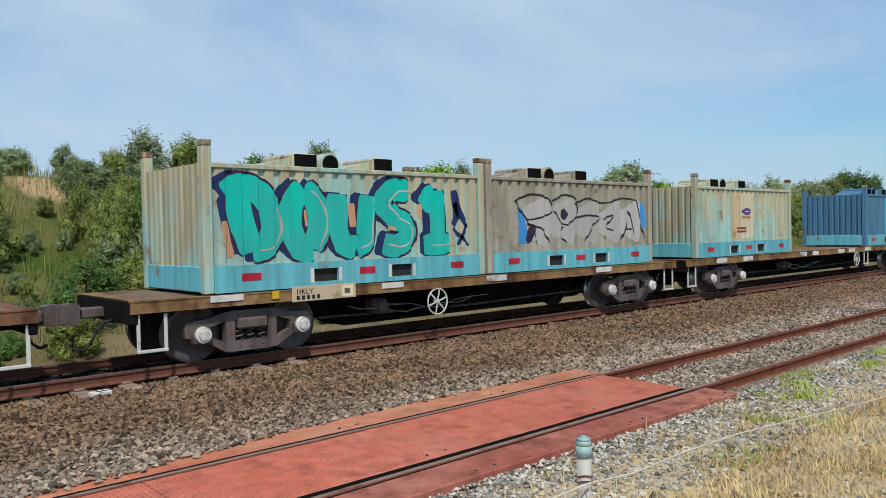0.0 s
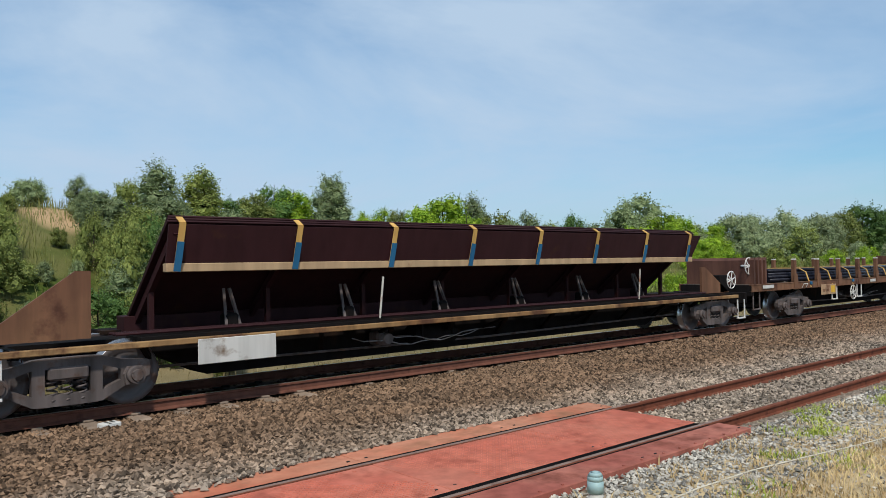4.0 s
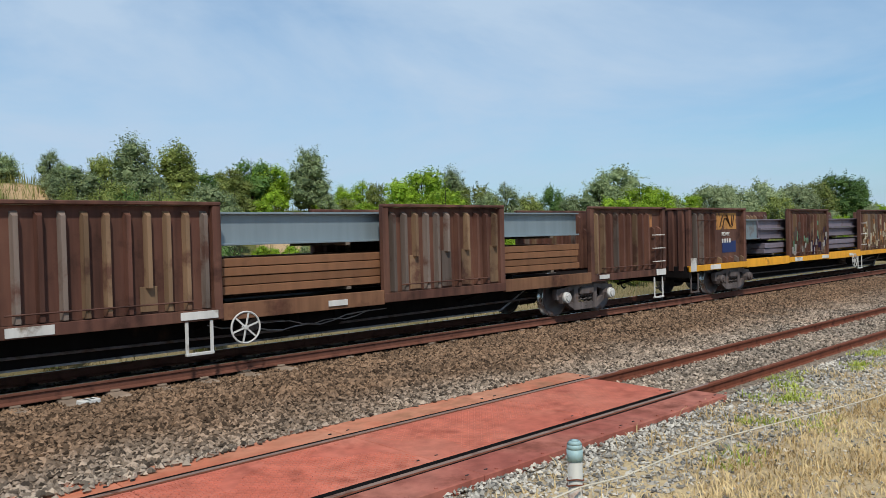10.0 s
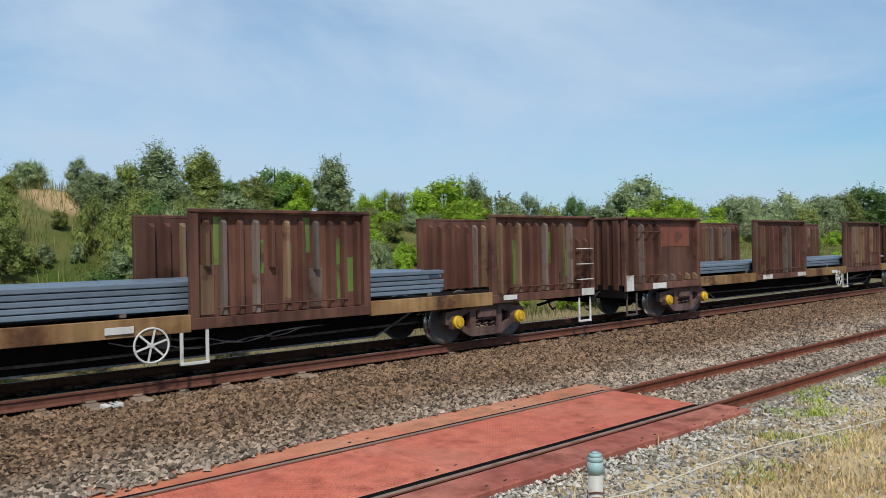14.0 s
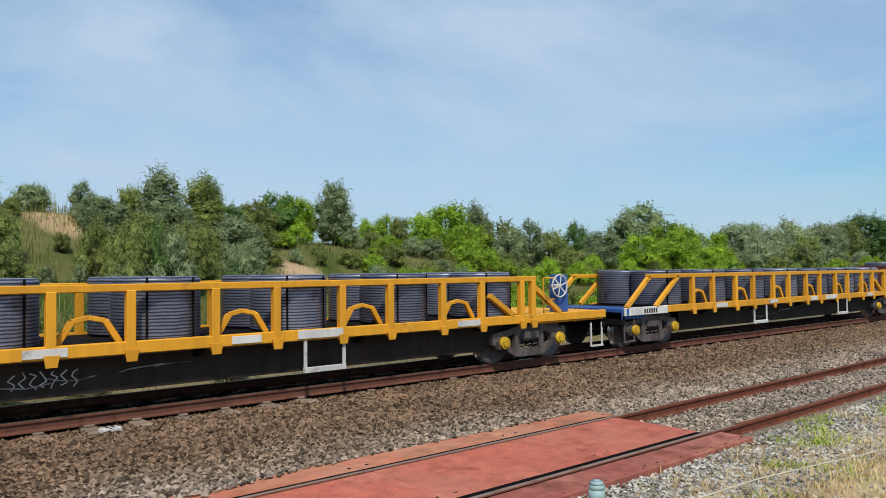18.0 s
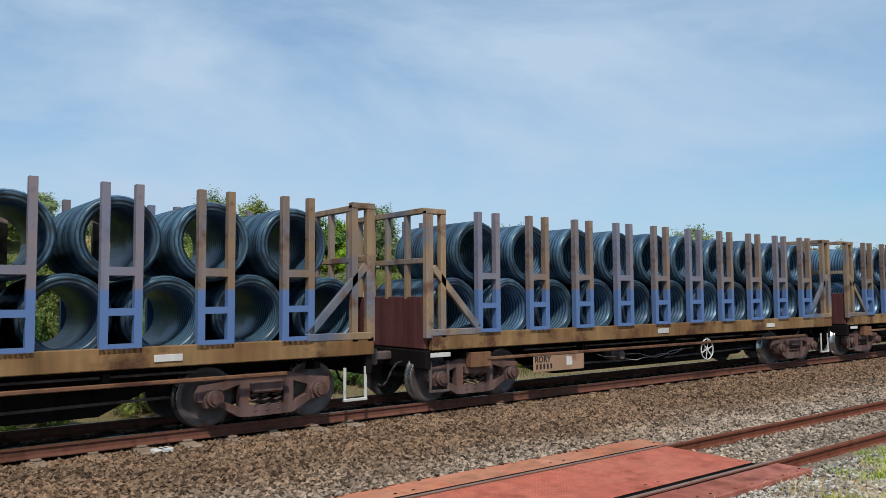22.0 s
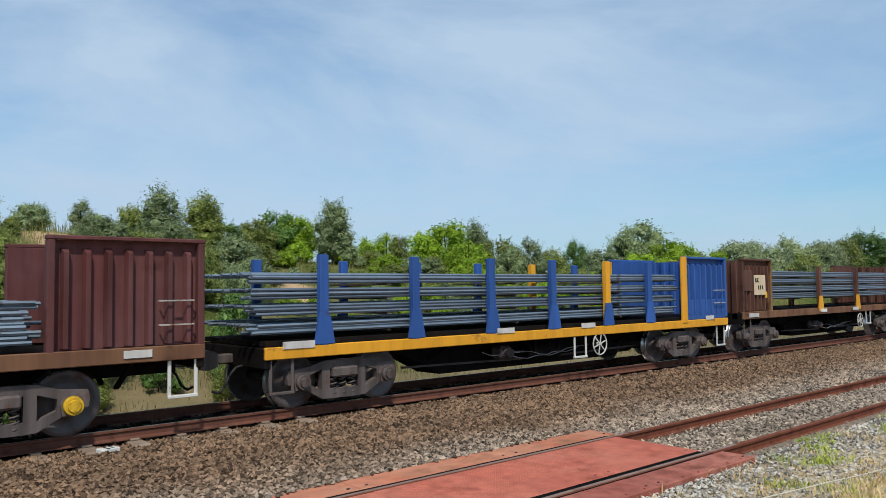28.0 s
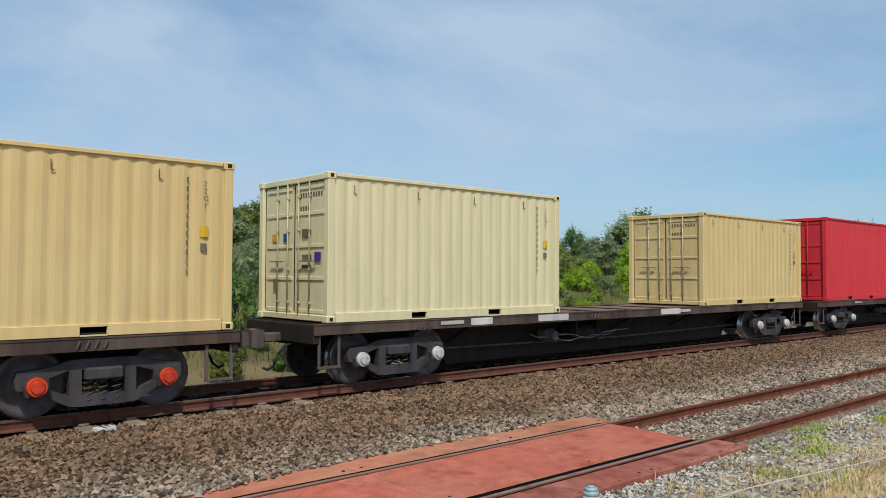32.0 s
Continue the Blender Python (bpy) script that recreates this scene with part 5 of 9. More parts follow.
        part("door_handle", bm, M_PLATE_GREY if mat is not M_REDBOX else mat, d, "bare steel lock handle")
    part("door_header", B((0.02, 0.14, -hw + 0.14, hw - 0.14, h - 0.115, h - 0.01)), mat, t)
    part("door_sill", B((0.02, 0.14, -hw + 0.14, hw - 0.14, 0.01, 0.12)), mat, t)
    if bars:
        for zz, count in ((h - 0.38, 9), (h - 0.62, 4)):
            bm = bmesh.new()
            for k in range(count):
                cbox(bm, 0.062, 0.066, -0.2 - k * 0.085 - 0.045, -0.2 - k * 0.085, zz, zz + 0.08, 0.0)
            part("door_marking", bm, M_FADED, t, "dark code bars")
        part("side_lettering", words("2\n2\nG\n1", 0.11, M_FADED, 0.001), M_FADED, t, "dark size code", pose(L - 0.48, -hw + 0.010, h - 0.40))
        for x, n, zt in ((L - 0.74, 11, h - 0.28),):
            bm = bmesh.new()
            for k in range(n):
                cbox(bm, x, x + 0.026, -hw + 0.012, -hw + 0.0165, zt - k * 0.135 - 0.08, zt - k * 0.135, 0.0)
            part("side_marking", bm, M_FADED, t, "dark vertical code bars")
        part("warning_label", B((L - 0.53, L - 0.40, -hw + 0.012, -hw + 0.016, 1.42, 1.58), c=0.0), M_YELLOW_CAP, t, "yellow caution label")
        part("data_label", B((L - 0.52, L - 0.42, -hw + 0.012, -hw + 0.0155, 1.2, 1.32), c=0.0), M_FADED, t, "grey data label")
    for k in range(4):
        x = 0.55 + k * 1.45
        bm = bmesh.new()
        tube(bm, [(x, -hw + 0.012, h - 0.20), (x, -hw + 0.012, h - 0.34), (x + 0.05, -hw + 0.012, h - 0.35)], 0.008, 5)
        part("lashing_hook", bm, M_FADED, t)
    for name, face, a0, a1, z0, z1, m, lab in extras:
        if face == "side":
            part(name, B((a0, a1, -hw + 0.012, -hw + 0.0158, z0, z1), c=0.0), m, t, lab)
        else:
            part(name, B((0.0395, 0.0435, a0, a1, z0, z1), c=0.0), m, t, lab)
    return on_train(t, u, 0, z)


def two_tone_ribs(m, under):
    """Old paint of another colour left in the hollows between the ribs."""
    n, l = m.node_tree.nodes, m.node_tree.links
    b = n["Principled BSDF"]
    src = b.inputs["Base Color"].links[0].from_socket
    co, sep = n.new("ShaderNodeTexCoord"), n.new("ShaderNodeSeparateXYZ")
    l.new(co.outputs["Object"], sep.inputs["Vector"])
    shift, cut = n.new("ShaderNodeMath"), n.new("ShaderNodeMath")
    shift.operation, shift.inputs[1].default_value = "SUBTRACT", 0.16
    cut.operation, cut.inputs[1].default_value = "PINGPONG", 0.1435
    l.new(sep.outputs["X"], shift.inputs[0])
    l.new(shift.outputs["Value"], cut.inputs[0])
    r = n.new("ShaderNodeMapRange")
    r.inputs["From Min"].default_value, r.inputs["From Max"].default_value = 0.048, 0.034
    l.new(cut.outputs["Value"], r.inputs["Value"])
    keep = ramp(n, 0.35, 0.6, (0.25, 0.25, 0.25, 1), (0.9, 0.9, 0.9, 1))
    l.new(noise_tex(n, l, 1.3, 4.0).outputs["Fac"], keep.inputs["Fac"])
    fac = n.new("ShaderNodeMath")
    fac.operation = "MULTIPLY"
    l.new(r.outputs["Result"], fac.inputs[0])
    l.new(keep.outputs["Color"], fac.inputs[1])
    l.new(mix(n, l, fac.outputs["Value"], src, under), b.inputs["Base Color"])


two_tone_ribs(M_PALE, (0.27, 0.50, 0.46))
M_CASTING = paint("rust_streaked_casting", (0.36, 0.31, 0.21), 0.5, (0.16, 0.08, 0.05), 0.7, 0, 0.4, 3.0)


def half_container(u, z, mat, label, posts=2.27, body=2.02, graffiti=None, caps=((2.0, 2.5), (2.65, 3.1), (3.75, 4.22))):
    """Open half-height box on a fork-lift skid, with a dark load showing over its rim."""
    t = thing("open_container", label, "container", "open containers on the train")
    L, hw = 6.06, 1.22
    for s in (-1, 1):
        bm = bmesh.new()
        corrugated(bm, 0.16, L - 0.16, s * (hw - 0.07), 0.42, body - 0.07, 0.287, 0.045, 0.025, 0.52, s)
        part("side_wall", bm, mat, t)
        bm = bmesh.new()
        cbox(bm, 0.16, L - 0.16, min(s * hw, s * (hw - 0.08)), max(s * hw, s * (hw - 0.08)), body - 0.08, body, 0.012)
        part("top_rail", bm, mat, t)
        bm = bmesh.new()
        xs, zs = (0.16, 1.95, 2.45, 3.62, 4.12, L - 0.16), (0.0, 0.08, 0.30, 0.42)
        polys = [[k * 6 + c, k * 6 + c + 1, k * 6 + c + 7, k * 6 + c + 6] for k in range(3) for c in range(5) if k != 1 or c % 2 == 0]
        pierced(bm, [(x, zz) for zz in zs for x in xs], polys, min(s * hw, s * (hw - 0.06)), max(s * hw, s * (hw - 0.06)))
        part("skid_rail", bm, M_TURQ, t, "turquoise painted skid rail")
        # each pocket's inner shade is a black block behind the rail
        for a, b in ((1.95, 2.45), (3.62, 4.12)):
            part("fork_pocket", B((a + 0.02, b - 0.02, min(s * (hw - 0.07), s * (hw - 0.4)), max(s * (hw - 0.07), s * (hw - 0.4)), 0.08, 0.3), c=0.0), M_BLACK, t, "fork pocket, its shade as a black block")
            part("pocket_edge", B((a - 0.07, a, min(s * (hw + 0.006), s * hw), max(s * (hw + 0.006), s * hw), 0.07, 0.31), c=0.0), M_WHITE, t)
            part("pocket_edge", B((b, b + 0.07, min(s * (hw + 0.006), s * hw), max(s * (hw + 0.006), s * hw), 0.07, 0.31), c=0.0), M_WHITE, t)
        for a in (0.62, 2.9, 5.1):
            part("reflector", B((a, a + 0.34, min(s * (hw + 0.008), s * hw), max(s * (hw + 0.008), s * hw), 0.17, 0.29), c=0.002), M_REFLECT, t, "crimson reflector strip")
        for x in (0.08, L - 0.08):
            part("corner_post", B((x - 0.08, x + 0.08, s * (hw - 0.08) - 0.08, s * (hw - 0.08) + 0.08, 0.0, posts)), mat, t)
            part("corner_casting", B((x - 0.083, x + 0.083, s * (hw - 0.08) - 0.083, s * (hw - 0.08) + 0.083, posts, posts + 0.1)), M_CASTING, t)
    for x, out in ((0.07, 1), (L - 0.07, -1)):
        bm = bmesh.new()
        corrugated(bm, -hw + 0.16, hw - 0.16, 0, 0.42, body, 0.22, 0.045, 0.025, 0.5, -1)
        turn_xy(bm, 0, x, 0, 3 if x < 1 else 1)
        part("end_wall", bm, mat, t)
        part("end_skid", B((min(x, x - out * 0.06), max(x, x - out * 0.06), -hw + 0.16, hw - 0.16, 0.02, 0.42)), M_TURQ, t, "turquoise end beam")
    part("floor_panel", B((0.1, L - 0.1, -hw + 0.08, hw - 0.08, 0.36, 0.42), c=0.0), mat, t)
    part("lid", B((0.12, L - 0.12, -hw + 0.1, hw - 0.1, body - 0.12, body - 0.04), c=0.01), mat, t)
    for k, (a, b) in enumerate(caps):
        bm = bmesh.new()
        if k == 1:
            cyl(bm, ((a + b) / 2 - 0.1, -0.55, body + 0.13), ((a + b) / 2 - 0.1, 0.5, body + 0.13), 0.21, 18)
        else:
            cbox(bm, a, b, -0.55, 0.5, body - 0.05, body + 0.30, 0.03)
        part("hatch_box", bm, mat, t)
        # shade inside the mouths painted as black sheets on their faces
        if k == 1:
            bm = bmesh.new()
            cyl(bm, ((a + b) / 2 - 0.1, -0.562, body + 0.13), ((a + b) / 2 - 0.1, -0.552, body + 0.13), 0.17, 18)
            part("hatch_mouth", bm, M_RUBBER_AND_SHADE, t, "pipe mouth, its shade as a black disc")
        else:
            part("hatch_mouth", B((a + 0.02, b - 0.02, -0.562, -0.552, body + 0.02, body + 0.285), c=0.003), M_RUBBER_AND_SHADE, t, "hatch mouth, its shade as a black sheet")
        bm = bmesh.new()
        prism(bm, [(a - 1.1, body - 0.05), (a - 0.01, body - 0.05), (a - 0.01, body + 0.22)], -0.45, 0.45)
        part("hatch_ramp", bm, mat, t)
    return t


def coil_mesh(length, r_out, r_in, ridges):
    bm = bmesh.new()
    prof = []
    for k in range(ridges * 2 + 1):
        y = -length / 2 + length * k / (ridges * 2)
        prof.append((r_out - (0.02 if k % 2 else 0.0) - (0.03 if k in (0, ridges * 2) else 0), y))
    prof += [(r_out - 0.07, length / 2 + 0.012), ((r_out + r_in) / 2, length / 2 - 0.01), (r_in + 0.05, length / 2 + 0.008), (r_in, length / 2 - 0.03)]
    prof += [(r_in + 0.01, 0.0), (r_in, -length / 2 + 0.03), (r_in + 0.05, -length / 2 - 0.008), ((r_out + r_in) / 2, -length / 2 + 0.01), (r_out - 0.07, -length / 2 - 0.012)]
    lathe(bm, prof, 30, True)
    return bm


# ---- wagons ----
M_BOGIE_DARK = paint("bogie_sooty_steel", (0.07, 0.062, 0.064), 0.35, (0.06, 0.045, 0.04), 0.6, 0, 0.5, 3.0)
M_GIRDER = paint("dusty_dark_girder", (0.035, 0.026, 0.02), 0.3, (0.055, 0.036, 0.025), 0.75)


M_DECK = paint("worn_brown_deck_steel", (0.20, 0.135, 0.095), 0.4, (0.10, 0.06, 0.042), 0.85, 0, 0.4, 1.5, 0.3, 0.12)


def container_flat(u, L, deck, inset, label, sill_mat, mat, cap, cap_look, wheel_at, steps_at, dark=False, plates=(), board=()):
    w = thing("flat_wagon", label, "railway wagon", "wagons of the train")
    running_gear(w, u, L, inset, deck, mat, cap, cap_look, wheel_at=wheel_at, steps_at=steps_at, belly=0.34 if not dark else 0.11, steel=M_DARK if not dark else M_GIRDER, end_mat=M_BOGIE if dark else None)
    side_sills(w, L, deck - 0.2, deck - 0.01, sill_mat)
    for k in range(int(L / 1.5) + 1):
        x = 0.05 + (L - 0.3) * k / int(L / 1.5)
        part("deck_beam", B((x, x + 0.2, -1.18, 1.18, deck - 0.14, deck - 0.012), c=0.006), sill_mat if not dark else M_DARK, w)
    for a, b in ((0.12, L * 0.34), (L * 0.34 + 0.01, L * 0.67), (L * 0.67 + 0.01, L - 0.12)):
        part("deck_plate", B((a, b, -1.11, 1.11, deck - 0.05, deck - 0.024), c=0.004), M_DECK, w, "worn brown deck plate")
    plates_on_sill(w, plates)
    if dark:
        for x in (2.2, L * 0.4, L - 2.4):
            bm = bmesh.new()
            for k in range(4):
                bar(bm, (x + k * 0.12, -1.236, deck - 0.17), (x + 0.05 + k * 0.12, -1.236, deck - 0.05), 0.018, 0.035, up=(0, 1, 0))
            part("tie_lug", bm, M_BOGIE, w, "grey steel lashing lugs")
        for x in (inset[0] if isinstance(inset, tuple) else inset, L * 0.55):
            part("text_bar", B((x + 0.9, x + 1.5, -1.2375, -1.2325, deck - 0.13, deck - 0.06), c=0.0), M_CHALK, w, "faded pale lettering bar")
    for x0, x1, z0, z1 in board:
        part("number_board", B((x0, x1, -1.262, -1.236, z0, z1), c=0.004), M_BOARD_TAN, w, "dull tan number board")
        step = (x1 - x0) * 0.09
        for k in range(6):
            part("number_bar", B((x0 + 0.04 + k * step, x0 + 0.04 + (k + 0.6) * step, -1.2655, -1.2625, z0 + 0.03, z0 + (z1 - z0) * 0.5), c=0.0), M_BOARD, w, "pale bar")
        part("text_bar", B((x0 + 0.06, x0 + (x1 - x0) * 0.45, -1.2655, -1.2625, z0 + (z1 - z0) * 0.62, z1 - 0.03), c=0.0), M_BOARD, w, "pale bar")
        part("board_label", B((x1 - (x1 - x0) * 0.2, x1 - 0.03, -1.2655, -1.2625, z0 + 0.03, z1 - 0.03), c=0.0), M_BOARD, w, "cream data label")
        part("yellow_label", B((x0 - 0.75, x0 - 0.3, -1.2375, -1.2325, z1 - 0.02, z1 + 0.05), c=0.0), M_YELLOW_CAP, w, "yellow reflective label")
    return on_train(w, u)


M_BOARD_TAN = paint("tan_board_paint", (0.42, 0.27, 0.16), 0.3, (0.2, 0.1, 0.06), 0.7, 0, 0.25)
M_STRAP_BLUE = paint("blue_webbing_strap", (0.02, 0.12, 0.24), 0.1, (0.05, 0.08, 0.12), 0.85, 0, 0.2)
M_PIPE_DULL = paint("dull_violet_pipe", (0.06, 0.05, 0.075), 0.2, (0.1, 0.065, 0.05), 0.4, 0.2, 0.2, 2.0)


def stake_flat(u, L, label, pipes_label, blocks, wheel, board):
    """Flat wagon with short stakes and straps, carrying bundles of dark pipe."""
    deck = 1.2
    w = thing("stake_flat_wagon", label, "railway wagon", "wagons of the train")
    running_gear(w, u, L, 3.05, deck, M_BOGIE, M_BOGIE, "", wheel_at=wheel, steps_at=(wheel + 0.6, wheel - 1.6), belly=0.42, wheel_z=0.70, tank_at=wheel - 3.0 if wheel > 9 else wheel + 1.7)
    side_sills(w, L, 0.97, 1.19, M_SILL_BROWN)
    part("deck", B((0.05, L - 0.05, -1.18, 1.18, 1.1, 1.185), c=0.004), M_TIMBER, w)
    n = 9
    for k in range(n):
        x = 2.9 + (L - 4.2) * k / (n - 1)
        for s in (-1, 1):
            bm = bmesh.new()
            cbox(bm, x - 0.07, x + 0.07, s * 1.16 - 0.06, s * 1.16 + 0.06, 1.0, 1.9, 0.012)
            prism(bm, [(x - 0.14, 1.0), (x + 0.14, 1.0), (x + 0.14, 1.25), (x + 0.08, 1.45), (x - 0.08, 1.45), (x - 0.14, 1.25)], s * 1.225 - 0.012, s * 1.225 + 0.012)
            st = part("stake", bm, M_SILL_BROWN, w)
            part("stake_top", B((x - 0.068, x + 0.068, s * 1.16 - 0.058, s * 1.16 + 0.058, 1.9, 1.94), c=0.006), M_WHITE, st, "white painted stake tip")
    for x in () if blocks else (0.02, 0.45):
        bm = bmesh.new()
        cbox(bm, x, x + 0.16, -1.2, -1.02, 1.19, 2.05, 0.015)
        cbox(bm, x, x + 0.16, 1.02, 1.2, 1.19, 2.05, 0.015)
        cbox(bm, x + 0.03, x + 0.13, -1.1, 1.1, 1.19, 1.75, 0.01)
        part("end_bulkhead", bm, M_BROWN, w)
    if blocks:
        for k in range(4):
            x = 0.25 + k * 0.24
            bm = bmesh.new()
            prism(bm, [(x, 1.19), (x + 0.1, 1.19), (x + 0.1, 2.0), (x, 1.92)], -1.15, 1.1)
            part("end_bulkhead", bm, M_BROWN, w)
        part("end_hand_wheel", shared("handwheel", handwheel_mesh, M_WHITE), M_WHITE, w, "pale hand brake wheel", pose(0.25, -1.0, 1.75))
    for k in range(3):
        x = L - 1.75 + k * 0.42
        bm = bmesh.new()
        prism(bm, [(x, 1.19), (x + 0.12, 1.19), (x + 0.12, 1.6), (x + 0.06, 2.0), (x - 0.02, 2.0), (x + 0.02, 1.6)], -1.16, 1.1)
        part("rear_bulkhead", bm, M_BROWN, w)
    for x in (3.3, L - 3.0):
        bm = bmesh.new()
        tube(bm, [(x, -1.24, 1.0), (x, -1.3, 1.12), (x + 0.3, -1.3, 1.12), (x + 0.3, -1.24, 1.0)], 0.012, 5)
        part("hand_hold", bm, M_WHITE, w)
    part("number_board", B((board, board + 1.2, -1.245, -1.225, 0.70, 1.05)), M_BOARD_TAN, w, "tan number board")
    part("board_label", B((board + 0.78, board + 1.1, -1.2485, -1.2455, 0.76, 1.0), c=0.0), M_YELLOW_CAP, w, "yellow data label")
    for k in range(5):
        part("number_bar", B((board + 0.1 + k * 0.11, board + 0.17 + k * 0.11, -1.2485, -1.2455, 0.80, 0.90), c=0.0), M_SILL_BROWN, w)
    plates_on_sill(w, [(0.6, 1.3, 1.05, 1.15), (L * 0.5, L * 0.5 + 0.5, 1.03, 1.13), (L * 0.75, L * 0.75 + 0.5, 1.03, 1.13)], -1.24)
    on_train(w, u)
    rng = random.Random(int(u))
    x0, x1 = 1.75, L - 1.95
    b = thing("pipe_bundle", pipes_label, "pipes", "pipe loads")
    for row in range(4):
        count = 18 - row
        for k in range(count):
            if 2 < k < count - 2 and row < 3:
                continue
            r = 0.052
            y, z = -1.02 + (k + 0.5 + row * 0.5) * 0.113, 0.075 + row * 0.093
            bm = bmesh.new()
            lx0, lx1 = x0 + rng.uniform(-0.35, 0.12), x1 + rng.uniform(-0.4, 0.15)
            cyl(bm, (lx0, y, z + rng.uniform(-0.008, 0.008)), (lx1, y, z + rng.uniform(-0.008, 0.008)), r, 8)
            part("pipe", bm, M_PIPE_DARK if rng.random() < 0.75 else M_PIPE_DULL, b)
    for f in np.linspace(x0 + 0.8, x1 - 0.8, 6):
        part("timber_packer", B((f, f + 0.1, -1.0, 1.0, -0.012, 0.022), c=0.004), M_TIMBER, b)
    for k in range(n - 1):
        x = 2.9 + (L - 4.2) * (k + 0.62) / (n - 1)
        bm = bmesh.new()
        pts = [(-1.235, -0.2), (-1.07, 0.30), (-0.86, 0.415), (0.86, 0.415), (1.07, 0.30), (1.235, -0.2)]
        for (ya, za), (yb, zb) in zip(pts, pts[1:]):
            bar(bm, (x, ya, za), (x, yb, zb), 0.014, 0.075, up=(1, 0, 0))
        sp = part("strap", bm, M_STRAP, b, "tan webbing strap")
        if k % 2 == 0:
            part("ratchet", B((x - 0.07, x + 0.07, -1.265, -1.205, -0.12, -0.02)), M_STRAP_BLUE, sp, "blue ratchet buckle")
    on_train(b, u, 0, 1.2)


M_TAN_BEAM = paint("tan_edge_beam_paint", (0.46, 0.32, 0.19), 0.25, (0.2, 0.11, 0.07), 0.75, 0, 0.35, 1.2)


def tilt_wagon(u, L, label, stripe, truss, body0, body1, straps, plate_label):
    """Wagon whose wide plates lean on a frame, high edge towards the viewer."""
    deck = 0.9
    w = thing("tilt_wagon", label, "railway wagon", "wagons of the train")
    running_gear(w, u, L, (1.3, 2.85) if stripe else (1.65, 1.6), 1.0, M_BOGIE_RED if stripe else M_BOGIE, M_BOGIE_RED if stripe else M_BOGIE, "", steel=M_DARK, belly=0.32, steps_at=() if stripe else (0.6,), end_steps=not stripe)
    side = M_YELLOW if stripe else M_SILL_OCHRE
    if stripe:
        for s in (-1, 1):
            part("side_girder", B((2.3, L - 4.6, s * 1.1 - 0.012, s * 1.1 + 0.012, 0.34, 0.90), c=0.004), truss, w, "weathered blue-grey girder web")
            for x in (3.2, 4.35, 6.15, 8.1, 9.6, 11.2, 13.45, 14.6, 15.5):
                bm = bmesh.new()
                cbox(bm, x - 0.04, x + 0.04, s * 1.14 - 0.05, s * 1.14 + 0.05, 0.34, 0.92, 0.006)
                if int(x) % 2:
                    bar(bm, (x, s * 1.17, 0.38), (x + 0.75, s * 1.17, 0.88), 0.05, 0.06)
                part("girder_rib", bm, M_TILT, w)
            part("deck_edge", B((1.55, L - 1.55, s * 1.2 - 0.02, s * 1.2 + 0.02, 0.90, 0.985), c=0.004), M_YELLOW, w, "yellow painted deck edge")
        for x, wd in ((0.0, 0.45), (0.86, 0.52), (L - 1.55, 1.5)):
            part("end_marker", B((x, x + wd, -1.235, -1.215, 0.86, 1.06), c=0.004), M_YELLOW, w, "yellow painted end panel")
        part("end_cabinet", B((1.43, 2.02, -1.1, -0.4, 1.06, 1.78)), M_PATCH, w, "rusty orange end box")
        part("end_plate", B((2.04, 2.17, -1.16, 0.9, 1.0, 1.9)), M_BROWN, w)
        part("end_locker", B((0.46, 0.82, -1.1, -0.7, 1.06, 1.46)), M_DARK, w, "dark end locker")
    else:
        for s in (-1, 1):
            part("side_rail", B((0.4, L - 0.6, s * 1.21 - 0.045, s * 1.21 + 0.045, 0.84, 0.93)), M_SILL_OCHRE, w)
            for x in np.arange(2.6, L - 2.2, 1.5):
                bm = bmesh.new()
                bar(bm, (x, s * 1.2, 0.86), (x + 0.55, s * 0.3, 0.4), 0.07, 0.07)
                part("brace", bm, M_DARK, w)
        bm = bmesh.new()
        prism(bm, [(0.5, 1.0), (2.0, 1.0), (2.0, 1.95), (1.8, 1.95)], -0.9, -0.84)
        part("end_gusset", bm, M_SILL_BROWN, w)
        bm = bmesh.new()
        prism(bm, [(L - 0.5, 1.0), (L - 2.0, 1.0), (L - 2.0, 1.75), (L - 1.8, 1.75)], -0.9, -0.84)
        part("end_gusset", bm, M_SILL_BROWN, w)
        part("number_board", B((3.4, 4.7, -1.28, -1.26, 0.52, 0.9)), M_WHITE, w, "white number board with dark codes")
        part("end_box", B((L - 1.0, L - 0.55, -0.9, -0.4, 1.0, 1.5)), M_DARK, w)
        part("end_hand_wheel", shared("handwheel", handwheel_mesh, M_WHITE), M_WHITE, w, "pale hand brake wheel", pose(L - 0.35, -0.9, 1.35))
    for s in (-1, 1):
        part("side_deck", B((2.6, L - 0.5, s * 0.85 - 0.3, s * 0.85 + 0.3, deck + 0.02, deck + 0.08), c=0.0), M_DARK, w)
    # leaning frame: low edge on the far side, high edge over the near side
    a, b = body0, body1
    lo_y, lo_z, hi_y, hi_z = 0.60, 1.04, -1.20, 2.62
    for x in np.linspace(a + 0.12, b - 0.12, 8):
        bm = bmesh.new()
        bar(bm, (x, lo_y - 0.05, lo_z), (x, hi_y + 0.03, hi_z - 0.1), 0.09, 0.12)
        part("leaning_rib", bm, M_TILT, w)
        bm = bmesh.new()
        bar(bm, (x, -0.15, 1.0), (x, -0.15, 1.66), 0.08, 0.08)
        part("rib_strut", bm, M_TILT, w)
    part("edge_beam", B((a, b, -1.10, -0.96, 1.91, 2.04), c=0.01), M_YELLOW if stripe else M_TAN_BEAM, w, "yellow striped edge beam" if stripe else "tan rusty edge beam")
    part("keel_beam", B((a - 0.1, b + 0.1, 0.42, 0.78, 0.86, 1.2), c=0.01), M_TILT, w)
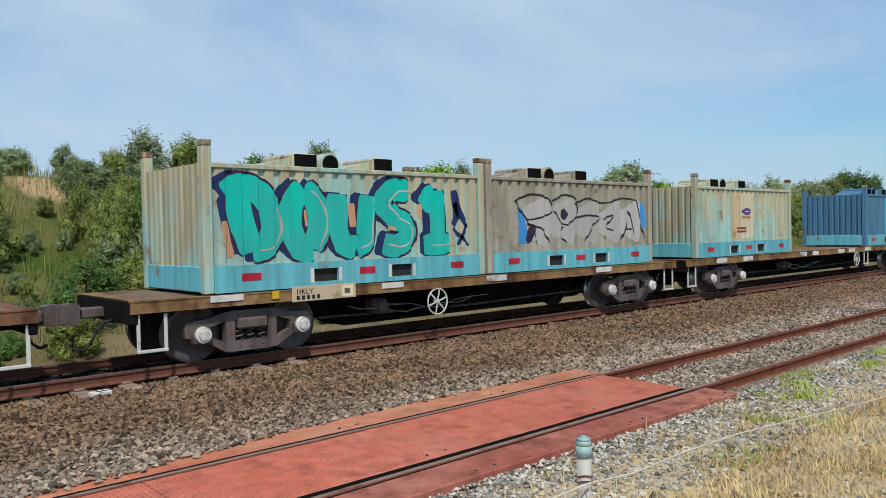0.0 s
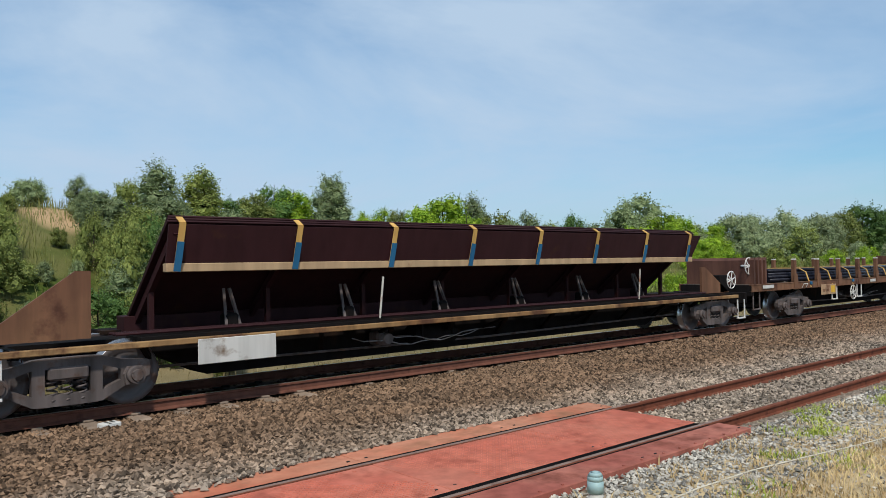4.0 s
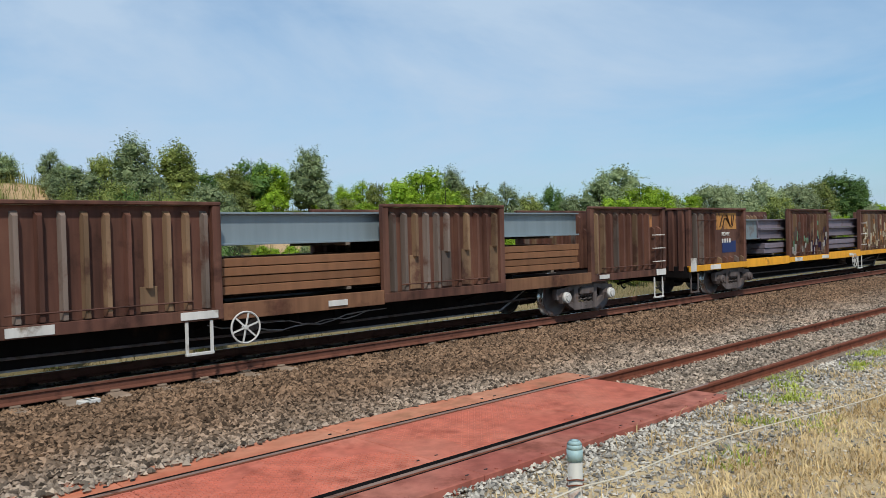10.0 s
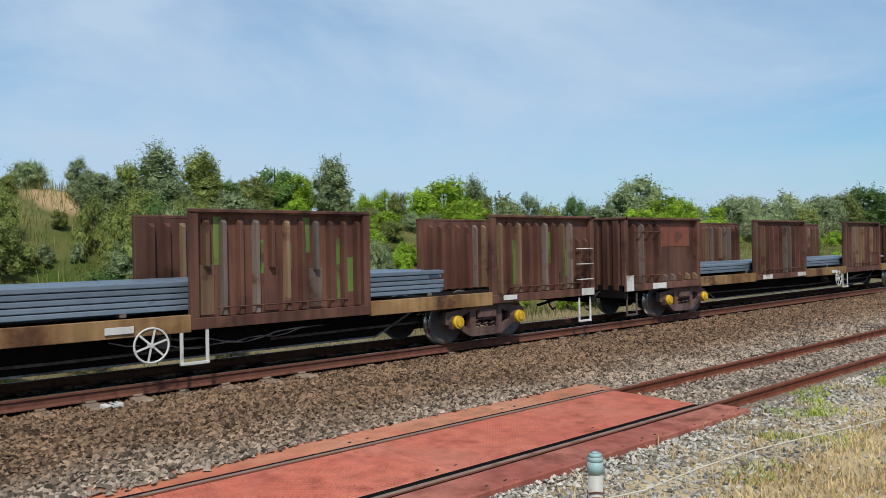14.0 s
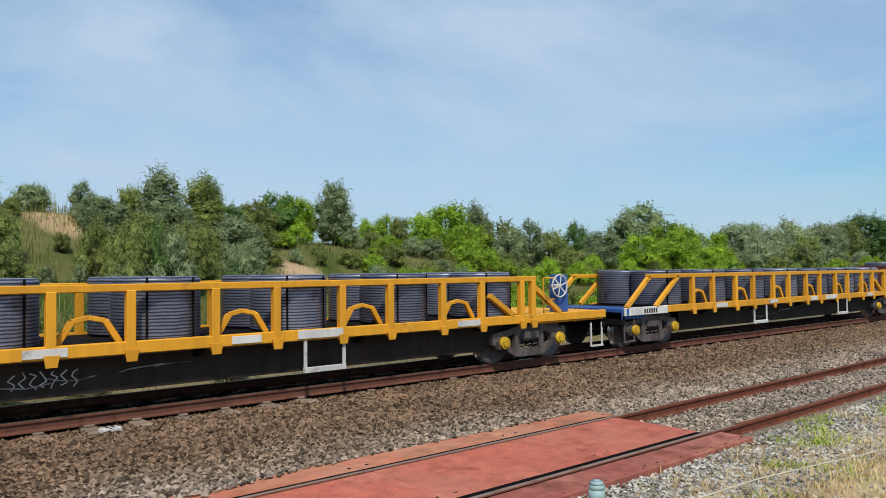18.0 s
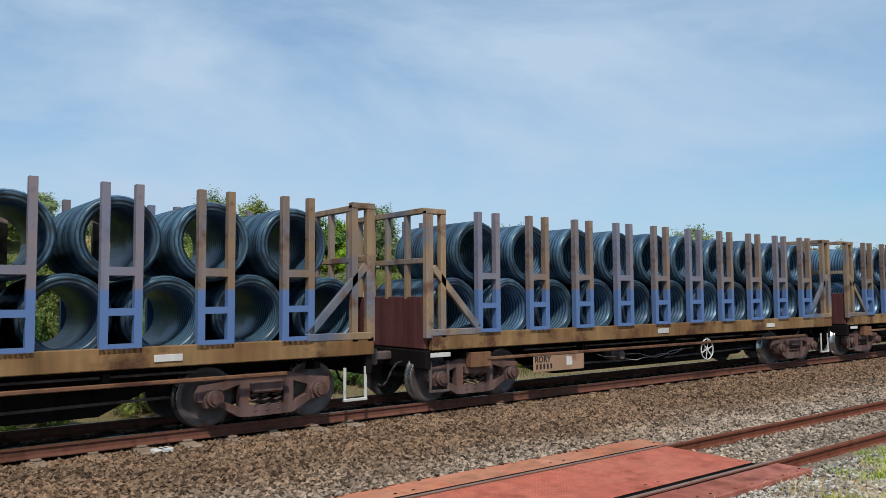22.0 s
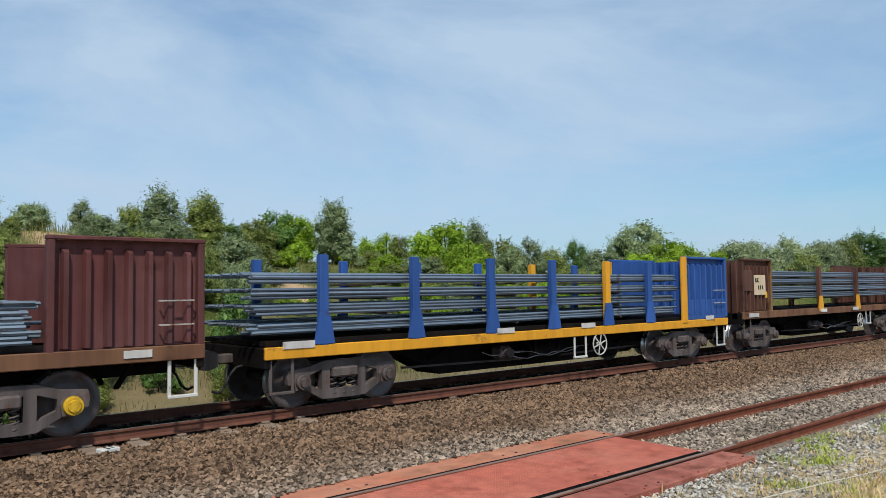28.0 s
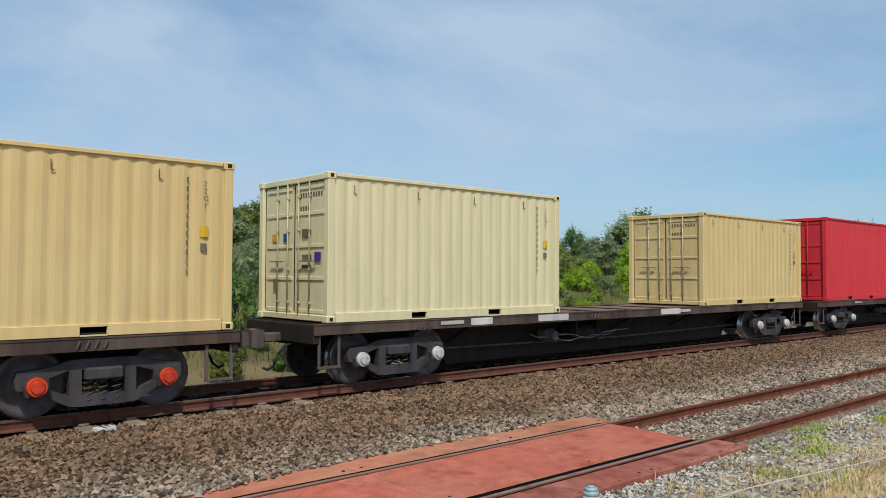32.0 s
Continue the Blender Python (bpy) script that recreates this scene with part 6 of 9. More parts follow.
    if stripe:
        for s in (-1, 1):
            bm = bmesh.new()
            prism(bm, [(1.9, 0.90), (2.32, 0.90), (2.32, 0.34), (2.2, 0.40)], s * 1.1 - 0.012, s * 1.1 + 0.012)
            part("girder_end", bm, truss, w)
        bm = bmesh.new()
        cbox(bm, 10.1, 10.9, -1.3, -1.12, 0.52, 0.78, 0.03)
        cyl(bm, (9.95, -1.22, 0.63), (10.12, -1.22, 0.63), 0.09, 10)
        tube(bm, [(10.9, -1.22, 0.7), (11.2, -1.22, 0.85), (11.6, -1.2, 0.88)], 0.02, 6)
        part("brake_cylinder", bm, M_BOGIE, w)
        bm = bmesh.new()
        tube(bm, [(0.05, -1.2, 1.06), (0.08, -1.2, 1.14), (0.4, -1.2, 1.14), (0.43, -1.2, 1.06)], 0.013, 5)
        part("hand_hold", bm, M_WHITE, w, "white hand hold")
    for x in np.arange(a + 1.3, b - 0.6, 2.3):
        foot = part("support_foot", B((x - 0.11, x + 0.11, -0.6, -0.3, 0.96, 1.22), c=0.04), M_DARK, w)
        for q in (-1, 1):
            bm = bmesh.new()
            bar(bm, (x + q * 0.12, -0.6, 1.0), (x + q * 0.05, -0.35, 1.62), 0.045, 0.045)
            part("foot_stay", bm, M_BOGIE, foot)
    for x in (a + (b - a) * 0.27, a + 12.0):
        bm = bmesh.new()
        tube(bm, [(x, -1.08, 1.0), (x + 0.12, -1.04, 1.75)], 0.02, 6)
        part("prop_rod", bm, M_GALV, w)
    for y in (-1.0, -0.86, -0.72):
        bm = bmesh.new()
        cyl(bm, (2.3, y, 1.03), (L - 2.0, y, 1.03), 0.022, 6)
        part("brake_pipe", bm, M_TILT, w)
    on_train(w, u)
    p = thing("plate_stack", plate_label, "steel plates", "plate loads")
    for k in range(3):
        o = 0.07 + k * 0.05
        d = math.hypot(hi_y - lo_y, hi_z - lo_z)
        ny, nz = (hi_z - lo_z) / d, -(hi_y - lo_y) / d
        bm = bmesh.new()
        bar(bm, (a + 0.02 * k, (lo_y + hi_y) / 2 + ny * o, (lo_z + hi_z) / 2 + nz * o), (b - 0.02 * k, (lo_y + hi_y) / 2 + ny * o, (lo_z + hi_z) / 2 + nz * o), 0.036, d, 0.004,
            up=(0, hi_y - lo_y, hi_z - lo_z))
        part("plate", bm, M_TILT, p)
    bm = bmesh.new()
    n0 = len(bm.verts)
    cbox(bm, a, b + 0.25, -0.02, 0.02, 2.04, 2.62, 0.004)
    bm.verts.ensure_lookup_table()
    for v in bm.verts[n0:]:
        v.co.y += -1.06 - 0.15 * (v.co.z - 2.04) / 0.58
        v.co.x -= 0.25 * (1 - (v.co.z - 2.04) / 0.58) if v.co.x > b else 0
    part("edge_plate", bm, M_TILT_EDGE if stripe else M_TILT, p, "maroon painted upturned plate edge")
    for x in straps:
        bm = bmesh.new()
        bar(bm, (x - 0.05, -1.115, 1.92), (x, -1.245, 2.64), 0.014, 0.10, up=(1, 0, 0))
        bar(bm, (x, -1.245, 2.64), (x, -1.08, 2.74), 0.014, 0.10, up=(1, 0, 0))
        sp = part("strap", bm, M_STRAP if not stripe else M_PATCH, p, "tan webbing strap")
        if not stripe:
            bm = bmesh.new()
            bar(bm, (x - 0.052, -1.128, 1.92), (x - 0.02, -1.212, 2.36), 0.018, 0.104, up=(1, 0, 0))
            part("strap_tail", bm, M_STRAP_BLUE, sp, "blue webbing strap tail")
    if stripe:
        for k in range(7):
            part("chalk_mark", B((5.45 + k * 0.12, 5.50 + k * 0.12, -0.47, -0.46, 1.68, 1.73), c=0.0), M_BOGIE, w, "pale chalked mark")
        part("lettering", words("NOT TO BE LOOSE SHUNTED", 0.115, M_WHITE, 0.002), M_WHITE, w, "white stencilled warning", pose(12.75, -1.116, 0.62))
        part("number_board", B((11.3, 12.34, -1.19, -1.175, 0.38, 0.62), c=0.004), M_BOARD, w, "yellow-edged number board")
        for k in range(8):
            part("number_bar", B((11.38 + k * 0.115, 11.45 + k * 0.115, -1.1945, -1.1905, 0.43, 0.57), c=0.0), M_TRUSS, w)
        for z in (0.66, 0.75):
            for k in range(5):
                part("stencil_bar", B((10.98 + k * 0.15, 11.09 + k * 0.15, -1.1155, -1.1125, z, z + 0.06), c=0.0), M_WHITE, w)
    on_train(p, u, 0, 0)


def rib_bar(bm, x, s, y0, y1, zb, zt):
    """A pressed rib with slanting flanks, its top end sloped back to the sheet."""
    lo = [bm.verts.new((x + dx, s * y, zb)) for dx, y in ((-0.054, y0), (-0.031, y1), (0.031, y1), (0.054, y0))]
    hi = [bm.verts.new((x + dx, s * y, zt - d)) for dx, y, d in ((-0.054, y0, 0), (-0.031, y1, 0.07), (0.031, y1, 0.07), (0.054, y0, 0))]
    for k in range(4):
        j = (k + 1) % 4
        bm.faces.new((lo[k], lo[j], hi[j], hi[k]))
    bm.faces.new(lo[::-1])
    bm.faces.new(hi)


def panel_wagon(u, wall, sill, label, loads, far=True, cap=M_BOGIE, cap_look="", patches=(), L=22.95, step_mat=M_WHITE, code="", wheel=10.42, step=9.65, ribs=None, mint=False, board=False, rungs=None, green=False):
    """Long open wagon with four tall ribbed panels a side and openings between."""
    z0, z1 = 0.94, 2.53
    rng_rib = random.Random(int(u * 3))
    w = thing("panel_sided_wagon", label, "railway wagon", "wagons of the train")
    running_gear(w, u, L, (2.83, 3.4), 0.95, M_BOGIE_RED if sill is M_SILL_OCHRE else M_BOGIE, cap, cap_look, belly=0.36, wheel_at=wheel, wheel_z=0.6, steps_at=(step,), step_mat=step_mat, tank_at=wheel + 1.6)
    for s in (-1, 1):
        for a, b in ((0.0, 3.45), (6.6, 10.05), (13.25, 16.55), (19.6, L)):
            part("panel_sill", B((a, b, min(s * 1.225, s * 1.12), max(s * 1.225, s * 1.12), 0.77, z0), c=0.006), sill if sill is M_YELLOW else wall, w)
        for a, b in ((3.45, 6.6), (10.05, 13.25), (16.55, 19.6)):
            part("door_sill", B((a, b, min(s * 1.215, s * 1.12), max(s * 1.215, s * 1.12), 0.74, 1.0), c=0.006), sill, w)
        for k, (a, b) in enumerate(((0.0, 3.45), (6.6, 10.05), (13.25, 16.55), (19.6, L))):
            bm = bmesh.new()
            cbox(bm, a + 0.02, b - 0.02, min(s * 1.08, s * 1.11), max(s * 1.08, s * 1.11), z0, z1, 0.004)
            p = part("side_panel", bm, wall, w)
            r0, r1 = (a + 0.42, b - 0.2) if k == 0 else (a + 0.28, b - 0.25)
            n = 9 if k == 0 else 11
            for q in range(n):
                x = r0 + (r1 - r0) * q / (n - 1)
                zt, zb = z1 - 0.08, z0 + 0.02
                if k == 0 and q > 3:
                    zb, zt = z0 + 0.02, z0 + 0.2
                if k == 3 and q > 8:
                    zt = z1 - 0.45
                cut = rng_rib.random()
                if k in (1, 2) and cut < 0.18:
                    zb = z0 + rng_rib.uniform(0.35, 0.8)
                bm = bmesh.new()
                rib_bar(bm, x, s, 1.11 if s < 0 else 1.08, 1.222 if s < 0 else 0.985, zb, zt)
                shade = rng_rib.random()
                worn = wall if shade < 0.5 else (M_RIB_RED if wall is M_MAROON else M_RIB_TAN if shade < 0.8 else M_RIB_GREY)
                if zb > z0 + 0.3 and s < 0:
                    part("patch_plate", B((x - 0.13, x + 0.13, -1.135, -1.111, z0 + 0.03, zb + 0.02), c=0.006), worn, p, "welded flat patch plate")
                if mint and k == 3 and s < 0 and zt - zb > 1:
                    part("overspray", B((x - 0.03, x + 0.025, -1.229, -1.2255, zt - 0.16 - 0.14 * (q % 3), zt - 0.08), c=0.0), M_MINT, p, "mint green overspray")
                part("rib", bm, ribs if ribs and (q + k) % 3 != 2 and k == 0 and zt - zb > 1 else worn, p)
            for x in (a + 0.07, b - 0.07):
                part("panel_post", B((x - 0.07, x + 0.07, min(s * 1.22, s * 1.10), max(s * 1.22, s * 1.10), z0 - 0.01, z1)), wall, p)
            part("top_capping", B((a, b, min(s * 1.235, s * 1.11), max(s * 1.235, s * 1.11), z1, z1 + 0.06)), wall, p)
            for zz in (z0 + 0.14,) if k else (z0 + 0.2, z1 - 0.3):
                bm = bmesh.new()
                cyl(bm, (a + 0.4, s * 1.24, zz), (b - 0.5 if k else a + 1.55, s * 1.24, zz), 0.014, 6)
                part("tie_rail", bm, wall, p)
    part("floor", B((0.05, L - 0.05, -1.12, 1.12, 0.82, 0.9), c=0.0), M_DARK, w)
    for x, sg in ((0.04, 3), (L - 0.04, 1)):
        bm = bmesh.new()
        corrugated(bm, -1.1, 1.1, 0, 0.8, z1, 0.3, 0.05, 0.03, 0.45, -1)
        turn_xy(bm, 0, x, 0, sg)
        part("end_wall", bm, wall, w)
        part("end_capping", B((x - 0.07, x + 0.07, -1.235, 1.235, z1 + 0.002, z1 + 0.062)), wall, w)
    # ladder and patches
    for zz in (1.15, 1.5, 1.85):
        bm = bmesh.new()
        tube(bm, [(L - 0.62, -1.2, zz), (L - 0.62, -1.27, zz), (L - 0.12, -1.27, zz), (L - 0.12, -1.2, zz)], 0.013, 5)
        part("ladder_rung", bm, step_mat, w, "pale ladder rung")
    if rungs:
        for zz in (1.2, 1.62, 2.05):
            bm = bmesh.new()
            tube(bm, [(rungs, -1.2, zz), (rungs, -1.28, zz), (rungs + 0.42, -1.28, zz), (rungs + 0.42, -1.2, zz)], 0.015, 5)
            part("ladder_rung", bm, step_mat, w, "pale ladder rung")
    # pale lower edge of the fish-bellied girder
    bm = bmesh.new()
    for a, b in (((4.75, 0.69), (5.7, 0.245)), ((5.7, 0.245), (L - 5.7, 0.245)), ((L - 5.7, 0.245), (L - 4.75, 0.69))):
        bar(bm, (a[0], -0.375, a[1]), (b[0], -0.375, b[1]), 0.03, 0.03)
    part("girder_flange", bm, M_FLANGE, w, "pale girder flange")
    for x0, x1, a, b, m, lab in patches:
        part("paint_patch", B((x0, x1, -1.118, -1.1115, a, b) if not board or x0 > 5 else (x0, x1, -1.236, -1.2255, a, b), c=0.0), m, w, lab)
    if green:
        for a, b in ((0.1, 1.6), (6.75, 9.95), (13.4, 16.4), (19.75, L - 0.15)):
            for _ in range(9):
                x, za, hgt = rng_rib.uniform(a, b - 0.2), rng_rib.uniform(1.0, 1.9), rng_rib.uniform(0.25, 0.9)
                part("green_patch", B((x, x + rng_rib.uniform(0.06, 0.16), -1.1165 - rng_rib.random() * 0.002, -1.1115, za, min(2.48, za + hgt)), c=0.0), M_MOSS, w, "moss green sprayed paint")
        for k in range(3):
            part("text_bar", B((2.25, 2.9 - 0.15 * k, -1.1255, -1.1215, 1.72 - k * 0.17, 1.80 - k * 0.17), c=0.0), M_BOARD_PINK, w, "pale worn lettering bar")
    if board:
        for k in range(5):
            part("number_bar", B((0.74 + k * 0.1, 0.80 + k * 0.1, -1.2385, -1.2365, 1.62, 1.74), c=0.0), M_BLACK, w)
        part("board_label", B((0.68, 0.95, -1.2385, -1.2365, 1.8, 1.98), c=0.0), M_OLIVE, w, "faded green label")
    if code:
        part("lettering", words(code, 0.17, M_WHITE), M_WHITE, w, "white stencilled class code", pose(2.05, -1.124, 1.75))
        for k in range(4):
            part("number_bar", B((2.07 + k * 0.15, 2.16 + k * 0.15, -1.1225, -1.1195, 1.55, 1.67), c=0.0), M_WHITE, w)
    plates_on_sill(w, [(0.03, 0.33, 0.78, 1.16), (1.15, 1.75, 0.79, 0.93), (7.0, 7.6, 0.79, 0.92), (9.35, 9.95, 0.8, 0.92), (12.0, 12.4, 0.8, 0.9), (19.9, 20.3, 0.82, 0.92), (L - 0.5, L - 0.05, 0.78, 0.94)], -1.226)
    on_train(w, u)
    rng = random.Random(int(u))
    for kind, xa, xb, za, zb, m, lab in loads:
        t = thing("steel_stack", lab, "steel stack", "steel loads")
        if kind == "slab":
            n = max(1, round((zb - za) / 0.14))
            for k in range(n):
                h = (zb - za) / n
                part("slab", B((rng.uniform(-0.06, 0.06), xb - xa + rng.uniform(-0.1, 0.1), -0.98 + rng.uniform(0, 0.05), 0.95, k * h + 0.008, (k + 1) * h - 0.006), c=0.008), m, t)
        elif kind in ("beam", "tall"):
            n = max(1, round((zb - za) / 0.27)) if m is not M_PLATE_RUST and kind == "beam" else 1
            for k in range(n):
                h = (zb - za) / n
                for y in (-0.95, 0.05):
                    bm = bmesh.new()
                    cbox(bm, 0, xb - xa, y, y + 0.9, k * h, k * h + 0.035, 0.004)
                    cbox(bm, 0, xb - xa, y, y + 0.9, (k + 1) * h - 0.045, (k + 1) * h - 0.01, 0.004)
                    cbox(bm, 0, xb - xa, y + 0.1, y + 0.14, k * h + 0.03, (k + 1) * h - 0.04, 0.0)
                    part("girder", bm, m, t)
        else:
            for k in range(int((zb - za) / 0.09)):
                for y in np.arange(-0.95, 0.95, 0.19):
                    bm = bmesh.new()
                    cbox(bm, rng.uniform(-0.3, 0.3), xb - xa + rng.uniform(-0.4, 0.2), y, y + 0.17, k * 0.09, k * 0.09 + 0.075, 0.01)
                    part("bar", bm, m, t)
        for f in np.arange(0.6, xb - xa, 2.9):
            part("timber_packer", B((f, f + 0.1, -0.95, 0.95, -0.055, -0.001), c=0.006), M_TIMBER, t)
        on_train(t, u + xa, 0, za + 0.055)
    return w


M_RIB_TAN = paint("sun_faded_tan_rib", (0.20, 0.125, 0.075), 0.45, (0.10, 0.048, 0.033), 0.7, 0, 0.5, 1.6, 0.25, 0.35)
M_RIB_GREY = paint("faded_grey_brown_rib", (0.17, 0.13, 0.11), 0.4, (0.10, 0.05, 0.038), 0.7, 0, 0.5, 1.6, 0.25, 0.3)
M_RIB_RED = paint("faded_maroon_rib", (0.17, 0.06, 0.055), 0.35, (0.10, 0.035, 0.03), 0.6, 0, 0.5, 1.6, 0.25, 0.3)
M_MOSS = paint("moss_green_spray_paint", (0.13, 0.20, 0.05), 0.35, (0.10, 0.06, 0.04), 0.7, 0, 0.45, 2.0)
M_RUSTRED = paint("rusty_red_faded_paint", (0.24, 0.085, 0.05), 0.5, (0.10, 0.042, 0.028), 0.7, 0, 0.45, 2.2, 0.25, 0.1, (0.30, 0.15, 0.10))
M_SPECK = paint("white_splashed_rail_paint", (0.17, 0.10, 0.075), 0.45, (0.40, 0.34, 0.32), 0.7, 0, 0.3, 4.5)
M_BOARD_PINK = paint("pinkish_tan_board_paint", (0.36, 0.22, 0.14), 0.2, (0.2, 0.1, 0.06), 0.7, 0, 0.25)


def coil_gondola(u, label, L=14.75, wheel=6.65, chalky=False):
    """Low wagon with an open rail frame, blue gates, and upright coils of rod."""
    w = thing("coil_gondola", label, "railway wagon", "wagons of the train")
    running_gear(w, u, L, (1.4, 1.82), 1.0, M_BOGIE_RED, M_BOGIE_RED, "", belly=0.42, wheel_at=wheel, wheel_z=0.61, tank_at=wheel - 1.7)
    for s in (-1, 1):
        part("side_sill", B((0, L, s * 1.2 - 0.05, s * 1.2 + 0.05, 1.0, 1.14)), M_SILL_OCHRE, w)
        part("top_rail", B((0.0, L, s * 1.2 - 0.045, s * 1.2 + 0.045, 1.92, 2.02)), M_SPECK if chalky else M_SILL_BROWN, w, "brown rail splashed with white" if chalky else "")
        part("walk_rail", B((1.2, L - 1.2, s * 1.24 - 0.03, s * 1.24 + 0.03, 0.78, 0.84)), M_SILL_BROWN, w)
        for k in range(13):
            x = 0.055 + (L - 0.11) * k / 12
            part("post", B((x - 0.055, x + 0.055, s * 1.2 - 0.05, s * 1.2 + 0.05, 1.1, 1.93)), M_SILL_BROWN, w)
        for k in range(24):
            x = 0.3 + k * 0.615
            part("sill_bracket", B((x - 0.05, x + 0.05, s * 1.255 - 0.015, s * 1.255 + 0.015, 0.92, 1.08), c=0.004), M_SILL_BROWN, w)
        bm = bmesh.new()
        prism(bm, [(L - 0.15, 1.14), (L - 1.0, 1.14), (L - 0.15, 1.95)], s * 1.2 - 0.03, s * 1.2 + 0.03)
        part("end_gusset", bm, M_SILL_BROWN, w)
        bm = bmesh.new()
        prism(bm, [(0.15, 1.14), (1.0, 1.14), (0.15, 1.95)], s * 1.2 - 0.03, s * 1.2 + 0.03)
        part("end_gusset", bm, M_SILL_BROWN, w)
        for x in (6.14, 8.15):
            bm = bmesh.new()
            x1 = x + 0.5
            for q in ((x, x + 0.09, 1.04, 1.88), (x + 0.09, x1 - 0.09, 1.04, 1.38), (x + 0.09, x1 - 0.09, 1.58, 1.68), (x1 - 0.09, x1, 1.04, 1.68)):
                cbox(bm, q[0], q[1], s * 1.27 - 0.02, s * 1.27 + 0.02, q[2], q[3], 0.01)
            part("gate", bm, M_SKYBLUE, w, "bright blue cut-out side gate")
    for x in (0.05, L - 0.05):
        part("end_wall", B((x - 0.04, x + 0.04, -1.16, 1.16, 1.0, 1.98)), M_MAROON, w, "maroon steel end wall")
        for y in (-0.6, 0.0, 0.6):
            part("end_rib", B((x - 0.07, x + 0.07, y - 0.04, y + 0.04, 1.02, 1.92)), M_MAROON, w)
    part("floor", B((0.1, L - 0.1, -1.15, 1.15, 0.95, 1.02), c=0.0), M_DARK, w)
    part("number_board", B((2.53, 4.04, -1.26, -1.24, 0.42, 0.80)), M_BOARD_PINK, w, "ochre number board")
    part("lettering", words("RORY", 0.18, M_BLACK), M_BLACK, w, "dark class code", pose(2.56, -1.266, 0.62))
    for k in range(5):
        part("number_bar", B((2.66 + k * 0.1, 2.71 + k * 0.1, -1.2635, -1.2605, 0.48, 0.58), c=0.0), M_BLACK, w)
    part("board_label", B((3.4, 3.54, -1.264, -1.261, 0.55, 0.72), c=0.0), M_YELLOW_CAP, w, "yellow label")
    on_train(w, u)
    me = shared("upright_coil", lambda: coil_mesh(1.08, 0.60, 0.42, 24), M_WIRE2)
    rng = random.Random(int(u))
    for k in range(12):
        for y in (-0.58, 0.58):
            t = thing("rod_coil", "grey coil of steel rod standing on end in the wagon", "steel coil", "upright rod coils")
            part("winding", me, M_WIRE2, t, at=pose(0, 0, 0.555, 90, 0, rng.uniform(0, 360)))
            bm = bmesh.new()
            a = -math.pi / 2 if y < 0 else math.pi / 2
            for da in (-0.22,):
                cx, cy = 0.608 * math.cos(a + da), 0.608 * math.sin(a + da)
                bar(bm, (cx, cy, 0.02), (cx, cy, 0.99), 0.03, 0.012, up=(cx, cy, 0))
            part("tie_band", bm, M_DARK, t, "dark steel tie band")
            part("tag", B((0.1, 0.2, -0.63 if y < 0 else 0.612, -0.612 if y < 0 else 0.63, 0.08, 0.22), c=0.0), M_WHITE, t, "white paper tag")
            on_train(t, u + 0.67 + k * 1.22, y, 1.03)


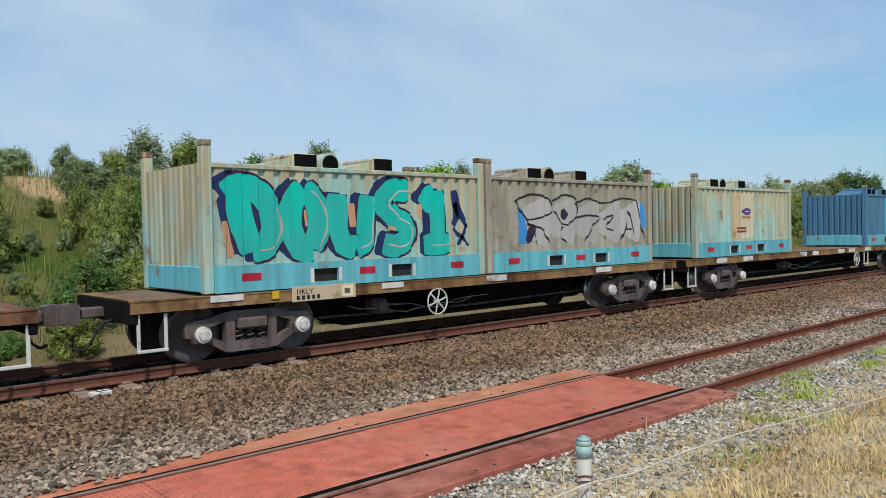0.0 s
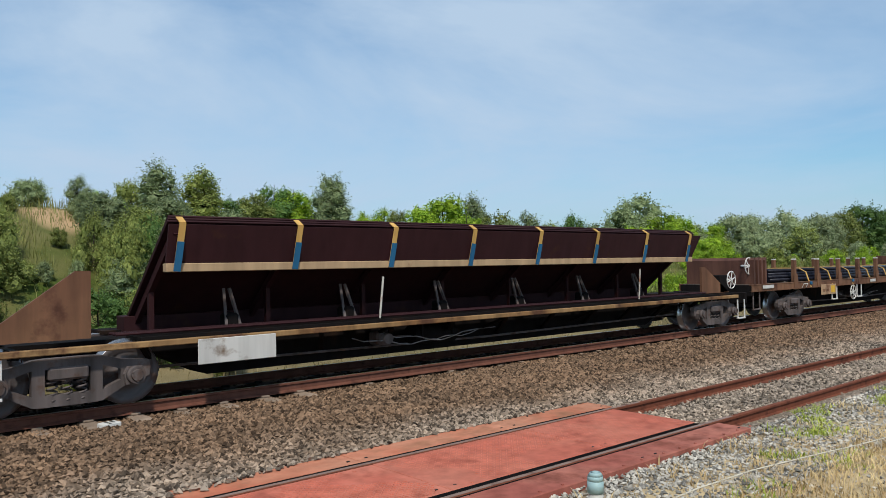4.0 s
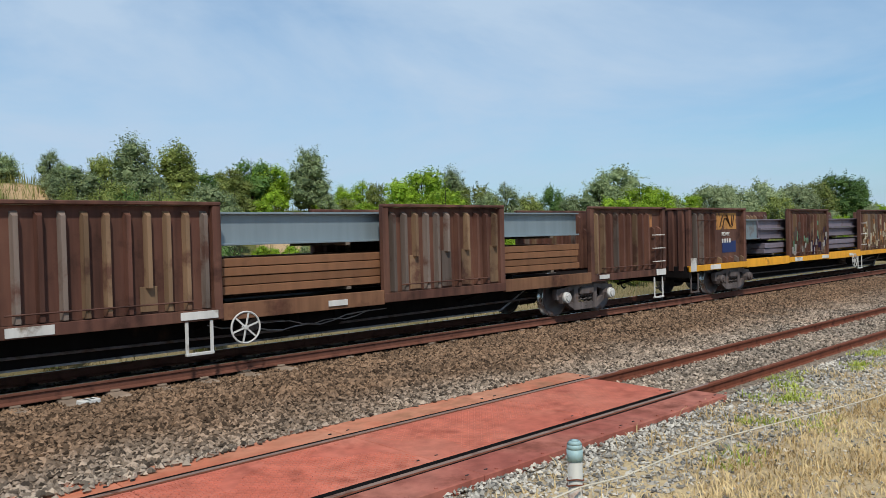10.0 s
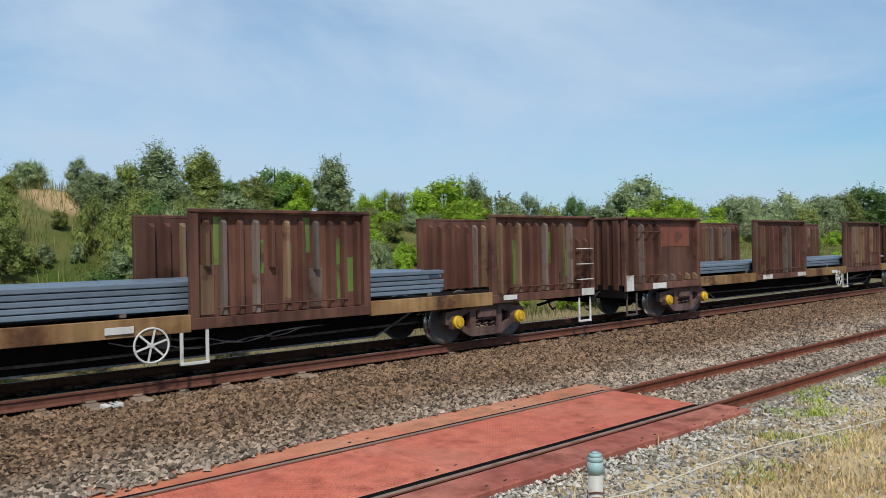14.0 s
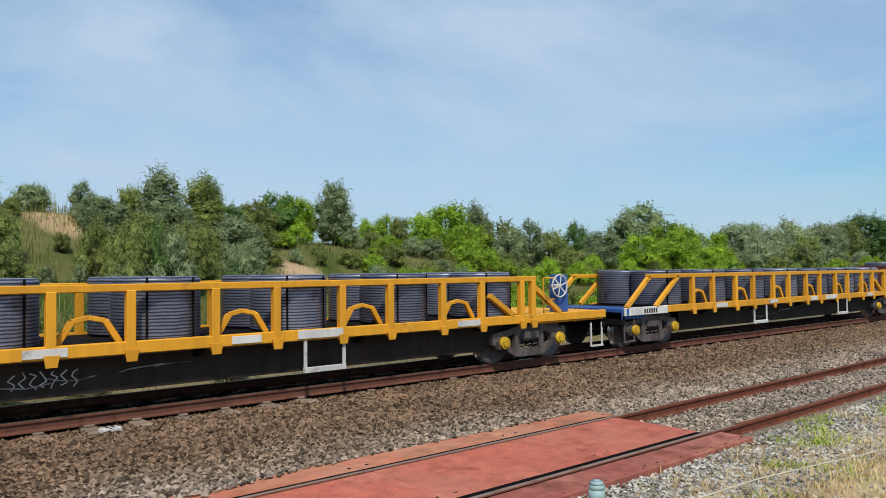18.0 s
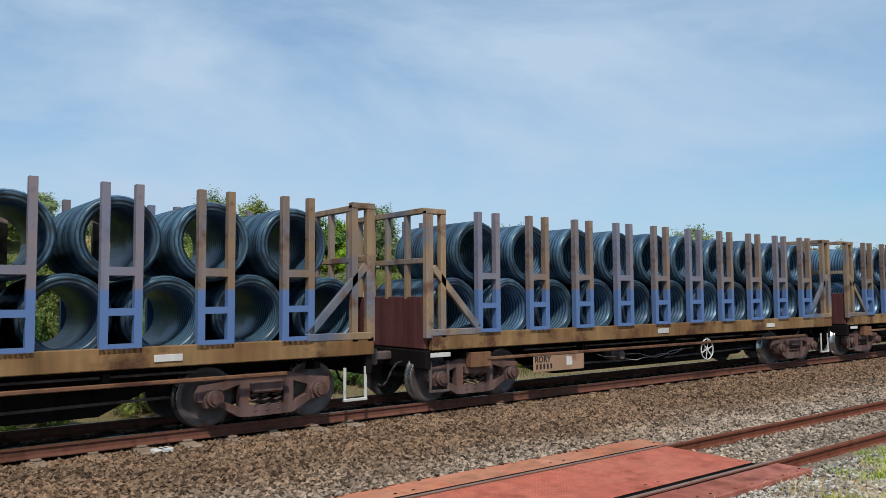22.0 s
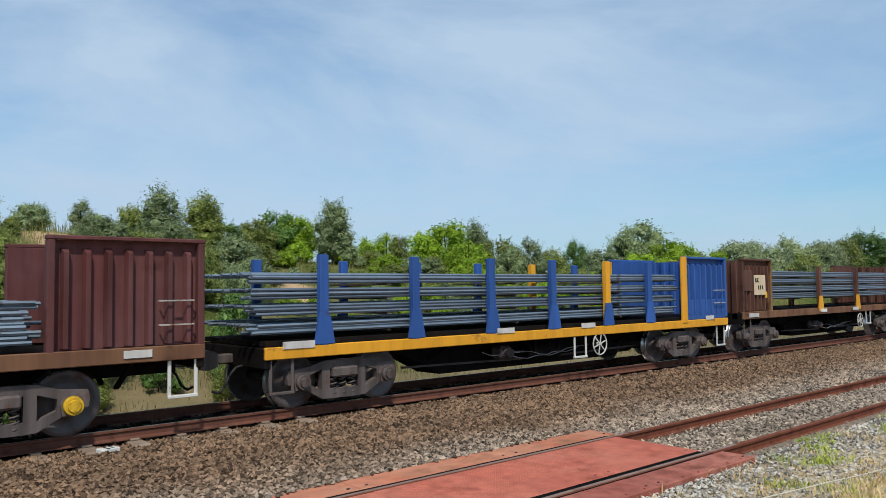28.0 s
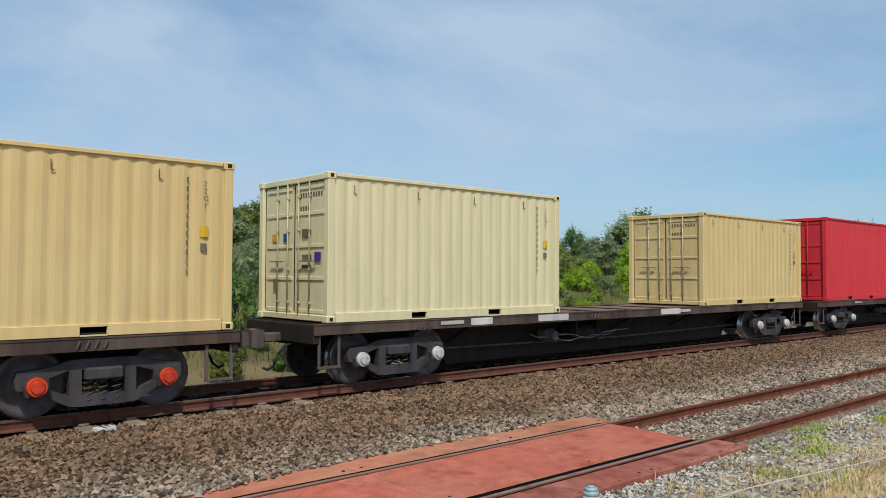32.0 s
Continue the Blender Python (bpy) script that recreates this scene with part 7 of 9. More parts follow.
def yellow_wagon(u, label, L=19.75, wheel=False, steps=(6.9, 12.9)):
    w = thing("yellow_coil_wagon", label, "railway wagon", "wagons of the train")
    running_gear(w, u, L, (1.45, 2.5), 0.95, M_BOGIE, M_YELLOW_CAP, "yellow painted axle cap", belly=0.30)
    for x in steps:
        part("side_step", shared("wide_step", wide_step_mesh, M_WHITE), M_WHITE, w, "white side step", pose(x, -1.22, 0.86))
    posts = [3.15 + 2.3 * (k // 2) + 1.04 * (k % 2) for k in range(12)] + [16.85, 17.2]
    for sd in (-1, 1):
        part("side_sill", B((1.9, L - 0.05, sd * 1.2 - 0.05, sd * 1.2 + 0.05, 0.84, 1.02)), M_YELLOW, w)
        part("top_rail", B((1.05, 17.3, sd * 1.2 - 0.05, sd * 1.2 + 0.05, 1.72, 1.83)), M_YELLOW, w)
        for x in posts:
            bm = bmesh.new()
            cbox(bm, x - 0.065, x + 0.065, sd * 1.2 - 0.06, sd * 1.2 + 0.06, 0.8, 1.74, 0.01)
            p = part("post", bm, M_YELLOW, w)
            bm = bmesh.new()
            prism(bm, [(x - 0.1, 0.90), (x + 0.1, 0.90), (x + 0.07, 0.74), (x - 0.07, 0.74)], sd * 1.265 - 0.015, sd * 1.265 + 0.015)
            part("post_foot", bm, M_YELLOW, p)
        for xa, xb, za, zb in ((0.15, 1.15, 1.0, 1.76), (1.4, 2.45, 1.0, 1.76), (18.1, 17.25, 1.02, 1.6), (16.6, 15.9, 1.02, 1.45)):
            bm = bmesh.new()
            bar(bm, (xa, sd * 1.2, za), (xb, sd * 1.2, zb), 0.1, 0.11, 0.01)
            part("end_brace", bm, M_YELLOW, w)
        part("side_web", B((2.9, L - 3.2, sd * 0.9 - 0.012, sd * 0.9 + 0.012, 0.3, 0.84), c=0.0), M_GIRDER, w)
    part("end_platform", B((0.0, 0.95, -1.2, 1.2, 0.74, 1.0)), M_BLUE, w, "dark blue end platform")
    part("end_plate", B((0.05, 1.9, -1.25, -1.2, 0.82, 1.02)), M_WHITE, w, "white end plate with a number")
    for k in range(6):
        part("number_bar", B((0.85 + k * 0.1, 0.91 + k * 0.1, -1.2545, -1.2505, 0.86, 0.97), c=0.0), M_BLACK, w)
    part("stripe_bar", B((0.12, 0.2, -1.2545, -1.2505, 0.84, 1.0), c=0.0), M_BLUE, w)
    part("tail_platform", B((17.4, L, -1.2, 1.2, 0.8, 1.0)), M_YELLOW, w)
    if wheel:
        bm = bmesh.new()
        tube(bm, [(17.85, -0.95, 1.0), (17.85, -0.95, 1.78), (18.3, -0.95, 1.78)], 0.018, 6)
        tube(bm, [(17.85, -0.95, 1.3), (18.2, -0.95, 1.3)], 0.018, 6)
        part("end_rail", bm, M_YELLOW, w)
        part("end_hand_wheel", shared("handwheel", handwheel_mesh, M_WHITE), M_WHITE, w, "pale hand brake wheel", pose(18.35, -1.0, 1.6))
        part("wheel_stand", B((18.45, 18.75, -0.9, -0.6, 1.0, 1.85)), M_BLUE, w, "dark blue brake stand")
        bm = bmesh.new()
        for k in range(7):
            x = 7.35 + k * 0.13
            pts = [(x + 0.05 * math.sin(q * 2.1 + k), -0.918, 0.44 + 0.055 * q + 0.02 * math.sin(k * 3 + q)) for q in range(5)]
            tube(bm, pts, 0.009, 4)
        part("sprayed_tag", bm, M_WHITE, w, "white sprayed scribble")
    part("floor", B((0.8, L - 0.8, -1.14, 1.14, 0.9, 0.98), c=0.0), M_DARK, w)
    plates_on_sill(w, [(4.3, 4.9, 0.87, 0.99), (7.4, 7.95, 0.87, 0.99), (10.3, 10.8, 0.87, 0.99), (11.46, 12.34, 0.87, 1.01), (15.0, 15.6, 0.87, 0.99)], -1.252)
    on_train(w, u)
    for k in range(6):
        x = 3.67 + k * 2.3
        for sg in (-1, 1):
            bm = bmesh.new()
            bar(bm, (x + sg * 0.42, -1.05, 1.0), (x + sg * 0.22, -1.05, 1.32), 0.08, 0.09, 0.008)
            bar(bm, (x + sg * 0.22, -1.05, 1.32), (x, -1.05, 1.37), 0.08, 0.07, 0.008)
            part("coil_chock", bm, M_YELLOW, w)
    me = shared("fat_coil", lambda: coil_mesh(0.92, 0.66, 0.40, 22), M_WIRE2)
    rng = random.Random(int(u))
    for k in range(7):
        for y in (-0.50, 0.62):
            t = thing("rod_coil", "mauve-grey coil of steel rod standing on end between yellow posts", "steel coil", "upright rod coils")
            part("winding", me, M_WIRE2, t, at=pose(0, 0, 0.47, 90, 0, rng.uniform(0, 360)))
            bm = bmesh.new()
            a = -math.pi / 2 if y < 0 else math.pi / 2
            for da in (-0.55, 0.55):
                cx, cy = 0.668 * math.cos(a + da), 0.668 * math.sin(a + da)
                bar(bm, (cx, cy, 0.02), (cx, cy, 0.93), 0.035, 0.012, up=(cx, cy, 0))
            part("tie_band", bm, M_DARK, t, "dark steel tie band")
            on_train(t, u + 2.52 + k * 2.3, y, 0.985)


def sill_tags(w):
    """Looping white tags sprayed along the sill and the board."""
    for x0, x1, z, h, y in ((3.05, 3.7, 1.06, 0.16, -1.266), (4.3, 5.15, 1.05, 0.17, -1.266), (5.62, 6.55, 1.05, 0.16, -1.266), (3.35, 4.05, 0.48, 0.26, -1.266)):
        n = 5
        for k in range(n):
            xa, d = x0 + (x1 - x0) * k / n, (x1 - x0) / n
            bm = bmesh.new()
            pts = [(xa, y, z), (xa + d * 0.3, y, z + h), (xa + d * (0.6 + 0.2 * (k % 2)), y, z + h * 0.9), (xa + d * 0.55, y, z + h * 0.45), (xa + d * 0.95, y, z + h * 0.3 * (k % 3)), (xa + d * 0.7, y, z)]
            hose(bm, pts, 0.016, 4)
            part("sprayed_tag", bm, M_CHALK, w, "pale sprayed scribble")
    part("sprayed_tag", words("PAW", 0.24, M_CHALK, 0.002), M_CHALK, w, "pale sprayed letters", pose(12.46, -1.263, 1.06))


M_CHALK = paint("pale_spray_paint", (0.55, 0.48, 0.42), 0.3, (0.3, 0.2, 0.12), 0.7, 0, 0.3)


def rack_wagon(u, label, L=14.95, first=False, wheel=6.8, tags=False):
    """Tall racks of paired posts that hold two tiers of lying rod coils."""
    w = thing("coil_rack_wagon", label, "railway wagon", "wagons of the train")
    running_gear(w, u, L, (1.25, 1.85), 1.0, M_BOGIE_RED, M_BOGIE_RED, "", belly=0.45, wheel_at=wheel, wheel_z=0.6, tank_at=wheel - 1.6)
    for s in (-1, 1):
        part("side_sill", B((0.1, L, s * 1.2 - 0.06, s * 1.2 + 0.06, 0.98, 1.28)), M_SILL_OCHRE, w)
        part("walk_rail", B((1.4, L - 1.6, s * 1.24 - 0.03, s * 1.24 + 0.03, 0.74, 0.80)), M_SILL_BROWN, w)
        n = 10
        for k in range(n):
            xc = 1.47 + k * 1.341
            rung = part("rack_post", shared(("rack", s), lambda: rack_pair(s), M_RACK), M_RACK, w, at=pose(xc, 0, 0))
        for xe, sg in ((0.06, 1), (L - 0.06, -1)):
            bm = bmesh.new()
            cbox(bm, xe - 0.08, xe + 0.08, s * 1.2 - 0.06, s * 1.2 + 0.06, 1.2, 3.5, 0.01)
            cbox(bm, xe + sg * 0.31 - 0.06, xe + sg * 0.31 + 0.06, s * 1.2 - 0.06, s * 1.2 + 0.06, 1.2, 3.5, 0.01)
            cbox(bm, min(xe - sg * 0.08, xe + sg * 0.37), max(xe - sg * 0.08, xe + sg * 0.37), s * 1.2 - 0.07, s * 1.2 + 0.07, 3.44, 3.54, 0.01)
            bar(bm, (xe + sg * 0.08, s * 1.22, 2.48), (xe + sg * 1.15, s * 1.22, 1.36), 0.08, 0.13, 0.01)
            cbox(bm, min(xe, xe + sg * 1.2), max(xe, xe + sg * 1.2), s * 1.22 - 0.05, s * 1.22 + 0.05, 1.24, 1.36, 0.01)
            part("end_frame", bm, M_RACK_END, w)
    for xe in (0.06, L - 0.06):
        bm = bmesh.new()
        for z in (3.46, 2.55):
            cbox(bm, xe - 0.06, xe + 0.06, -1.15, 1.15, z, z + 0.1, 0.008)
        for y in (-0.55, 0.1, 0.65):
            cbox(bm, xe - 0.05, xe + 0.05, y - 0.05, y + 0.05, 1.9, 3.5, 0.008)
        part("end_grille", bm, M_RACK_END, w)
        part("end_wall", B((xe - 0.04, xe + 0.04, -1.14, 1.14, 1.0, 1.95)), M_MAROON, w, "maroon steel end wall")
    part("floor", B((0.1, L - 0.1, -1.15, 1.15, 0.95, 1.08), c=0.0), M_DARK, w)
    part("number_board", B((2.61, 4.09, -1.26, -1.24, 0.42, 0.80)), M_DARK if first else M_BOARD_PINK, w, "dark number board" if first else "ochre number board")
    part("lettering", words("RORY" if not first else "", 0.17, M_BLACK) if not first else B((2.7, 3.5, -1.264, -1.2605, 0.64, 0.72), c=0.0), M_CHALK if first else M_BLACK, w, "class code", pose(2.64, -1.266, 0.62) if not first else None)
    for k in range(5):
        part("number_bar", B((2.68 + k * 0.1, 2.73 + k * 0.1, -1.2635, -1.2605, 0.48, 0.58), c=0.0), M_CHALK if first else M_BLACK, w)
    part("board_label", B((3.55, 3.72, -1.264, -1.261, 0.52, 0.7), c=0.0), M_YELLOW_CAP if first else M_WHITE, w, "small label")
    part("side_box", B((1.0, 1.5, -1.26, -1.1, 0.62, 0.9)), M_SILL_BROWN, w)
    plates_on_sill(w, [(0.05, 0.5, 0.86, 0.94), (6.6, 7.0, 1.06, 1.17), (11.3, 11.7, 1.06, 1.16)], -1.262)
    if tags:
        sill_tags(w)
    on_train(w, u)


def rack_pair(s):
    """A welded pair of posts with three rungs, cut from one plate."""
    xs, zs = (-0.28, -0.17, 0.17, 0.28), (1.2, 1.33, 1.72, 1.82, 2.27, 2.39, 3.55)
    pts = [(x, z) for z in zs for x in xs]
    polys = []
    for k in range(len(zs) - 1):
        for c in (0, 1, 2) if k in (0, 2, 4) else (0, 2):
            polys.append([k * 4 + c, k * 4 + c + 1, k * 4 + c + 5, k * 4 + c + 4])
    bm = bmesh.new()
    pierced(bm, pts, polys, s * 1.2 - 0.06, s * 1.2 + 0.06)
    bmesh.ops.bevel(bm, geom=[e for e in bm.edges if len(e.link_faces) == 2 and e.calc_face_angle(0) > 0.9], offset=0.010, segments=1, affect="EDGES")
    return bm


def rack_coils(u, missing=()):
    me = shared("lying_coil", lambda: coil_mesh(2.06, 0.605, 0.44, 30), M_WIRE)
    rng = random.Random(int(u))
    for tier in (0, 1):
        for k in range(11 if tier == 0 else 10):
            if (tier, k) in missing:
                continue
            x = 0.80 + k * 1.341 + tier * 0.67
            t = new("rod_coil", me)
            tagged(t, "blue-grey coil of steel rod lying in a rack of two tiers", "steel coil", "lying rod coils")
            on_train(t, u + x + rng.uniform(-0.04, 0.04), rng.uniform(-0.05, 0.05), 1.70 + tier * 1.09 + rng.uniform(-0.02, 0.02), (0, rng.uniform(0, 360), rng.uniform(-2, 2)))


def rack_paint(name, top, low, z_cut):
    """Posts dipped in two paints: the lower part blue, the upper worn ochre."""
    m = paint(name, top, 0.35, (0.13, 0.075, 0.05), 0.7, 0, 0.35, 2.5, 0.3, 0.2, (0.13, 0.165, 0.25))
    n, l = m.node_tree.nodes, m.node_tree.links
    b = n["Principled BSDF"]
    src = b.inputs["Base Color"].links[0].from_socket
    info, some = n.new("ShaderNodeObjectInfo"), ramp(n, 0.35, 0.75, (0, 0, 0, 1), (0.85, 0.85, 0.85, 1))
    l.new(info.outputs["Random"], some.inputs["Fac"])
    src = mix(n, l, some.outputs["Color"], src, mix(n, l, 0.65, src, (0.12, 0.16, 0.27)))
    co, sep = n.new("ShaderNodeTexCoord"), n.new("ShaderNodeSeparateXYZ")
    l.new(co.outputs["Object"], sep.inputs["Vector"])
    mr = n.new("ShaderNodeMapRange")
    mr.inputs["From Min"].default_value, mr.inputs["From Max"].default_value = z_cut, z_cut + 0.05
    l.new(sep.outputs["Z"], mr.inputs["Value"])
    l.new(mix(n, l, mr.outputs["Result"], low, src), b.inputs["Base Color"])
    return m


M_BOARD = paint("cream_board_paint", (0.58, 0.46, 0.32), 0.2, (0.25, 0.14, 0.08), 0.7, 0, 0.2)
M_RACK = rack_paint("ochre_and_blue_post_paint", (0.27, 0.18, 0.11), (0.095, 0.165, 0.34), 2.05)
M_RACK_END = paint("ochre_end_frame_paint", (0.30, 0.205, 0.125), 0.35, (0.16, 0.095, 0.065), 0.7, 0, 0.35, 2.0, 0.3, 0.12, (0.13, 0.16, 0.22))


def bar_wagon(u, L, wall, sill, post, label, loads_label, kind):
    """Short wagon with boxed ends and stakes, loaded with long bars."""
    z0, z1 = 1.2, 2.7
    w = thing("bar_wagon", label, "railway wagon", "wagons of the train")
    running_gear(w, u, L, (1.2, 2.7) if kind != "blue" else (1.6, 2.1), 1.2 if kind != "blue" else 1.08, M_BOGIE, M_BOGIE if kind != "first" else M_YELLOW_CAP, "", belly=0.5, wheel_at=8.6, wheel_z=0.66, steps_at=(9.4,) if kind != "blue" else (7.9,), tank_at=7.2)
    end = 1.85 if kind != "blue" else 0.0
    tail = 2.2
    for s in (-1, 1):
        part("side_sill", B((0, L, s * 1.2 - 0.04, s * 1.2 + 0.04, 0.98 if kind != "blue" else 0.87, 1.2 if kind != "blue" else 1.07)), sill, w)
        if kind == "blue":
            part("panel_base", B((L - tail, L, s * 1.17 - 0.03, s * 1.17 + 0.03, 1.07, 1.6)), wall, w)
        boxes = [(L - tail, L)] + ([(0.0, end)] if end else []) + ([(1.95, 4.6)] if kind == "first" else [])
        for a, b in boxes:
            bm = bmesh.new()
            cbox(bm, a + 0.02, b - 0.02, s * 1.085 - 0.02, s * 1.085 + 0.02, z0, z1, 0.004)
            p = part("side_panel", bm, wall, w)
            for k in range(7):
                x = a + 0.25 + (b - a - 0.5) * k / 6
                bm = bmesh.new()
                rib_bar(bm, x, s, 1.10, 1.222, z0 + 0.03, z1 - 0.1)
                part("rib", bm, wall, p)
            part("top_capping", B((a, b, s * 1.17 - 0.07, s * 1.17 + 0.07, z1, z1 + 0.06)), wall, p)
            for x in (a + 0.06, b - 0.06):
                part("panel_post", B((x - 0.05, x + 0.05, s * 1.17 - 0.065, s * 1.17 + 0.065, z0 - 0.1, z1 + 0.002)), post if (x > a + 0.5) == (a < 1) else wall, p)
        xs = (5.3, 8.43) if kind != "blue" else (1.1, 3.1, 5.1, 7.0, 8.95, 10.67)
        for k, x in enumerate(xs):
            bm = bmesh.new()
            cbox(bm, x - 0.085, x + 0.085, s * 1.18 - 0.06, s * 1.18 + 0.06, z0 - 0.15, z1 - 0.12, 0.01)
            st = part("stake", bm, wall if kind != "blue" or k != 4 else M_YELLOW, w)
            bm = bmesh.new()
            prism(bm, [(x - 0.2, z0 - 0.12), (x + 0.2, z0 - 0.12), (x + 0.1, z0 + 0.4), (x - 0.1, z0 + 0.4)], s * 1.23 - 0.02, s * 1.23 + 0.02)
            part("stake_foot", bm, M_YELLOW if kind != "blue" else M_BLUE, st, "painted stake foot")
    for x in (0.05, L - 0.05) if kind != "blue" else (L - 0.05,):
        bm = bmesh.new()
        corrugated(bm, -1.12, 1.12, 0, 1.0, z1, 0.3, 0.05, 0.03, 0.45, -1)
        turn_xy(bm, 0, x, 0, 3 if x < 1 else 1)
        part("end_wall", bm, wall, w)
    part("floor", B((0.05, L - 0.05, -1.14, 1.14, 1.08, 1.16), c=0.0), M_DARK, w)
    if kind != "blue":
        part("number_board", B((0.68, 1.38, -1.245, -1.228, 1.68, 2.28)), M_CREAM if kind == "first" else M_BOARD, w, "faded board with dark codes")
        if kind == "third":
            part("lettering", words("RK", 0.2, M_BLACK), M_BLACK, w, "dark class code", pose(0.72, -1.25, 2.06))
            for k in range(3):
                part("number_bar", B((0.9 + k * 0.12, 0.97 + k * 0.12, -1.2485, -1.2455, 1.85, 1.97), c=0.0), M_BLACK, w)
            part("board_label", B((1.34, 1.46, -1.2525, -1.2475, 1.6, 1.78), c=0.0), M_YELLOW_CAP, w, "yellow label")
            part("blank_panel", B((0.1, 0.6, -1.24, -1.228, 1.8, 2.42)), wall, w)
    else:
        part("end_post", B((L - tail - 0.16, L - tail + 0.1, -1.26, -1.2, 1.0, 2.75)), M_YELLOW, w, "yellow end post")
    for zz in (1.5, 1.85):
        bm = bmesh.new()
        tube(bm, [(L - 0.7, -1.2, zz), (L - 0.7, -1.28, zz), (L - 0.2, -1.28, zz), (L - 0.2, -1.2, zz)], 0.013, 5)
        part("ladder_rung", bm, M_GALV, w, "thin ladder rung")
    plates_on_sill(w, [(0.3, 0.9, 1.03, 1.15), (5.2, 5.7, 1.05, 1.16), (7.9, 8.4, 1.05, 1.16), (L - 1.2, L - 0.8, 1.05, 1.16)], -1.242)
    on_train(w, u)
    rng = random.Random(int(u))
    x0, x1 = (2.0, L - 2.3) if kind != "blue" else (-0.1, L - 2.3)
    layers = {"third": ((1.54, 6), (1.77, 6), (2.0, 6), (2.23, 6)), "blue": ((1.27, 6), (1.57, 6), (1.84, 6), (2.1, 6)), "first": ((1.3, 5), (1.5, 4), (1.7, 5))}[kind]
    for z, n in layers:
        t = thing("bar_bundle", loads_label, "steel bars", "bar loads")
        for k in range(n * 3):
            y = -1.06 + 2.12 * (k + 0.5) / (n * 3)
            for q in (0, 1, 2):
                bm = bmesh.new()
                sag = rng.uniform(-0.012, 0.012)
                xa, xb = rng.uniform(-0.15, 0.1), x1 - x0 + rng.uniform(-0.15, 0.15)
                cyl(bm, (xa, y + rng.uniform(-0.02, 0.02), 0.03 + q * 0.058 + sag), (xb, y + rng.uniform(-0.02, 0.02), 0.03 + q * 0.058 - sag), 0.032, 6)
                if (k < 3 or q == 2):
                    part("bar", bm, M_BAR_BLUE, t)
                else:
                    bm.free()
        for f in (0.22, 0.5, 0.8):
            part("timber_packer", B(((x1 - x0) * f, (x1 - x0) * f + 0.09, -1.0, 1.0, -0.045, -0.002), c=0.006), M_TIMBER, t)
        on_train(t, u + x0, 0, z)


# ---- the train, front to back ----
def patch(t, x0, x1, z0, z1, mat, label, y=-1.2075, name="painted_panel"):
    bm = bmesh.new()
    bm.faces.new([bm.verts.new((x, 0, z)) for x, z in ((x0, z0), (x1, z0), (x1, z1), (x0, z1))])
    part(name, on_ribs(bm, 0.003 + (-1.2225 - y) * 0.6), mat, t, label)


WALL_X0, WALL_X1, WALL_N = 0.16, 5.90, 20


def wall_breaks():
    """Where the open containers' ribs bend, along x, and how far each bend stands out."""
    p = (WALL_X1 - WALL_X0) / WALL_N
    e = p * 0.24
    for k in range(WALL_N):
        a = WALL_X0 + k * p
        for x, d in ((a + e * 0.6, 0.0), (a + e, 0.045), (a + p - e, 0.045), (a + p - e * 0.6, 0.0)):
            yield x, d


BREAKS = list(wall_breaks())


def on_ribs(bm, lift):
    """Lays flat paint over the ribs of a container's near side."""
    for x, d in BREAKS:
        bmesh.ops.bisect_plane(bm, geom=bm.verts[:] + bm.edges[:] + bm.faces[:], plane_co=(x, 0, 0), plane_no=(1, 0, 0))
    xs, ds = [x for x, d in BREAKS], [d for x, d in BREAKS]
    for v in bm.verts:
        v.co.y = -1.15 - float(np.interp(v.co.x, xs, ds)) - lift
    return bm


def stroke(bm, pts, w0, w1=None):
    """A fat sprayed line through the points, rounded by a spline, in the xz plane."""
    w1 = w0 if w1 is None else w1
    fine = []
    n = len(pts)
    for i in range(n - 1):
        p0, p1, p2, p3 = (Vector(pts[max(i - 1, 0)]), Vector(pts[i]), Vector(pts[i + 1]), Vector(pts[min(i + 2, n - 1)]))
        for q in range(5):
            t = q / 5
            fine.append(0.5 * (2 * p1 + (p2 - p0) * t + (2 * p0 - 5 * p1 + 4 * p2 - p3) * t * t + (3 * p1 - p0 - 3 * p2 + p3) * t ** 3))
    fine.append(Vector(pts[-1]))
    left, right = [], []
    m = len(fine)
    for i, p in enumerate(fine):
        d = (fine[min(i + 1, m - 1)] - fine[max(i - 1, 0)]).normalized()
        w = (w0 + (w1 - w0) * i / (m - 1)) / 2 * (0.8 if i in (0, m - 1) else 1.0)
        left.append(bm.verts.new((p.x - d.y * w, 0, p.y + d.x * w)))
        right.append(bm.verts.new((p.x + d.y * w, 0, p.y - d.x * w)))
    for i in range(m - 1):
        bm.faces.new((left[i], right[i], right[i + 1], left[i + 1]))


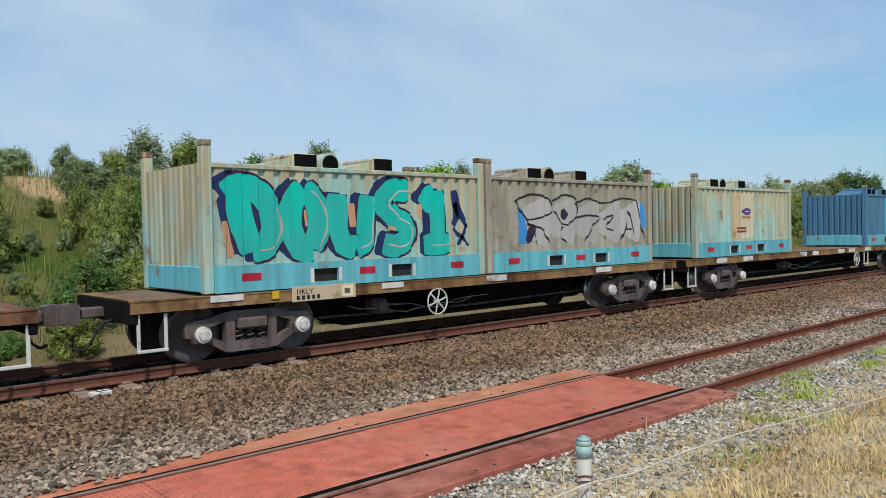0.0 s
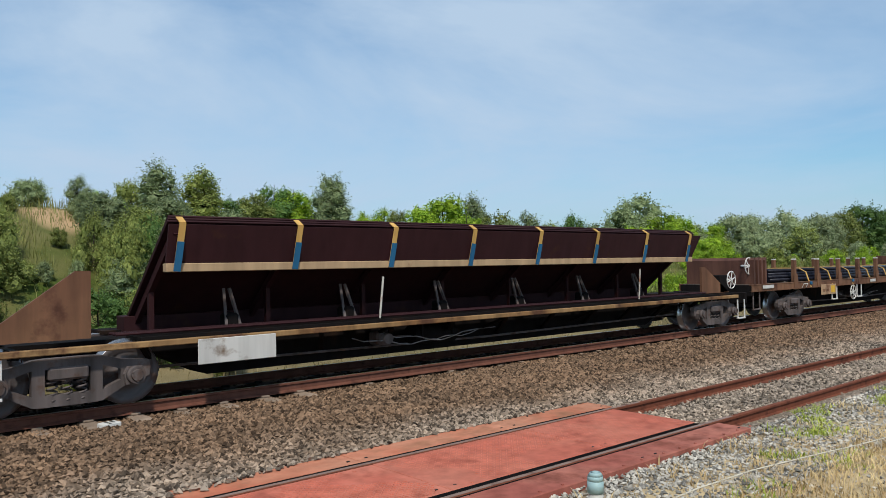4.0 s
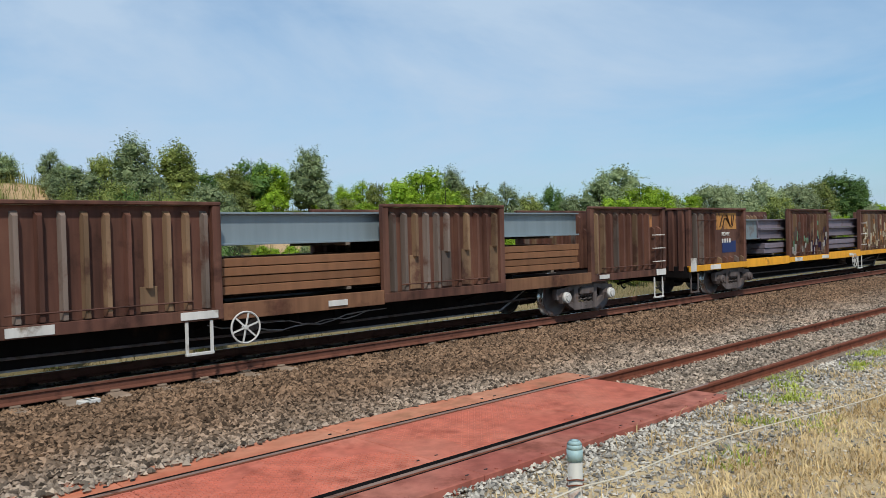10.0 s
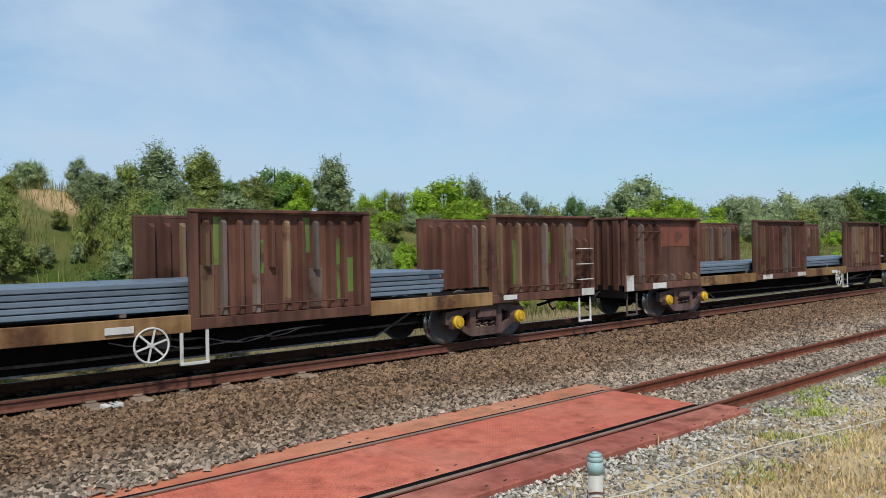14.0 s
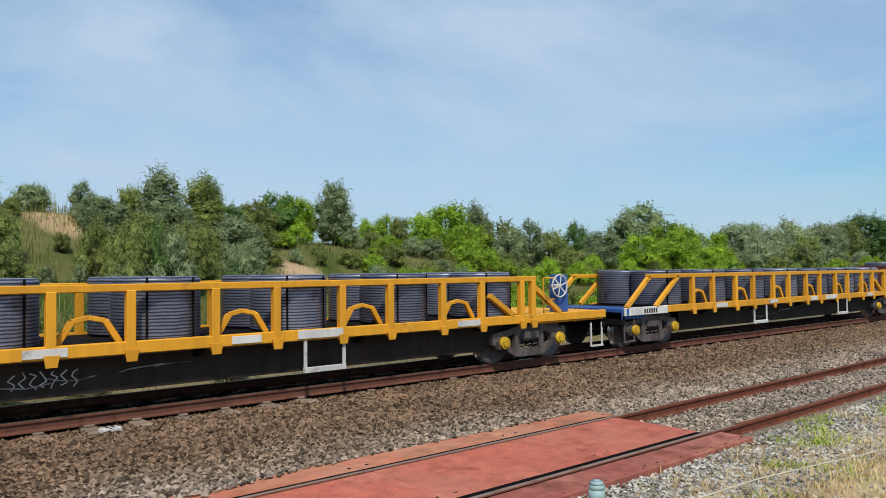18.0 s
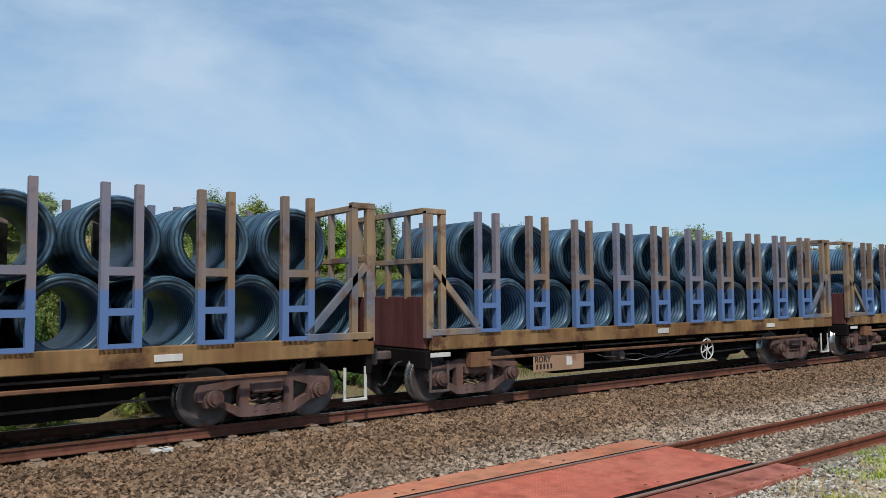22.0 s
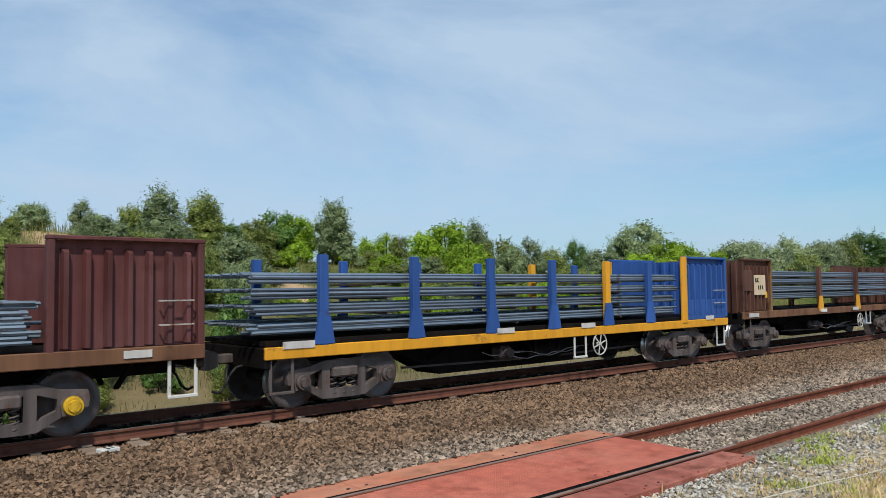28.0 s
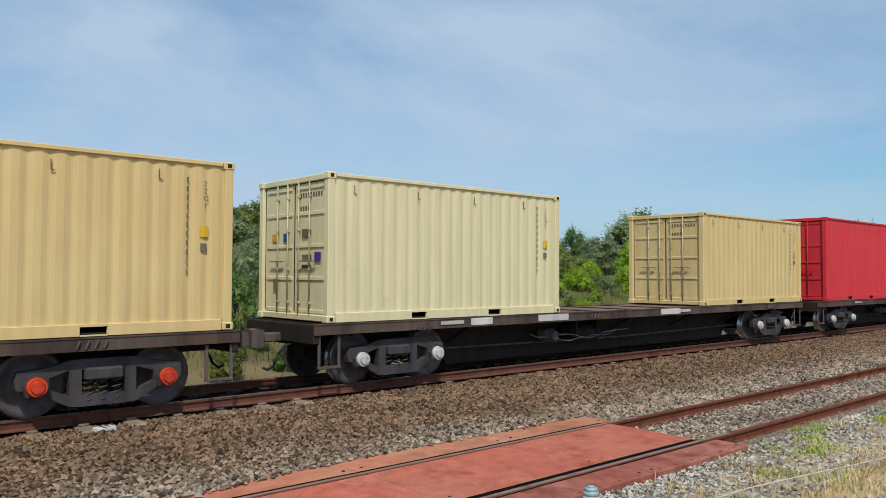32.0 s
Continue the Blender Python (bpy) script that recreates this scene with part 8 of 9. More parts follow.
LETTERS = (
    (((0.38, 1.52), (0.62, 1.66), (0.95, 1.58), (1.2, 1.30)), ((0.58, 1.5), (0.66, 1.1), (0.82, 0.62)), ((1.16, 1.36), (1.22, 1.0), (1.08, 0.72), (0.82, 0.66))),
    (((1.80, 1.64), (1.58, 1.42), (1.54, 1.0), (1.72, 0.66), (1.96, 0.64)), ((1.80, 1.64), (2.04, 1.42), (2.10, 1.02), (1.96, 0.64))),
    (((2.46, 1.58), (2.46, 1.1), (2.60, 0.72), (2.84, 0.64)), ((3.14, 1.56), (3.08, 1.1), (3.04, 0.76), (2.84, 0.64))),
    (((4.06, 1.66), (3.68, 1.66), (3.48, 1.42), (3.72, 1.18), (4.0, 1.02), (4.0, 0.78), (3.74, 0.64), (3.46, 0.70)),),
    (((4.42, 1.36), (4.74, 1.68)), ((4.74, 1.68), (4.80, 1.1), (4.80, 0.62)), ((4.46, 0.64), (5.1, 0.66))),
)


def graffiti_word(t):
    """Fat teal letters with dark edges and navy shadows, sprayed over the ribs."""
    for k, strokes in enumerate(LETTERS):
        for q, pts in enumerate(strokes):
            bm = bmesh.new()
            stroke(bm, [(x - 0.13, z + 0.03) for x, z in pts], 0.46)
            part("graffiti_shadow", on_ribs(bm, 0.002 + 0.0005 * q), M_NAVY, t, "navy sprayed shadow")
            bm = bmesh.new()
            stroke(bm, pts, 0.50)
            part("graffiti_edge", on_ribs(bm, 0.004 + 0.0005 * q), M_PLUM, t, "dark violet sprayed edge")
        for q, pts in enumerate(strokes):
            bm = bmesh.new()
            stroke(bm, pts, 0.42)
            part("graffiti_letter", on_ribs(bm, 0.006 + 0.0005 * q), M_GRAFF, t, "fat teal sprayed letter")
        bm = bmesh.new()
        stroke(bm, [(x + 0.15, z - 0.02) for x, z in strokes[-1]], 0.03)
        part("graffiti_shine", on_ribs(bm, 0.009), M_SILVER, t, "pale sprayed highlight line")
    for pts, w in ((((0.36, 1.12), (0.46, 0.55)), 0.13), (((1.82, 1.3), (1.85, 1.02)), 0.08), (((2.77, 1.42), (2.8, 1.0)), 0.11), (((3.6, 0.98), (3.75, 0.95)), 0.07), (((4.33, 1.42), (4.36, 1.16)), 0.12)):
        bm = bmesh.new()
        stroke(bm, pts, w)
        part("graffiti_streak", on_ribs(bm, 0.0078), M_PEACH, t, "peach sprayed gap")
    for pts, w in ((((5.25, 1.7), (5.3, 1.2), (5.2, 1.0)), 0.24), (((5.25, 1.45), (5.6, 0.95)), 0.18), (((5.6, 1.05), (5.35, 0.62)), 0.1), (((5.2, 0.95), (5.65, 0.6)), 0.1)):
        bm = bmesh.new()
        stroke(bm, pts, w, w * 0.6)
        part("graffiti_arrow", on_ribs(bm, 0.003), M_NAVY, t, "navy sprayed arrow")


def graffiti_outline(t):
    """Silver fill with dark looping outlines, not a readable word."""
    for k, (x, top) in enumerate(((1.5, 1.5), (2.4, 1.5), (3.3, 1.45), (4.2, 1.4), (5.05, 1.45))):
        bm = bmesh.new()
        stroke(bm, [(x, top), (x + 0.1, 1.1), (x - 0.05, 0.66)], 0.95)
        part("graffiti_fill", on_ribs(bm, 0.002 + 0.0004 * k), M_SILVER, t, "pale silver sprayed shape")
    lines = (((0.85, 1.5), (1.4, 1.66), (1.95, 1.58), (2.1, 1.3), (1.7, 1.15), (1.2, 1.1)), ((0.9, 1.5), (1.15, 1.2), (1.4, 0.95), (1.6, 0.6)), ((1.3, 1.0), (1.75, 0.9), (2.0, 0.6)),
             ((2.1, 1.5), (2.5, 1.66), (2.9, 1.6), (3.05, 1.3), (2.7, 1.0), (2.4, 1.05), (2.2, 1.3)), ((2.5, 0.95), (2.4, 0.75), (2.6, 0.58)), ((2.9, 1.45), (3.4, 1.6), (3.9, 1.5), (4.3, 1.52)),
             ((3.0, 1.15), (3.4, 1.2), (3.85, 1.15), (3.6, 0.95), (3.3, 0.6)), ((4.0, 1.1), (4.4, 1.2), (4.15, 0.92), (4.45, 0.82)), ((4.3, 1.52), (4.8, 1.62), (5.4, 1.58)),
             ((4.75, 0.6), (4.95, 0.95), (5.05, 1.3), (5.2, 0.95), (5.3, 0.62)), ((4.9, 0.85), (5.2, 0.86)), ((5.4, 1.58), (5.55, 1.1), (5.75, 0.62)))
    for pts in lines:
        bm = bmesh.new()
        stroke(bm, pts, 0.05, 0.035)
        part("graffiti_line", on_ribs(bm, 0.006), M_BLACK, t, "dark sprayed outline")
    for pts, w in ((((1.25, 0.62), (1.5, 0.98)), 0.2), (((2.45, 1.3), (2.6, 1.15)), 0.2)):
        bm = bmesh.new()
        stroke(bm, pts, w)
        part("graffiti_shade", on_ribs(bm, 0.005), M_PLUM, t, "dark sprayed shade")
    for pts, w, w1 in ((((1.02, 1.4), (1.12, 1.0), (1.15, 0.6)), 0.06, 0.3), (((5.66, 1.5), (5.74, 0.9)), 0.1, 0.2)):
        bm = bmesh.new()
        stroke(bm, pts, w, w1)
        part("graffiti_streak", on_ribs(bm, 0.0045), M_SKYBLUE, t, "blue sprayed wedge")


M_PLUM = paint("dark_violet_spray_paint", (0.035, 0.02, 0.05), 0.05, (0.05, 0.04, 0.06), 0.5, 0, 0.1, 1.0, 0.1, 0.0)
M_PEACH = paint("peach_spray_paint", (0.55, 0.30, 0.18), 0.1, (0.45, 0.3, 0.2), 0.6, 0, 0.2)
M_SILVER = paint("silver_spray_paint", (0.42, 0.40, 0.39), 0.1, (0.3, 0.25, 0.22), 0.5, 0, 0.2)
M_TRUSS_GREY = paint("weathered_grey_girder", (0.12, 0.125, 0.15), 0.25, (0.09, 0.07, 0.06), 0.6, 0.1, 0.35, 0.8)
M_BUFF = paint("buff_panel_paint", (0.56, 0.49, 0.36), 0.2, (0.4, 0.28, 0.18), 0.6, 0, 0.3)
M_PEACH_WALL = paint("faded_orange_wall_paint", (0.52, 0.40, 0.24), 0.25, (0.36, 0.2, 0.1), 0.6, 0, 0.4)
M_VIOLET_BADGE = paint("violet_badge_paint", (0.09, 0.06, 0.22), 0.1, (0.2, 0.12, 0.15), 0.6, 0, 0.2)
M_AQUA = paint("aqua_panel_paint", (0.06, 0.42, 0.55), 0.06, (0.25, 0.3, 0.3), 0.55, 0, 0.15)
container_flat(-15.5, 18.3, 1.07, 2.3, "rusty empty flat wagon", M_SILL_BROWN, M_BOGIE_RED, M_RED_CAP, "red painted axle cap", 10.0, ())
container_flat(4.0, 14.45, 1.07, 1.97, "rusty ochre flat wagon carrying open containers", M_SILL_OCHRE, M_BOGIE, M_WHITE, "white painted axle cap", 5.85, (),
               plates=((1.2, 1.75, 0.95, 1.05), (4.5, 5.0, 0.95, 1.05), (7.2, 7.8, 0.92, 1.04), (10.9, 11.5, 0.92, 1.04)))
for ob, *_ in ROLLING[-1:]:
    part("number_board", B((2.62, 3.9, -1.25, -1.236, 0.85, 1.1), c=0.004), M_BOARD, ob, "cream number board")
    part("lettering", words("HKLY", 0.13, M_BLACK, 0.001), M_BLACK, ob, "dark class code", pose(2.7, -1.2535, 0.97))
    for k in range(5):
        part("number_bar", B((2.7 + k * 0.1, 2.76 + k * 0.1, -1.253, -1.2505, 0.88, 0.95), c=0.0), M_BLACK, ob)
    part("data_label", B((3.6, 3.84, -1.254, -1.2505, 0.88, 1.07), c=0.0), M_CREAM, ob, "cream data label")
    part("data_mark", B((3.66, 3.78, -1.2575, -1.2545, 0.93, 1.02), c=0.0), M_BOGIE, ob)
    part("yellow_tab", B((2.25, 2.38, -1.25, -1.236, 0.93, 1.06), c=0.002), M_YELLOW_CAP, ob, "yellow tab")
BOX = on_train(half_container(5.12, 1.08, M_PALE, "faded cream open container with teal graffiti lettering"), 5.12, 0, 1.08)
graffiti_word(BOX)
BOX = on_train(half_container(11.3, 1.08, M_DRAB, "faded grey-cream open container with silver graffiti"), 11.26, 0, 1.08)
graffiti_outline(BOX)
container_flat(19.0, 19.7, 1.07, 2.38, "rusty ochre flat wagon with two spaced open containers", M_SILL_OCHRE, M_BOGIE, M_WHITE, "white painted axle cap", 12.2, (13.2,),
               plates=((1.6, 2.2, 0.9, 1.03), (3.2, 3.8, 0.9, 1.03), (7.2, 7.7, 0.9, 1.03), (8.2, 8.7, 0.9, 1.03), (10.4, 11.0, 0.9, 1.03), (11.4, 12.0, 0.9, 1.03), (13.0, 13.6, 0.9, 1.03), (17.3, 17.9, 0.9, 1.03)))
BOX = on_train(half_container(19.5, 1.08, M_PALE, "faded cream open container with pale painted patches"), 19.5, 0, 1.08)
patch(BOX, 2.62, 3.48, 0.5, 1.9, M_BUFF, "pale buff painted panel", -1.2225)
patch(BOX, 2.05, 2.6, 0.5, 1.9, M_PEACH_WALL, "faded orange stripe of paint", -1.2225)
patch(BOX, 2.78, 3.26, 1.10, 1.17, M_ORANGE, "orange stripe under the badge", -1.227)
bm = bmesh.new()
prism_pts = [(3.02 + 0.25 * math.cos(q), 1.31 + 0.11 * math.sin(q)) for q in np.linspace(0, math.tau, 19)[:-1]]
bm.faces.new([bm.verts.new((px, 0, pz)) for px, pz in prism_pts])
part("badge", on_ribs(bm, 0.0068), M_VIOLET_BADGE, BOX, "violet oval badge")
patch(BOX, 2.90, 3.14, 1.30, 1.33, M_WHITE, "white badge bar", -1.233)
for k in range(2):
    patch(BOX, 2.4, 3.0, 0.68 + k * 0.1, 0.74 + k * 0.1, M_PINK, "faded red sign bar", -1.227)
BOX = on_train(half_container(32.2, 1.08, M_BLUEBOX, "weathered blue open container with a turquoise panel"), 32.2, 0, 1.08)
patch(BOX, 2.16, 4.1, 0.46, 1.93, M_AQUA, "bright turquoise square panel", -1.2225)
patch(BOX, 2.59, 3.77, 1.58, 1.80, M_WHITE, "white faded sign", -1.227)
for k in range(2):
    patch(BOX, 2.63, 3.73, 1.61 + k * 0.09, 1.66 + k * 0.09, M_PINK, "faded red sign bar", -1.2315)
patch(BOX, 2.94, 3.34, 1.04, 1.36, M_WHITE, "white square badge", -1.227)
for k in range(3):
    patch(BOX, 2.99 + 0.02 * k, 3.29 - 0.02 * k, 1.2 + k * 0.045, 1.225 + k * 0.045, M_NAVY, "navy badge stripe", -1.2315)
patch(BOX, 2.54, 3.76, 0.58, 0.86, M_WHITE, "white sign with a yellow end", -1.227)
patch(BOX, 3.1, 3.73, 0.62, 0.82, M_YELLOW_CAP, "yellow sign field", -1.2315)
for k in range(6):
    patch(BOX, 2.58 + k * 0.082, 2.64 + k * 0.082, 0.66, 0.79, M_NAVY, "navy sign bar", -1.2315)
stake_flat(38.75, 17.6, "rusty flat wagon with white-tipped stakes", "bundle of black steel pipes strapped on a flat wagon", False, 11.65, 12.95)
tilt_wagon(57.1, 20.3, "dark maroon wagon with tilted plate frame and tan edge beam", False, M_TRUSS_GREY, 3.0, 17.5, np.arange(3.5, 17.6, 1.98), "dark maroon steel plates leaning on a frame")
tilt_wagon(77.9, 20.3, "dark maroon tilt wagon with blue and tan straps", False, M_TRUSS_GREY, 3.0, 17.5, np.arange(3.2, 17.4, 2.0), "dark maroon steel plates strapped on a tilted frame")
stake_flat(98.5, 18.2, "rusty flat wagon with stakes and brown end bulkheads", "bundle of black steel pipes between stakes", True, 7.53, 4.77)
tilt_wagon(117.6, 20.2, "tilt wagon with yellow stripes and blue-grey girders", True, M_TRUSS, 2.85, 16.87, (3.36, 5.1, 7.11, 8.96, 10.49, 12.5, 14.5, 16.37), "dark maroon steel plates with a yellow edge stripe")
def sprayed_panel(u0, x0, x1, mat_list, seed, wagon):
    """Dull sprayed strokes, broken up by the ribs of one panel."""
    rng = random.Random(seed)
    count = int((x1 - x0) / 0.075)
    for k in range(count):
        x = x0 + 0.1 + (x1 - x0 - 0.2) * k / count
        wave = 0.22 * math.sin(k * 0.55 + seed) + 0.1 * math.sin(k * 1.7)
        for j in range(rng.choice((1, 1, 2))):
            z = 1.25 + wave + j * 0.42 + rng.uniform(-0.08, 0.08)
            w, h = rng.uniform(0.035, 0.075), rng.uniform(0.12, 0.36)
            bm = bmesh.new()
            bar(bm, (x - rng.uniform(-0.03, 0.03), -1.2295, max(0.98, z)), (x, -1.2295, min(2.3, z + h)), 0.002, w, up=(0, 1, 0))
            part("sprayed_stroke", bm, rng.choice(mat_list), wagon, "dull sprayed stroke of paint")


def emblem(wagon, x0, x1, z0, z1):
    """A worn dark emblem of two bent stripes on the painted panel."""
    w, h = x1 - x0, z1 - z0
    for shift, drop in ((0.0, 0.0), (0.16, 0.22)):
        path = [(0.14 + shift * 0.9, 0.08), (0.30 + shift * 0.5, 0.92 - drop), (0.50 - shift * 0.2, 0.92 - drop), (0.66 - shift * 0.1, 0.16 + drop * 0.3), (0.78 - shift * 0.3, 0.16 + drop * 0.3), (0.86 - shift * 0.6, 0.92)]
        bm = bmesh.new()
        for (ax, az), (bx, bz) in zip(path, path[1:]):
            bar(bm, (x0 + ax * w, -1.1235, z0 + az * h), (x0 + bx * w, -1.1235, z0 + bz * h), 0.004, 0.055, up=(0, 1, 0))
        part("emblem_stripe", bm, M_EMBLEM, wagon, "dark brown emblem stripe")


M_EMBLEM = paint("dark_brown_emblem_paint", (0.07, 0.04, 0.025), 0.3, (0.3, 0.15, 0.06), 0.7, 0, 0.3)
SLAB, BEAM, RODS, TALL = "slab", "beam", "rods", "tall"
panel_wagon(138.8, M_BROWN, M_SILL_OCHRE, "brown ribbed panel wagon with green overspray",
            [(BEAM, 4.5, 18.95, 1.0, 1.55, M_PLATE_RUST, "orange rusted steel girders stacked in the wagon"), (TALL, 5.5, 17.7, 1.66, 2.02, M_PLATE_OCHRE, "ochre rusted steel girders on packers"), (TALL, 3.2, 17.7, 2.08, 2.44, M_PLATE_OCHRE, "ochre rusted steel girders on top of the load")],
            code="RKWY", ribs=M_OLIVE, mint=True, patches=((1.72, 3.25, 2.0, 2.45, M_PINK, "dusty red faded paint"), (2.9, 3.25, 1.6, 1.9, M_PATCH, "orange square patch"), (22.3, 22.76, 2.12, 2.5, M_PATCH, "small tan board")))
panel_wagon(162.8, M_MAROON, M_SILL_OCHRE, "maroon ribbed panel wagon carrying grey girders",
            [(TALL, 3.3, 19.5, 1.08, 1.84, M_PLATE_GREY, "blue-grey steel girders stacked in the wagon"), (BEAM, 3.3, 18.5, 1.91, 2.5, M_PLATE_MAUVE, "mauve steel slabs stacked in the wagon")],
            rungs=9.5, patches=((0.62, 1.3, 1.34, 2.05, M_BOARD, "cream board with faded codes"), (22.1, 22.45, 2.05, 2.4, M_PATCH, "small tan board")), board=True)
P3 = panel_wagon(186.75, M_BROWN, M_SILL_BROWN, "brown ribbed panel wagon with an orange painted panel",
            [(SLAB, 3.3, 19.5, 1.05, 1.65, M_PLATE_BROWN, "brown steel slabs stacked in the wagon"), (TALL, 3.3, 19.5, 1.85, 2.4, M_PLATE_GREY, "pale grey steel girder on top of slabs")],
            cap=M_WHITE, cap_look="white painted axle cap", patches=((1.92, 3.28, 1.7, 2.45, M_ORANGE, "orange painted emblem panel"), (22.1, 22.45, 2.05, 2.4, M_PATCH, "small tan board")))
P4 = panel_wagon(210.95, M_BROWN, M_YELLOW, "brown ribbed panel wagon with yellow sills and graffiti",
            [(SLAB, 5.3, 19.3, 1.05, 1.4, M_PLATE_MAUVE, "dark steel slabs on the wagon floor"), (BEAM, 5.05, 18.0, 1.55, 2.2, M_PLATE_MAUVE, "mauve steel girders stacked on packers"), (TALL, 2.9, 4.95, 1.55, 2.2, M_PLATE_GREY, "short blue-grey steel girders on packers")],
            wheel=12.6, step=13.2, rungs=13.35, patches=((1.75, 3.0, 1.95, 2.45, M_ORANGE, "orange painted emblem panel"), (2.1, 2.95, 1.25, 1.6, M_NAVY, "dark blue painted patch")), code="RKWY")
emblem(P3, 1.92, 3.28, 1.95, 2.4)
emblem(P4, 1.75, 3.0, 1.98, 2.42)
sprayed_panel(210.95, 6.75, 10.0, (M_SILVER, M_RIB_GREY, M_RIB_GREY, M_PLUM, M_MINT), 4, P4)
sprayed_panel(210.95, 13.5, 16.4, (M_BUFF, M_RIB_TAN, M_PATCH, M_BUFF), 6, P4)
sprayed_panel(186.75, 0.55, 1.85, (M_RIB_GREY, M_RIB_GREY, M_OLIVE, M_RIB_TAN), 9, P3)
panel_wagon(235.05, M_BROWN, M_SILL_BROWN, "brown ribbed panel wagon with a dusty red end panel",
            [(SLAB, 3.3, 19.5, 1.05, 1.75, M_PLATE_BROWN, "brown steel slabs stacked in the wagon"), (BEAM, 3.3, 19.5, 1.85, 2.3, M_PLATE_GREY, "grey steel sections on top of slabs")],
            cap=M_WHITE, cap_look="white painted axle cap", rungs=9.62, code="SGT", patches=((1.52, 2.95, 1.2, 2.45, M_PINK, "dusty red painted panel"), (0.4, 1.35, 1.25, 1.85, M_OLIVE, "olive green sprayed patch"), (22.05, 22.45, 2.0, 2.42, M_PATCH, "small tan board")))
panel_wagon(259.15, M_BROWN, M_SILL_OCHRE, "brown ribbed panel wagon with a faded red board", [(RODS, 3.0, 18.5, 1.0, 1.45, M_BAR_BLUE, "blue-grey steel bars lying in the wagon")],
            cap=M_YELLOW_CAP, cap_look="yellow painted axle cap", wheel=12.65, step=13.3, green=True, patches=((1.66, 3.25, 1.12, 2.45, M_RUSTRED, "rusty red faded board"), (0.62, 1.43, 1.5, 1.95, M_BOARD_PINK, "pale pinkish sprayed patch"), (2.75, 3.2, 1.62, 1.9, M_PATCH, "orange faded patch")), ribs=M_OLIVE)
panel_wagon(283.3, M_BROWN, M_SILL_OCHRE, "dark brown ribbed panel wagon with ochre sills", [(RODS, 3.0, 17.5, 1.0, 1.35, M_BAR_BLUE, "blue-grey steel bars lying in the wagon")],
            cap=M_YELLOW_CAP, cap_look="yellow painted axle cap", wheel=12.6, step=13.2, patches=((1.7, 3.05, 1.85, 2.45, M_PINK, "faded red painted board"),))
for u, wheel_u in ((307.45, 6.6), (323.6, 7.8), (380.6, 8.06), (396.6, 6.0)):
    coil_gondola(u, "rusty brown coil wagon with bright blue side gates", wheel=wheel_u, chalky=u < 330)
yellow_wagon(339.2, "golden yellow coil wagon with a hand wheel stand", wheel=True, steps=(12.0,))
yellow_wagon(359.6, "golden yellow coil wagon with low side posts")
for k, u in enumerate((412.75, 428.83, 444.87, 461.05, 477.25, 493.5, 509.77)):
    rack_wagon(u, "rusty coil rack wagon with ochre and blue posts", first=k == 0, wheel=(8.0, 8.6, 6.75, 6.85, 6.93, 8.05, 8.05)[k], tags=k == 4)
    rack_coils(u, {4: ((1, 8),), 6: ()}.get(k, ()))
bar_wagon(525.8, 14.5, M_MAROON, M_SILL_BROWN, M_MAROON, "dark maroon boxed-end wagon with a cream board", "grey steel bars lying low between wagon ends", "first")
bar_wagon(541.3, 14.45, M_BLUE, M_YELLOW, M_YELLOW, "blue and yellow stake wagon loaded with bars", "blue-grey steel bars stacked in layers", "blue")
bar_wagon(556.65, 14.4, M_BROWN, M_SILL_BROWN, M_SILL_OCHRE, "dark brown boxed-end wagon with yellow stake feet", "blue-grey steel bars stacked in layers", "third")
M_VIOLET = paint("violet_sticker", (0.10, 0.05, 0.30), 0.05, (0.1, 0.1, 0.2), 0.5)
DOOR_STICKERS = (("sticker", "door", 0.62, 0.78, 1.44, 1.58, M_YELLOW_CAP, "yellow sticker"), ("sticker", "door", 0.22, 0.36, 1.42, 1.58, M_BLUE, "blue sticker"),
                 ("label_plate", "door", 0.55, 0.72, 0.52, 0.74, M_FADED, "grey data plate"), ("sticker", "door", -0.92, -0.72, 1.06, 1.22, M_VIOLET, "dark violet sticker"),
                 ("text_bar", "door", -0.62, -0.3, 1.12, 1.18, M_FADED, "dark text bar"), ("text_bar", "door", -0.55, -0.3, 1.5, 1.64, M_FADED, "dark text bar"), ("text_bar", "door", -0.6, -0.3, 0.94, 1.0, M_FADED, "dark text bar"))
SIDE_MARKS = (("paint_mark", "side", 0.46, 0.505, 1.46, 1.54, M_RED_CAP, "red paint mark"), ("paint_mark", "side", 3.22, 3.29, 0.42, 0.45, M_RED_CAP, "red paint mark"), ("label_plate", "door", 0.78, 0.95, 0.32, 0.62, M_PLATE_GREY, "blue-grey data plate"))
container_flat(572.2, 23.65, 0.935, (2.8, 3.55), "dark flat wagon carrying two tan containers", M_SILL_DARK, M_BOGIE_DARK, M_WHITE, "white painted axle cap", 13.25, (13.9,), True, ((8.95, 9.15, 0.66, 0.84), (9.6, 9.78, 0.66, 0.84)), ((7.0, 8.55, 0.60, 0.86),))
container20(577.64, 0.935, M_TAN, "tan steel shipping container with double doors", extras=SIDE_MARKS)
container20(583.77, 0.935, M_TAN, "tan steel shipping container coupled end to end")
container_flat(596.9, 19.0, 1.1, (2.18, 1.98), "dark flat wagon with a gap between containers", M_SILL_DARK, M_BOGIE_DARK, M_RED_CAP, "red painted axle cap", 12.0, (), True, ((3.94, 4.85, 0.93, 1.07), (0.0, 0.3, 0.87, 1.08)))
container20(597.2, 1.1, M_CREAM, "pale cream shipping container with small stickers", extras=DOOR_STICKERS)
container20(609.7, 1.1, M_TAN, "tan steel shipping container with plain doors")
